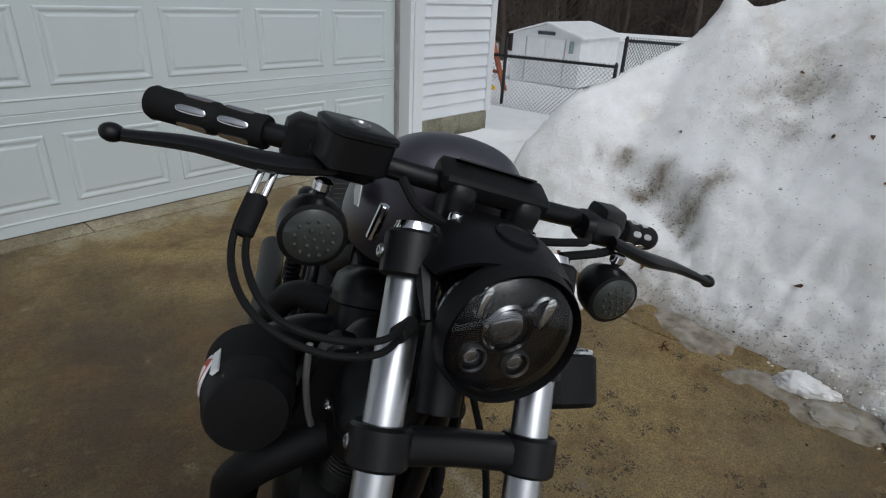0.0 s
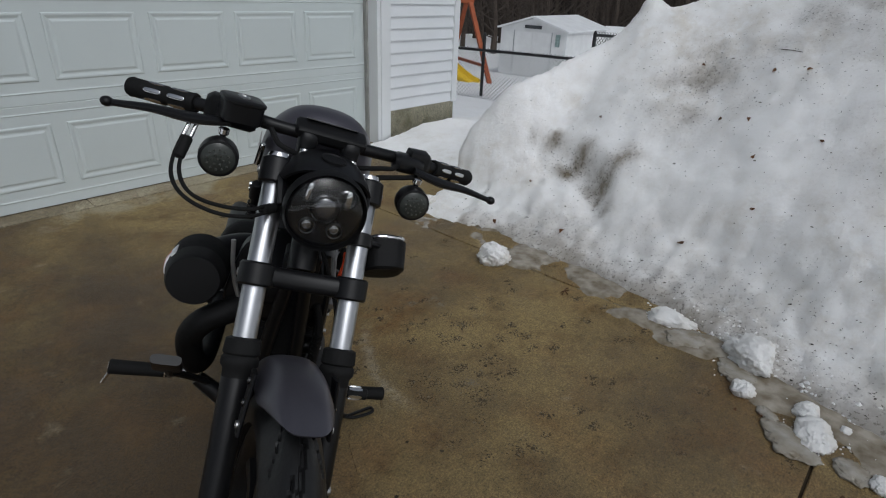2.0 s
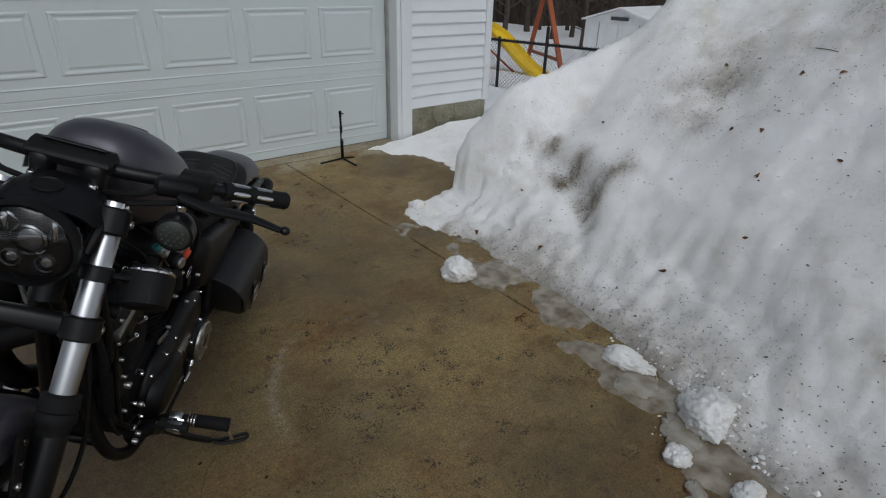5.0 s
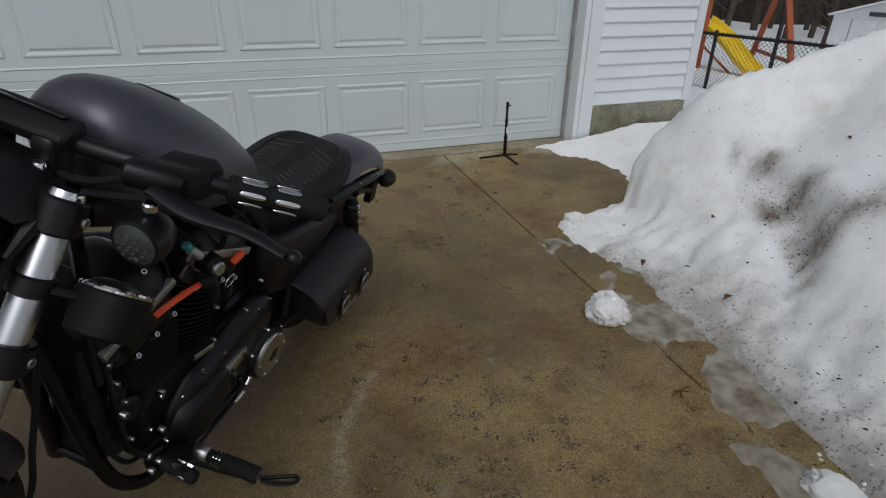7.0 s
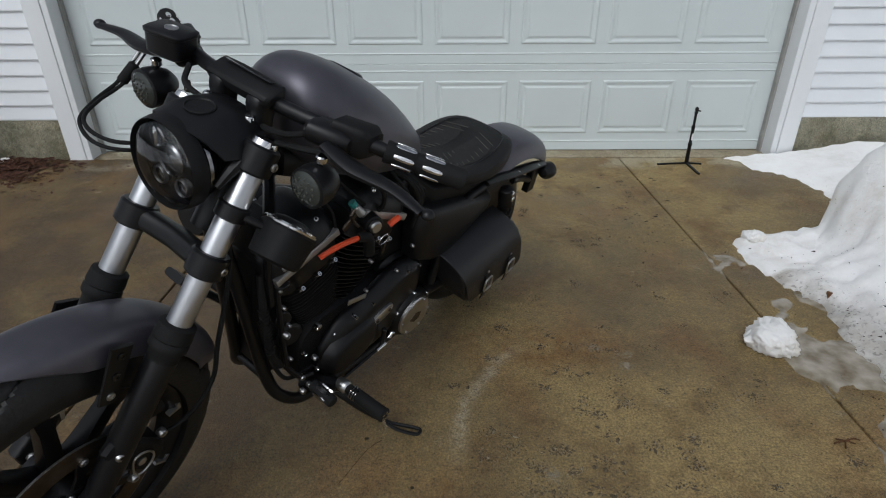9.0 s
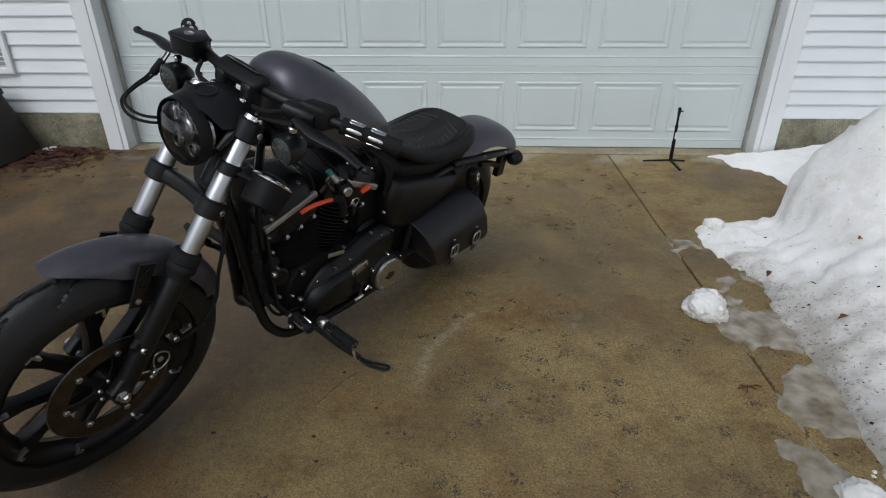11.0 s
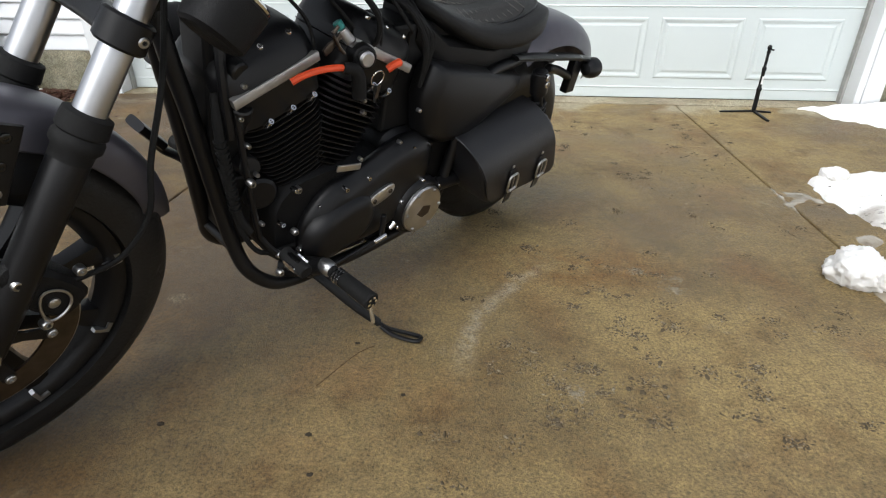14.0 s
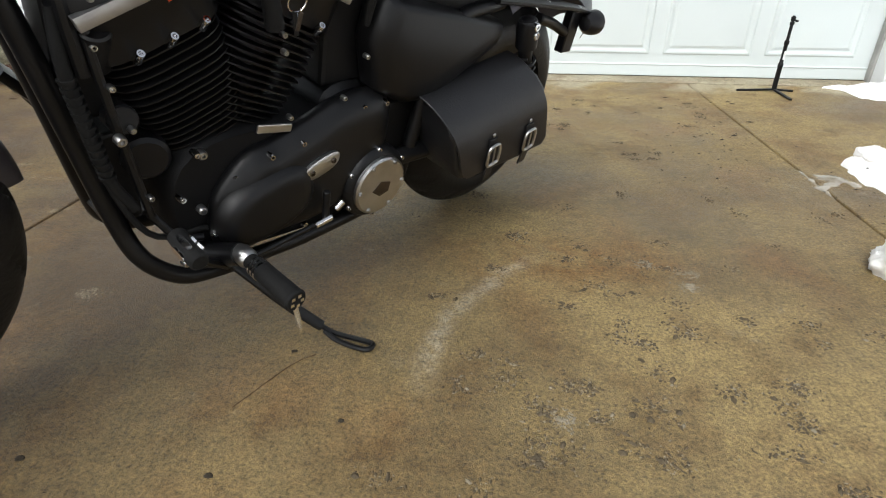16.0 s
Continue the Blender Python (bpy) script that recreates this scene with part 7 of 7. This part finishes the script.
CHIP = mat("bare_aggregate", (0.28, 0.24, 0.17), 0.85, vary=0.4, scale=90)
crumbs("surface_pits", spots, PIT, "dark crumbling pits scattered over the concrete", "grit", lambda x, y: 0.0005, 0.55, (0.0016, 0.0046))
crumbs("stone_chips", [(x + rng.gauss(0, 0.004), y + rng.gauss(0, 0.004)) for x, y in spots[::2]], CHIP, "pale bare stone chips in the worn concrete", "grit", lambda x, y: 0.0006, 0.35, (0.0012, 0.0034))
PALE = [(rng.gauss(cx, 0.016), rng.gauss(cy, 0.011)) for cx, cy in ((-0.71, -2.62), (0.68, -2.44), (0.70, -2.38), (0.60, -2.34), (0.36, -2.90)) for _ in range(60)]
crumbs("pale_mortar_spots", PALE, CHIP, "pale mortar spots stuck to the concrete", "grit", lambda x, y: 0.0002, 0.1, (0.003, 0.007))
spots = [(rng.uniform(-2.5, 1.3), rng.uniform(-4.4, -0.3)) for _ in range(420)]
crumbs("loose_grit", spots, DIRT, "fine dark grit on the concrete", "grit", lambda x, y: 0.0003, 0.4, (0.001, 0.003))
litter = [(rng.uniform(0.75, 1.5), rng.uniform(-1.9, -0.5)) for _ in range(70)] + [(rng.gauss(1.1, 0.12), rng.gauss(-1.25, 0.25)) for _ in range(50)]
crumbs("bark_litter", litter, DIRT, "dark bits of bark and twig strewn on the concrete", "litter", lambda x, y: 0.0004, 0.3, (0.003, 0.008))
for (x, y), r in (((-0.158, -3.164), 0.010), ((-0.19, -3.07), 0.011), ((-0.02, -2.94), 0.009), ((-0.16, -2.77), 0.010), ((0.41, -2.33), 0.010), ((-0.5, -3.07), 0.012), ((0.399, -2.349), 0.008)):
    crumbs_ob = lump("dirt_clod", x, y, r * 0.6, r * 0.5, 0.0018, x * 9, "small dark clod of dirt on the concrete")
    crumbs_ob["category"], crumbs_ob["group"] = "dirt clod", "dirt clods on the drive"
    crumbs_ob.data.materials[0] = DIRT

# crumbled snow along the foot of the bank
heap = []
for cx, cy, sx, sy, n in ((1.22, -3.72, 0.10, 0.12, 110), (1.02, -3.98, 0.09, 0.08, 80), (1.38, -3.42, 0.06, 0.13, 70), (0.86, -4.2, 0.07, 0.07, 30)):
    heap += [(rng.gauss(cx, sx), rng.gauss(cy, sy)) for _ in range(n)]
crumbs("snow_crumbs", heap, SNOW, "small crumbled bits of icy snow on wet concrete", "snow crumbs", lambda x, y: ground_z(x, y), 0.8, (0.003, 0.010))

# grit melted out of the snow: thick in the hollow, thin elsewhere
spots = []
for _ in range(900):
    spots.append((rng.uniform(1.5, 3.4), rng.uniform(-4.6, -1.7)))
for cx, cy, sx, sy, n in ((2.09, -2.22, 0.04, 0.09, 120), (1.99, -2.50, 0.05, 0.07, 110), (2.55, -2.75, 0.16, 0.22, 300), (1.5, -3.1, 0.12, 0.5, 420), (1.25, -3.8, 0.15, 0.3, 300), (2.9, -3.4, 0.3, 0.4, 260)):
    spots += [(rng.gauss(cx, sx), rng.gauss(cy, sy)) for _ in range(n)]
crumbs("snow_grit", spots, DIRT, "dark grit and bark flecks on the snow", "grit", lambda x, y: ground_z(x, y) + 0.001, 0.5, (0.0012, 0.0042))


def leaf(x, y, size, seed, label="curled brown dead leaf"):
    r = random.Random(seed)
    bm = nbm()
    n = 12
    top, low = [], []
    for k in range(n):
        t = 2 * math.pi * k / n
        rad = size * (0.55 + 0.45 * abs(math.cos(t * 1.5 + seed))) * (1.25 if k == 0 else 1)
        p = Vector((rad * math.cos(t), 0.65 * rad * math.sin(t), 0.25 * size * math.sin(t * 2 + seed) + 0.004))
        top.append(bm.verts.new(p + Vector((0, 0, 0.0012))))
        low.append(bm.verts.new(p))
    ring_faces(bm, [low, top])
    ob = part("dead_leaf", bm, LEAF, smooth=False)
    e = 0.04
    nx, ny = (ground_z(x + e, y) - ground_z(x - e, y)) / (2 * e), (ground_z(x, y + e) - ground_z(x, y - e)) / (2 * e)
    q = Vector((-nx, -ny, 1)).normalized().to_track_quat("Z", "Y").to_matrix().to_4x4()
    ob.matrix_world = Matrix.Translation((x, y, ground_z(x, y) + 0.001)) @ q @ Matrix.Rotation(r.uniform(0, 6.28), 4, "Z")
    return tagged(ob, label, "leaf", "dead leaves")


for k, (x, y, s) in enumerate(((2.344, -3.125, 0.016), (1.769, -3.101, 0.018), (1.917, -2.084, 0.013), (2.128, -3.241, 0.014), (1.666, -2.48, 0.020), (2.611, -3.287, 0.016), (1.604, -2.054, 0.018), (2.375, -2.975, 0.015), (2.62, -3.12, 0.015), (2.2, -3.5, 0.012), (1.9, -3.35, 0.012), (2.75, -2.7, 0.014), (2.3, -2.3, 0.012), (0.945, -3.743, 0.018), (0.718, -4.029, 0.014), (0.905, -3.666, 0.010))):
    leaf(x, y, s, k)
for x, y, k in ((1.09, -4.155, 31), (1.19, -4.295, 34)):
    fallen = leaf(x, y, 0.026, k, "flat orange dead leaf on melting ice")
    fallen.data.materials[0] = ORANGE_LEAF
bm = nbm()
for pts in ([(-0.06, 0.0, 0.004), (0.0, 0.01, 0.008), (0.05, -0.005, 0.004)], [(-0.02, -0.03, 0.004), (0.0, 0.005, 0.008), (0.035, 0.03, 0.005)], [(0.0, 0.01, 0.007), (-0.035, 0.03, 0.004)], [(0.01, 0.01, 0.006), (0.06, 0.03, 0.004), (0.09, 0.02, 0.003)]):
    tube(bm, pts, [0.0035, 0.003, 0.0015], 6, 3)
ob = part("twig", bm, LEAF)
ob.matrix_world = Matrix.Translation((1.205, -2.795, 0.0)) @ Matrix.Diagonal((0.55, 0.6, 1.2, 1))
tagged(ob, "small branched brown twig on the concrete", "twig")
for k, (x, y, a, ln) in enumerate(((2.5, -2.85, 10, 0.08), (2.75, -3.15, 60, 0.07))):
    bm = nbm()
    tube(bm, [(-ln, 0, 0.004), (0, 0.006 * (-1) ** k, 0.006), (ln, 0, 0.004)], 0.0018, 5, 3)
    ob = part("twig", bm, TWIG)
    ob.matrix_world = Matrix.Translation((x, y, ground_z(x, y) + 0.001)) @ Matrix.Rotation(radians(a), 4, "Z")
    tagged(ob, "thin straight brown twig", "twig")

# small light stand by the door
stand = thing("mini_tripod", Matrix.Translation((1.715, -0.305, 0.0)), "small black folding tripod stand on the drive", "tripod")
bm = nbm()
lathe(bm, (0, 0, 0.008), (0, 0, 1), [(0, 0.013), (0.12, 0.012), (0.125, 0.014), (0.14, 0.014), (0.145, 0.010), (0.235, 0.010), (0.24, 0.0125), (0.255, 0.0125), (0.26, 0.008), (0.335, 0.008)], 14)
part("column", bm, BLACK_PLASTIC, stand)
bm = nbm()
lathe(bm, (0, 0, 0.343), (0, 0, 1), [(0, 0.010), (0.012, 0.012), (0.018, 0.007), (0.026, 0.012), (0.038, 0.012), (0.046, 0.005)], 12)
part("ball_head", bm, BLACK_PLASTIC, stand)
bm = nbm()
rod(bm, (0.008, 0, 0.365), (0.026, -0.006, 0.362), 0.005)
part("knob", bm, BLACK_PLASTIC, stand)
bm = nbm()
box(bm, -0.004, 0.006, -0.0135, -0.0115, 0.17, 0.215)
part("label_strip", bm, WHITE_PAINT, stand, "worn pale label", smooth=False)
for p in ((-0.20, -0.01, 0.006), (0.10, -0.005, 0.006), (0.0, -0.215, 0.006)):
    bm = nbm()
    d = Vector(p).normalized()
    m = Matrix.Translation((0, 0, 0.012)) @ (Vector(p) - Vector((0, 0, 0.012))).to_track_quat("X", "Z").to_matrix().to_4x4()
    box(bm, 0, Vector(p).length, -0.008, 0.008, -0.006, 0.004, m)
    part("leg", bm, BLACK_PLASTIC, stand, smooth=False, bevel=0.002)

# dark waste bin by the west wall, with blown leaves
BIN = mat("dark_brown_plastic", (0.016, 0.011, 0.009), 0.6, vary=0.3, scale=6)
bin_ = thing("waste_bin", Matrix.Translation((-3.45, -0.50, 0.0)), "dark brown plastic bin beside the garage", "bin")
bm = nbm()
loft(bm, [oval((0, 0, z), (1, 0, 0), (0, 1, 0), r, r * 0.95, 22, 5) for z, r in ((0.0, 0.37), (0.02, 0.38), (0.45, 0.27), (0.455, 0.285), (0.49, 0.28), (0.50, 0.27))])
part("body", bm, BIN, bin_)
bm = nbm()
loft(bm, [oval((0, 0, z), (1, 0, 0), (0, 1, 0), r, r * 0.95, 22, 5) for z, r in ((0.501, 0.27), (0.525, 0.265), (0.54, 0.22))])
part("lid", bm, BIN, bin_)
REDLEAF = mat("wet_leaf_litter", (0.085, 0.028, 0.012), 0.7, vary=0.6, scale=30)
verts, faces = [], []
rng = random.Random(8)
for k in range(900):
    u = rng.random()
    x, y = rng.gauss(-2.88, 0.17), rng.gauss(-0.36, 0.17)
    if y > -0.16 or x < -3.5:
        continue
    a, s, z = rng.uniform(0, 6.28), rng.uniform(0.012, 0.034), 0.002 + 0.03 * rng.random() * math.exp(-((x + 2.9) ** 2 + (y + 0.3) ** 2) / 0.05)
    b = len(verts)
    for q, w in ((1, 0), (0.1, 0.45), (-1, 0.1), (-0.1, -0.5)):
        verts.append((x + s * (q * math.cos(a) - w * math.sin(a)), y + s * (q * math.sin(a) + w * math.cos(a)), z + rng.uniform(0, 0.012)))
    faces += [(b, b + 1, b + 2), (b, b + 2, b + 3)]
for k in range(500):
    x, y = rng.uniform(-3.3, -1.6), rng.uniform(-1.5, -0.25)
    if rng.random() > math.exp(-((x + 2.9) ** 2) / 0.35 - ((y + 0.5) ** 2) / 0.3):
        continue
    a, s = rng.uniform(0, 6.28), rng.uniform(0.008, 0.022)
    b = len(verts)
    for q, w in ((1, 0), (0.1, 0.45), (-1, 0.1), (-0.1, -0.5)):
        verts.append((x + s * (q * math.cos(a) - w * math.sin(a)), y + s * (q * math.sin(a) + w * math.cos(a)), 0.001 + rng.uniform(0, 0.006)))
    faces += [(b, b + 1, b + 2), (b, b + 2, b + 3)]
me = bpy.data.meshes.new("leaf_litter")
me.from_pydata(verts, [], faces)
me.materials.append(REDLEAF)
tagged(new("leaf_litter", me), "wet red-brown leaf litter along the footing", "leaves", kind="stuff")
lump("snow_lump", -3.02, -0.22, 0.075, 0.035, 0.022, 12, "thin scrap of white snow among leaves")
lump("snow_lump", -3.12, -0.72, 0.05, 0.035, 0.025, 13, "small scrap of white snow beside the bin")

# meter plate on the west wall
vent = thing("wall_vent", Matrix.Translation((-3.26, WALL_Y - 0.02, 0.72)), "white square vent hood on the siding", "vent")
bm = nbm()
rings = []
for h, e in ((0.0, 0.0), (-0.022, 0.0), (-0.026, 0.006), (-0.026, 0.045), (-0.012, 0.05)):
    rings.append([bm.verts.new((x * (0.115 - e), h, z * (0.15 - e))) for x, z in ((-1, -1), (1, -1), (1, 1), (-1, 1))])
ring_faces(bm, rings, True, (True, True))
part("vent_frame", bm, SIDING, vent, smooth=False, bevel=0.003)
for k in range(5):
    bm = nbm()
    box(bm, -0.062, 0.062, -0.022, -0.014, -0.085 + 0.034 * k, -0.062 + 0.034 * k)
    part("louvre", bm, TRIM_DARK, vent, smooth=False)

# hairline crack in the slab
bm = nbm()
path = smooth_path([(-0.115, -2.775, 0), (-0.148, -2.805, 0), (-0.180, -2.86, 0), (-0.200, -2.90, 0), (-0.217, -2.93, 0)], 6)
for i in range(len(path) - 1):
    a, c = path[i], path[i + 1]
    n = Vector((-(c - a).y, (c - a).x, 0)).normalized() * (0.0006 + 0.0002 * math.sin(i * 1.9))
    lo = [bm.verts.new(p + Vector((0, 0, -0.002))) for p in (a - n, a + n, c + n, c - n)]
    hi = [bm.verts.new(p + Vector((0, 0, 0.0012))) for p in (a - n, a + n, c + n, c - n)]
    ring_faces(bm, [lo, hi])
tagged(part("slab_crack", bm, mat("rusty_crack", (0.085, 0.048, 0.022), 0.9, vary=0.4, scale=30), smooth=False), "hairline crack in the concrete slab", "crack", kind="structure")
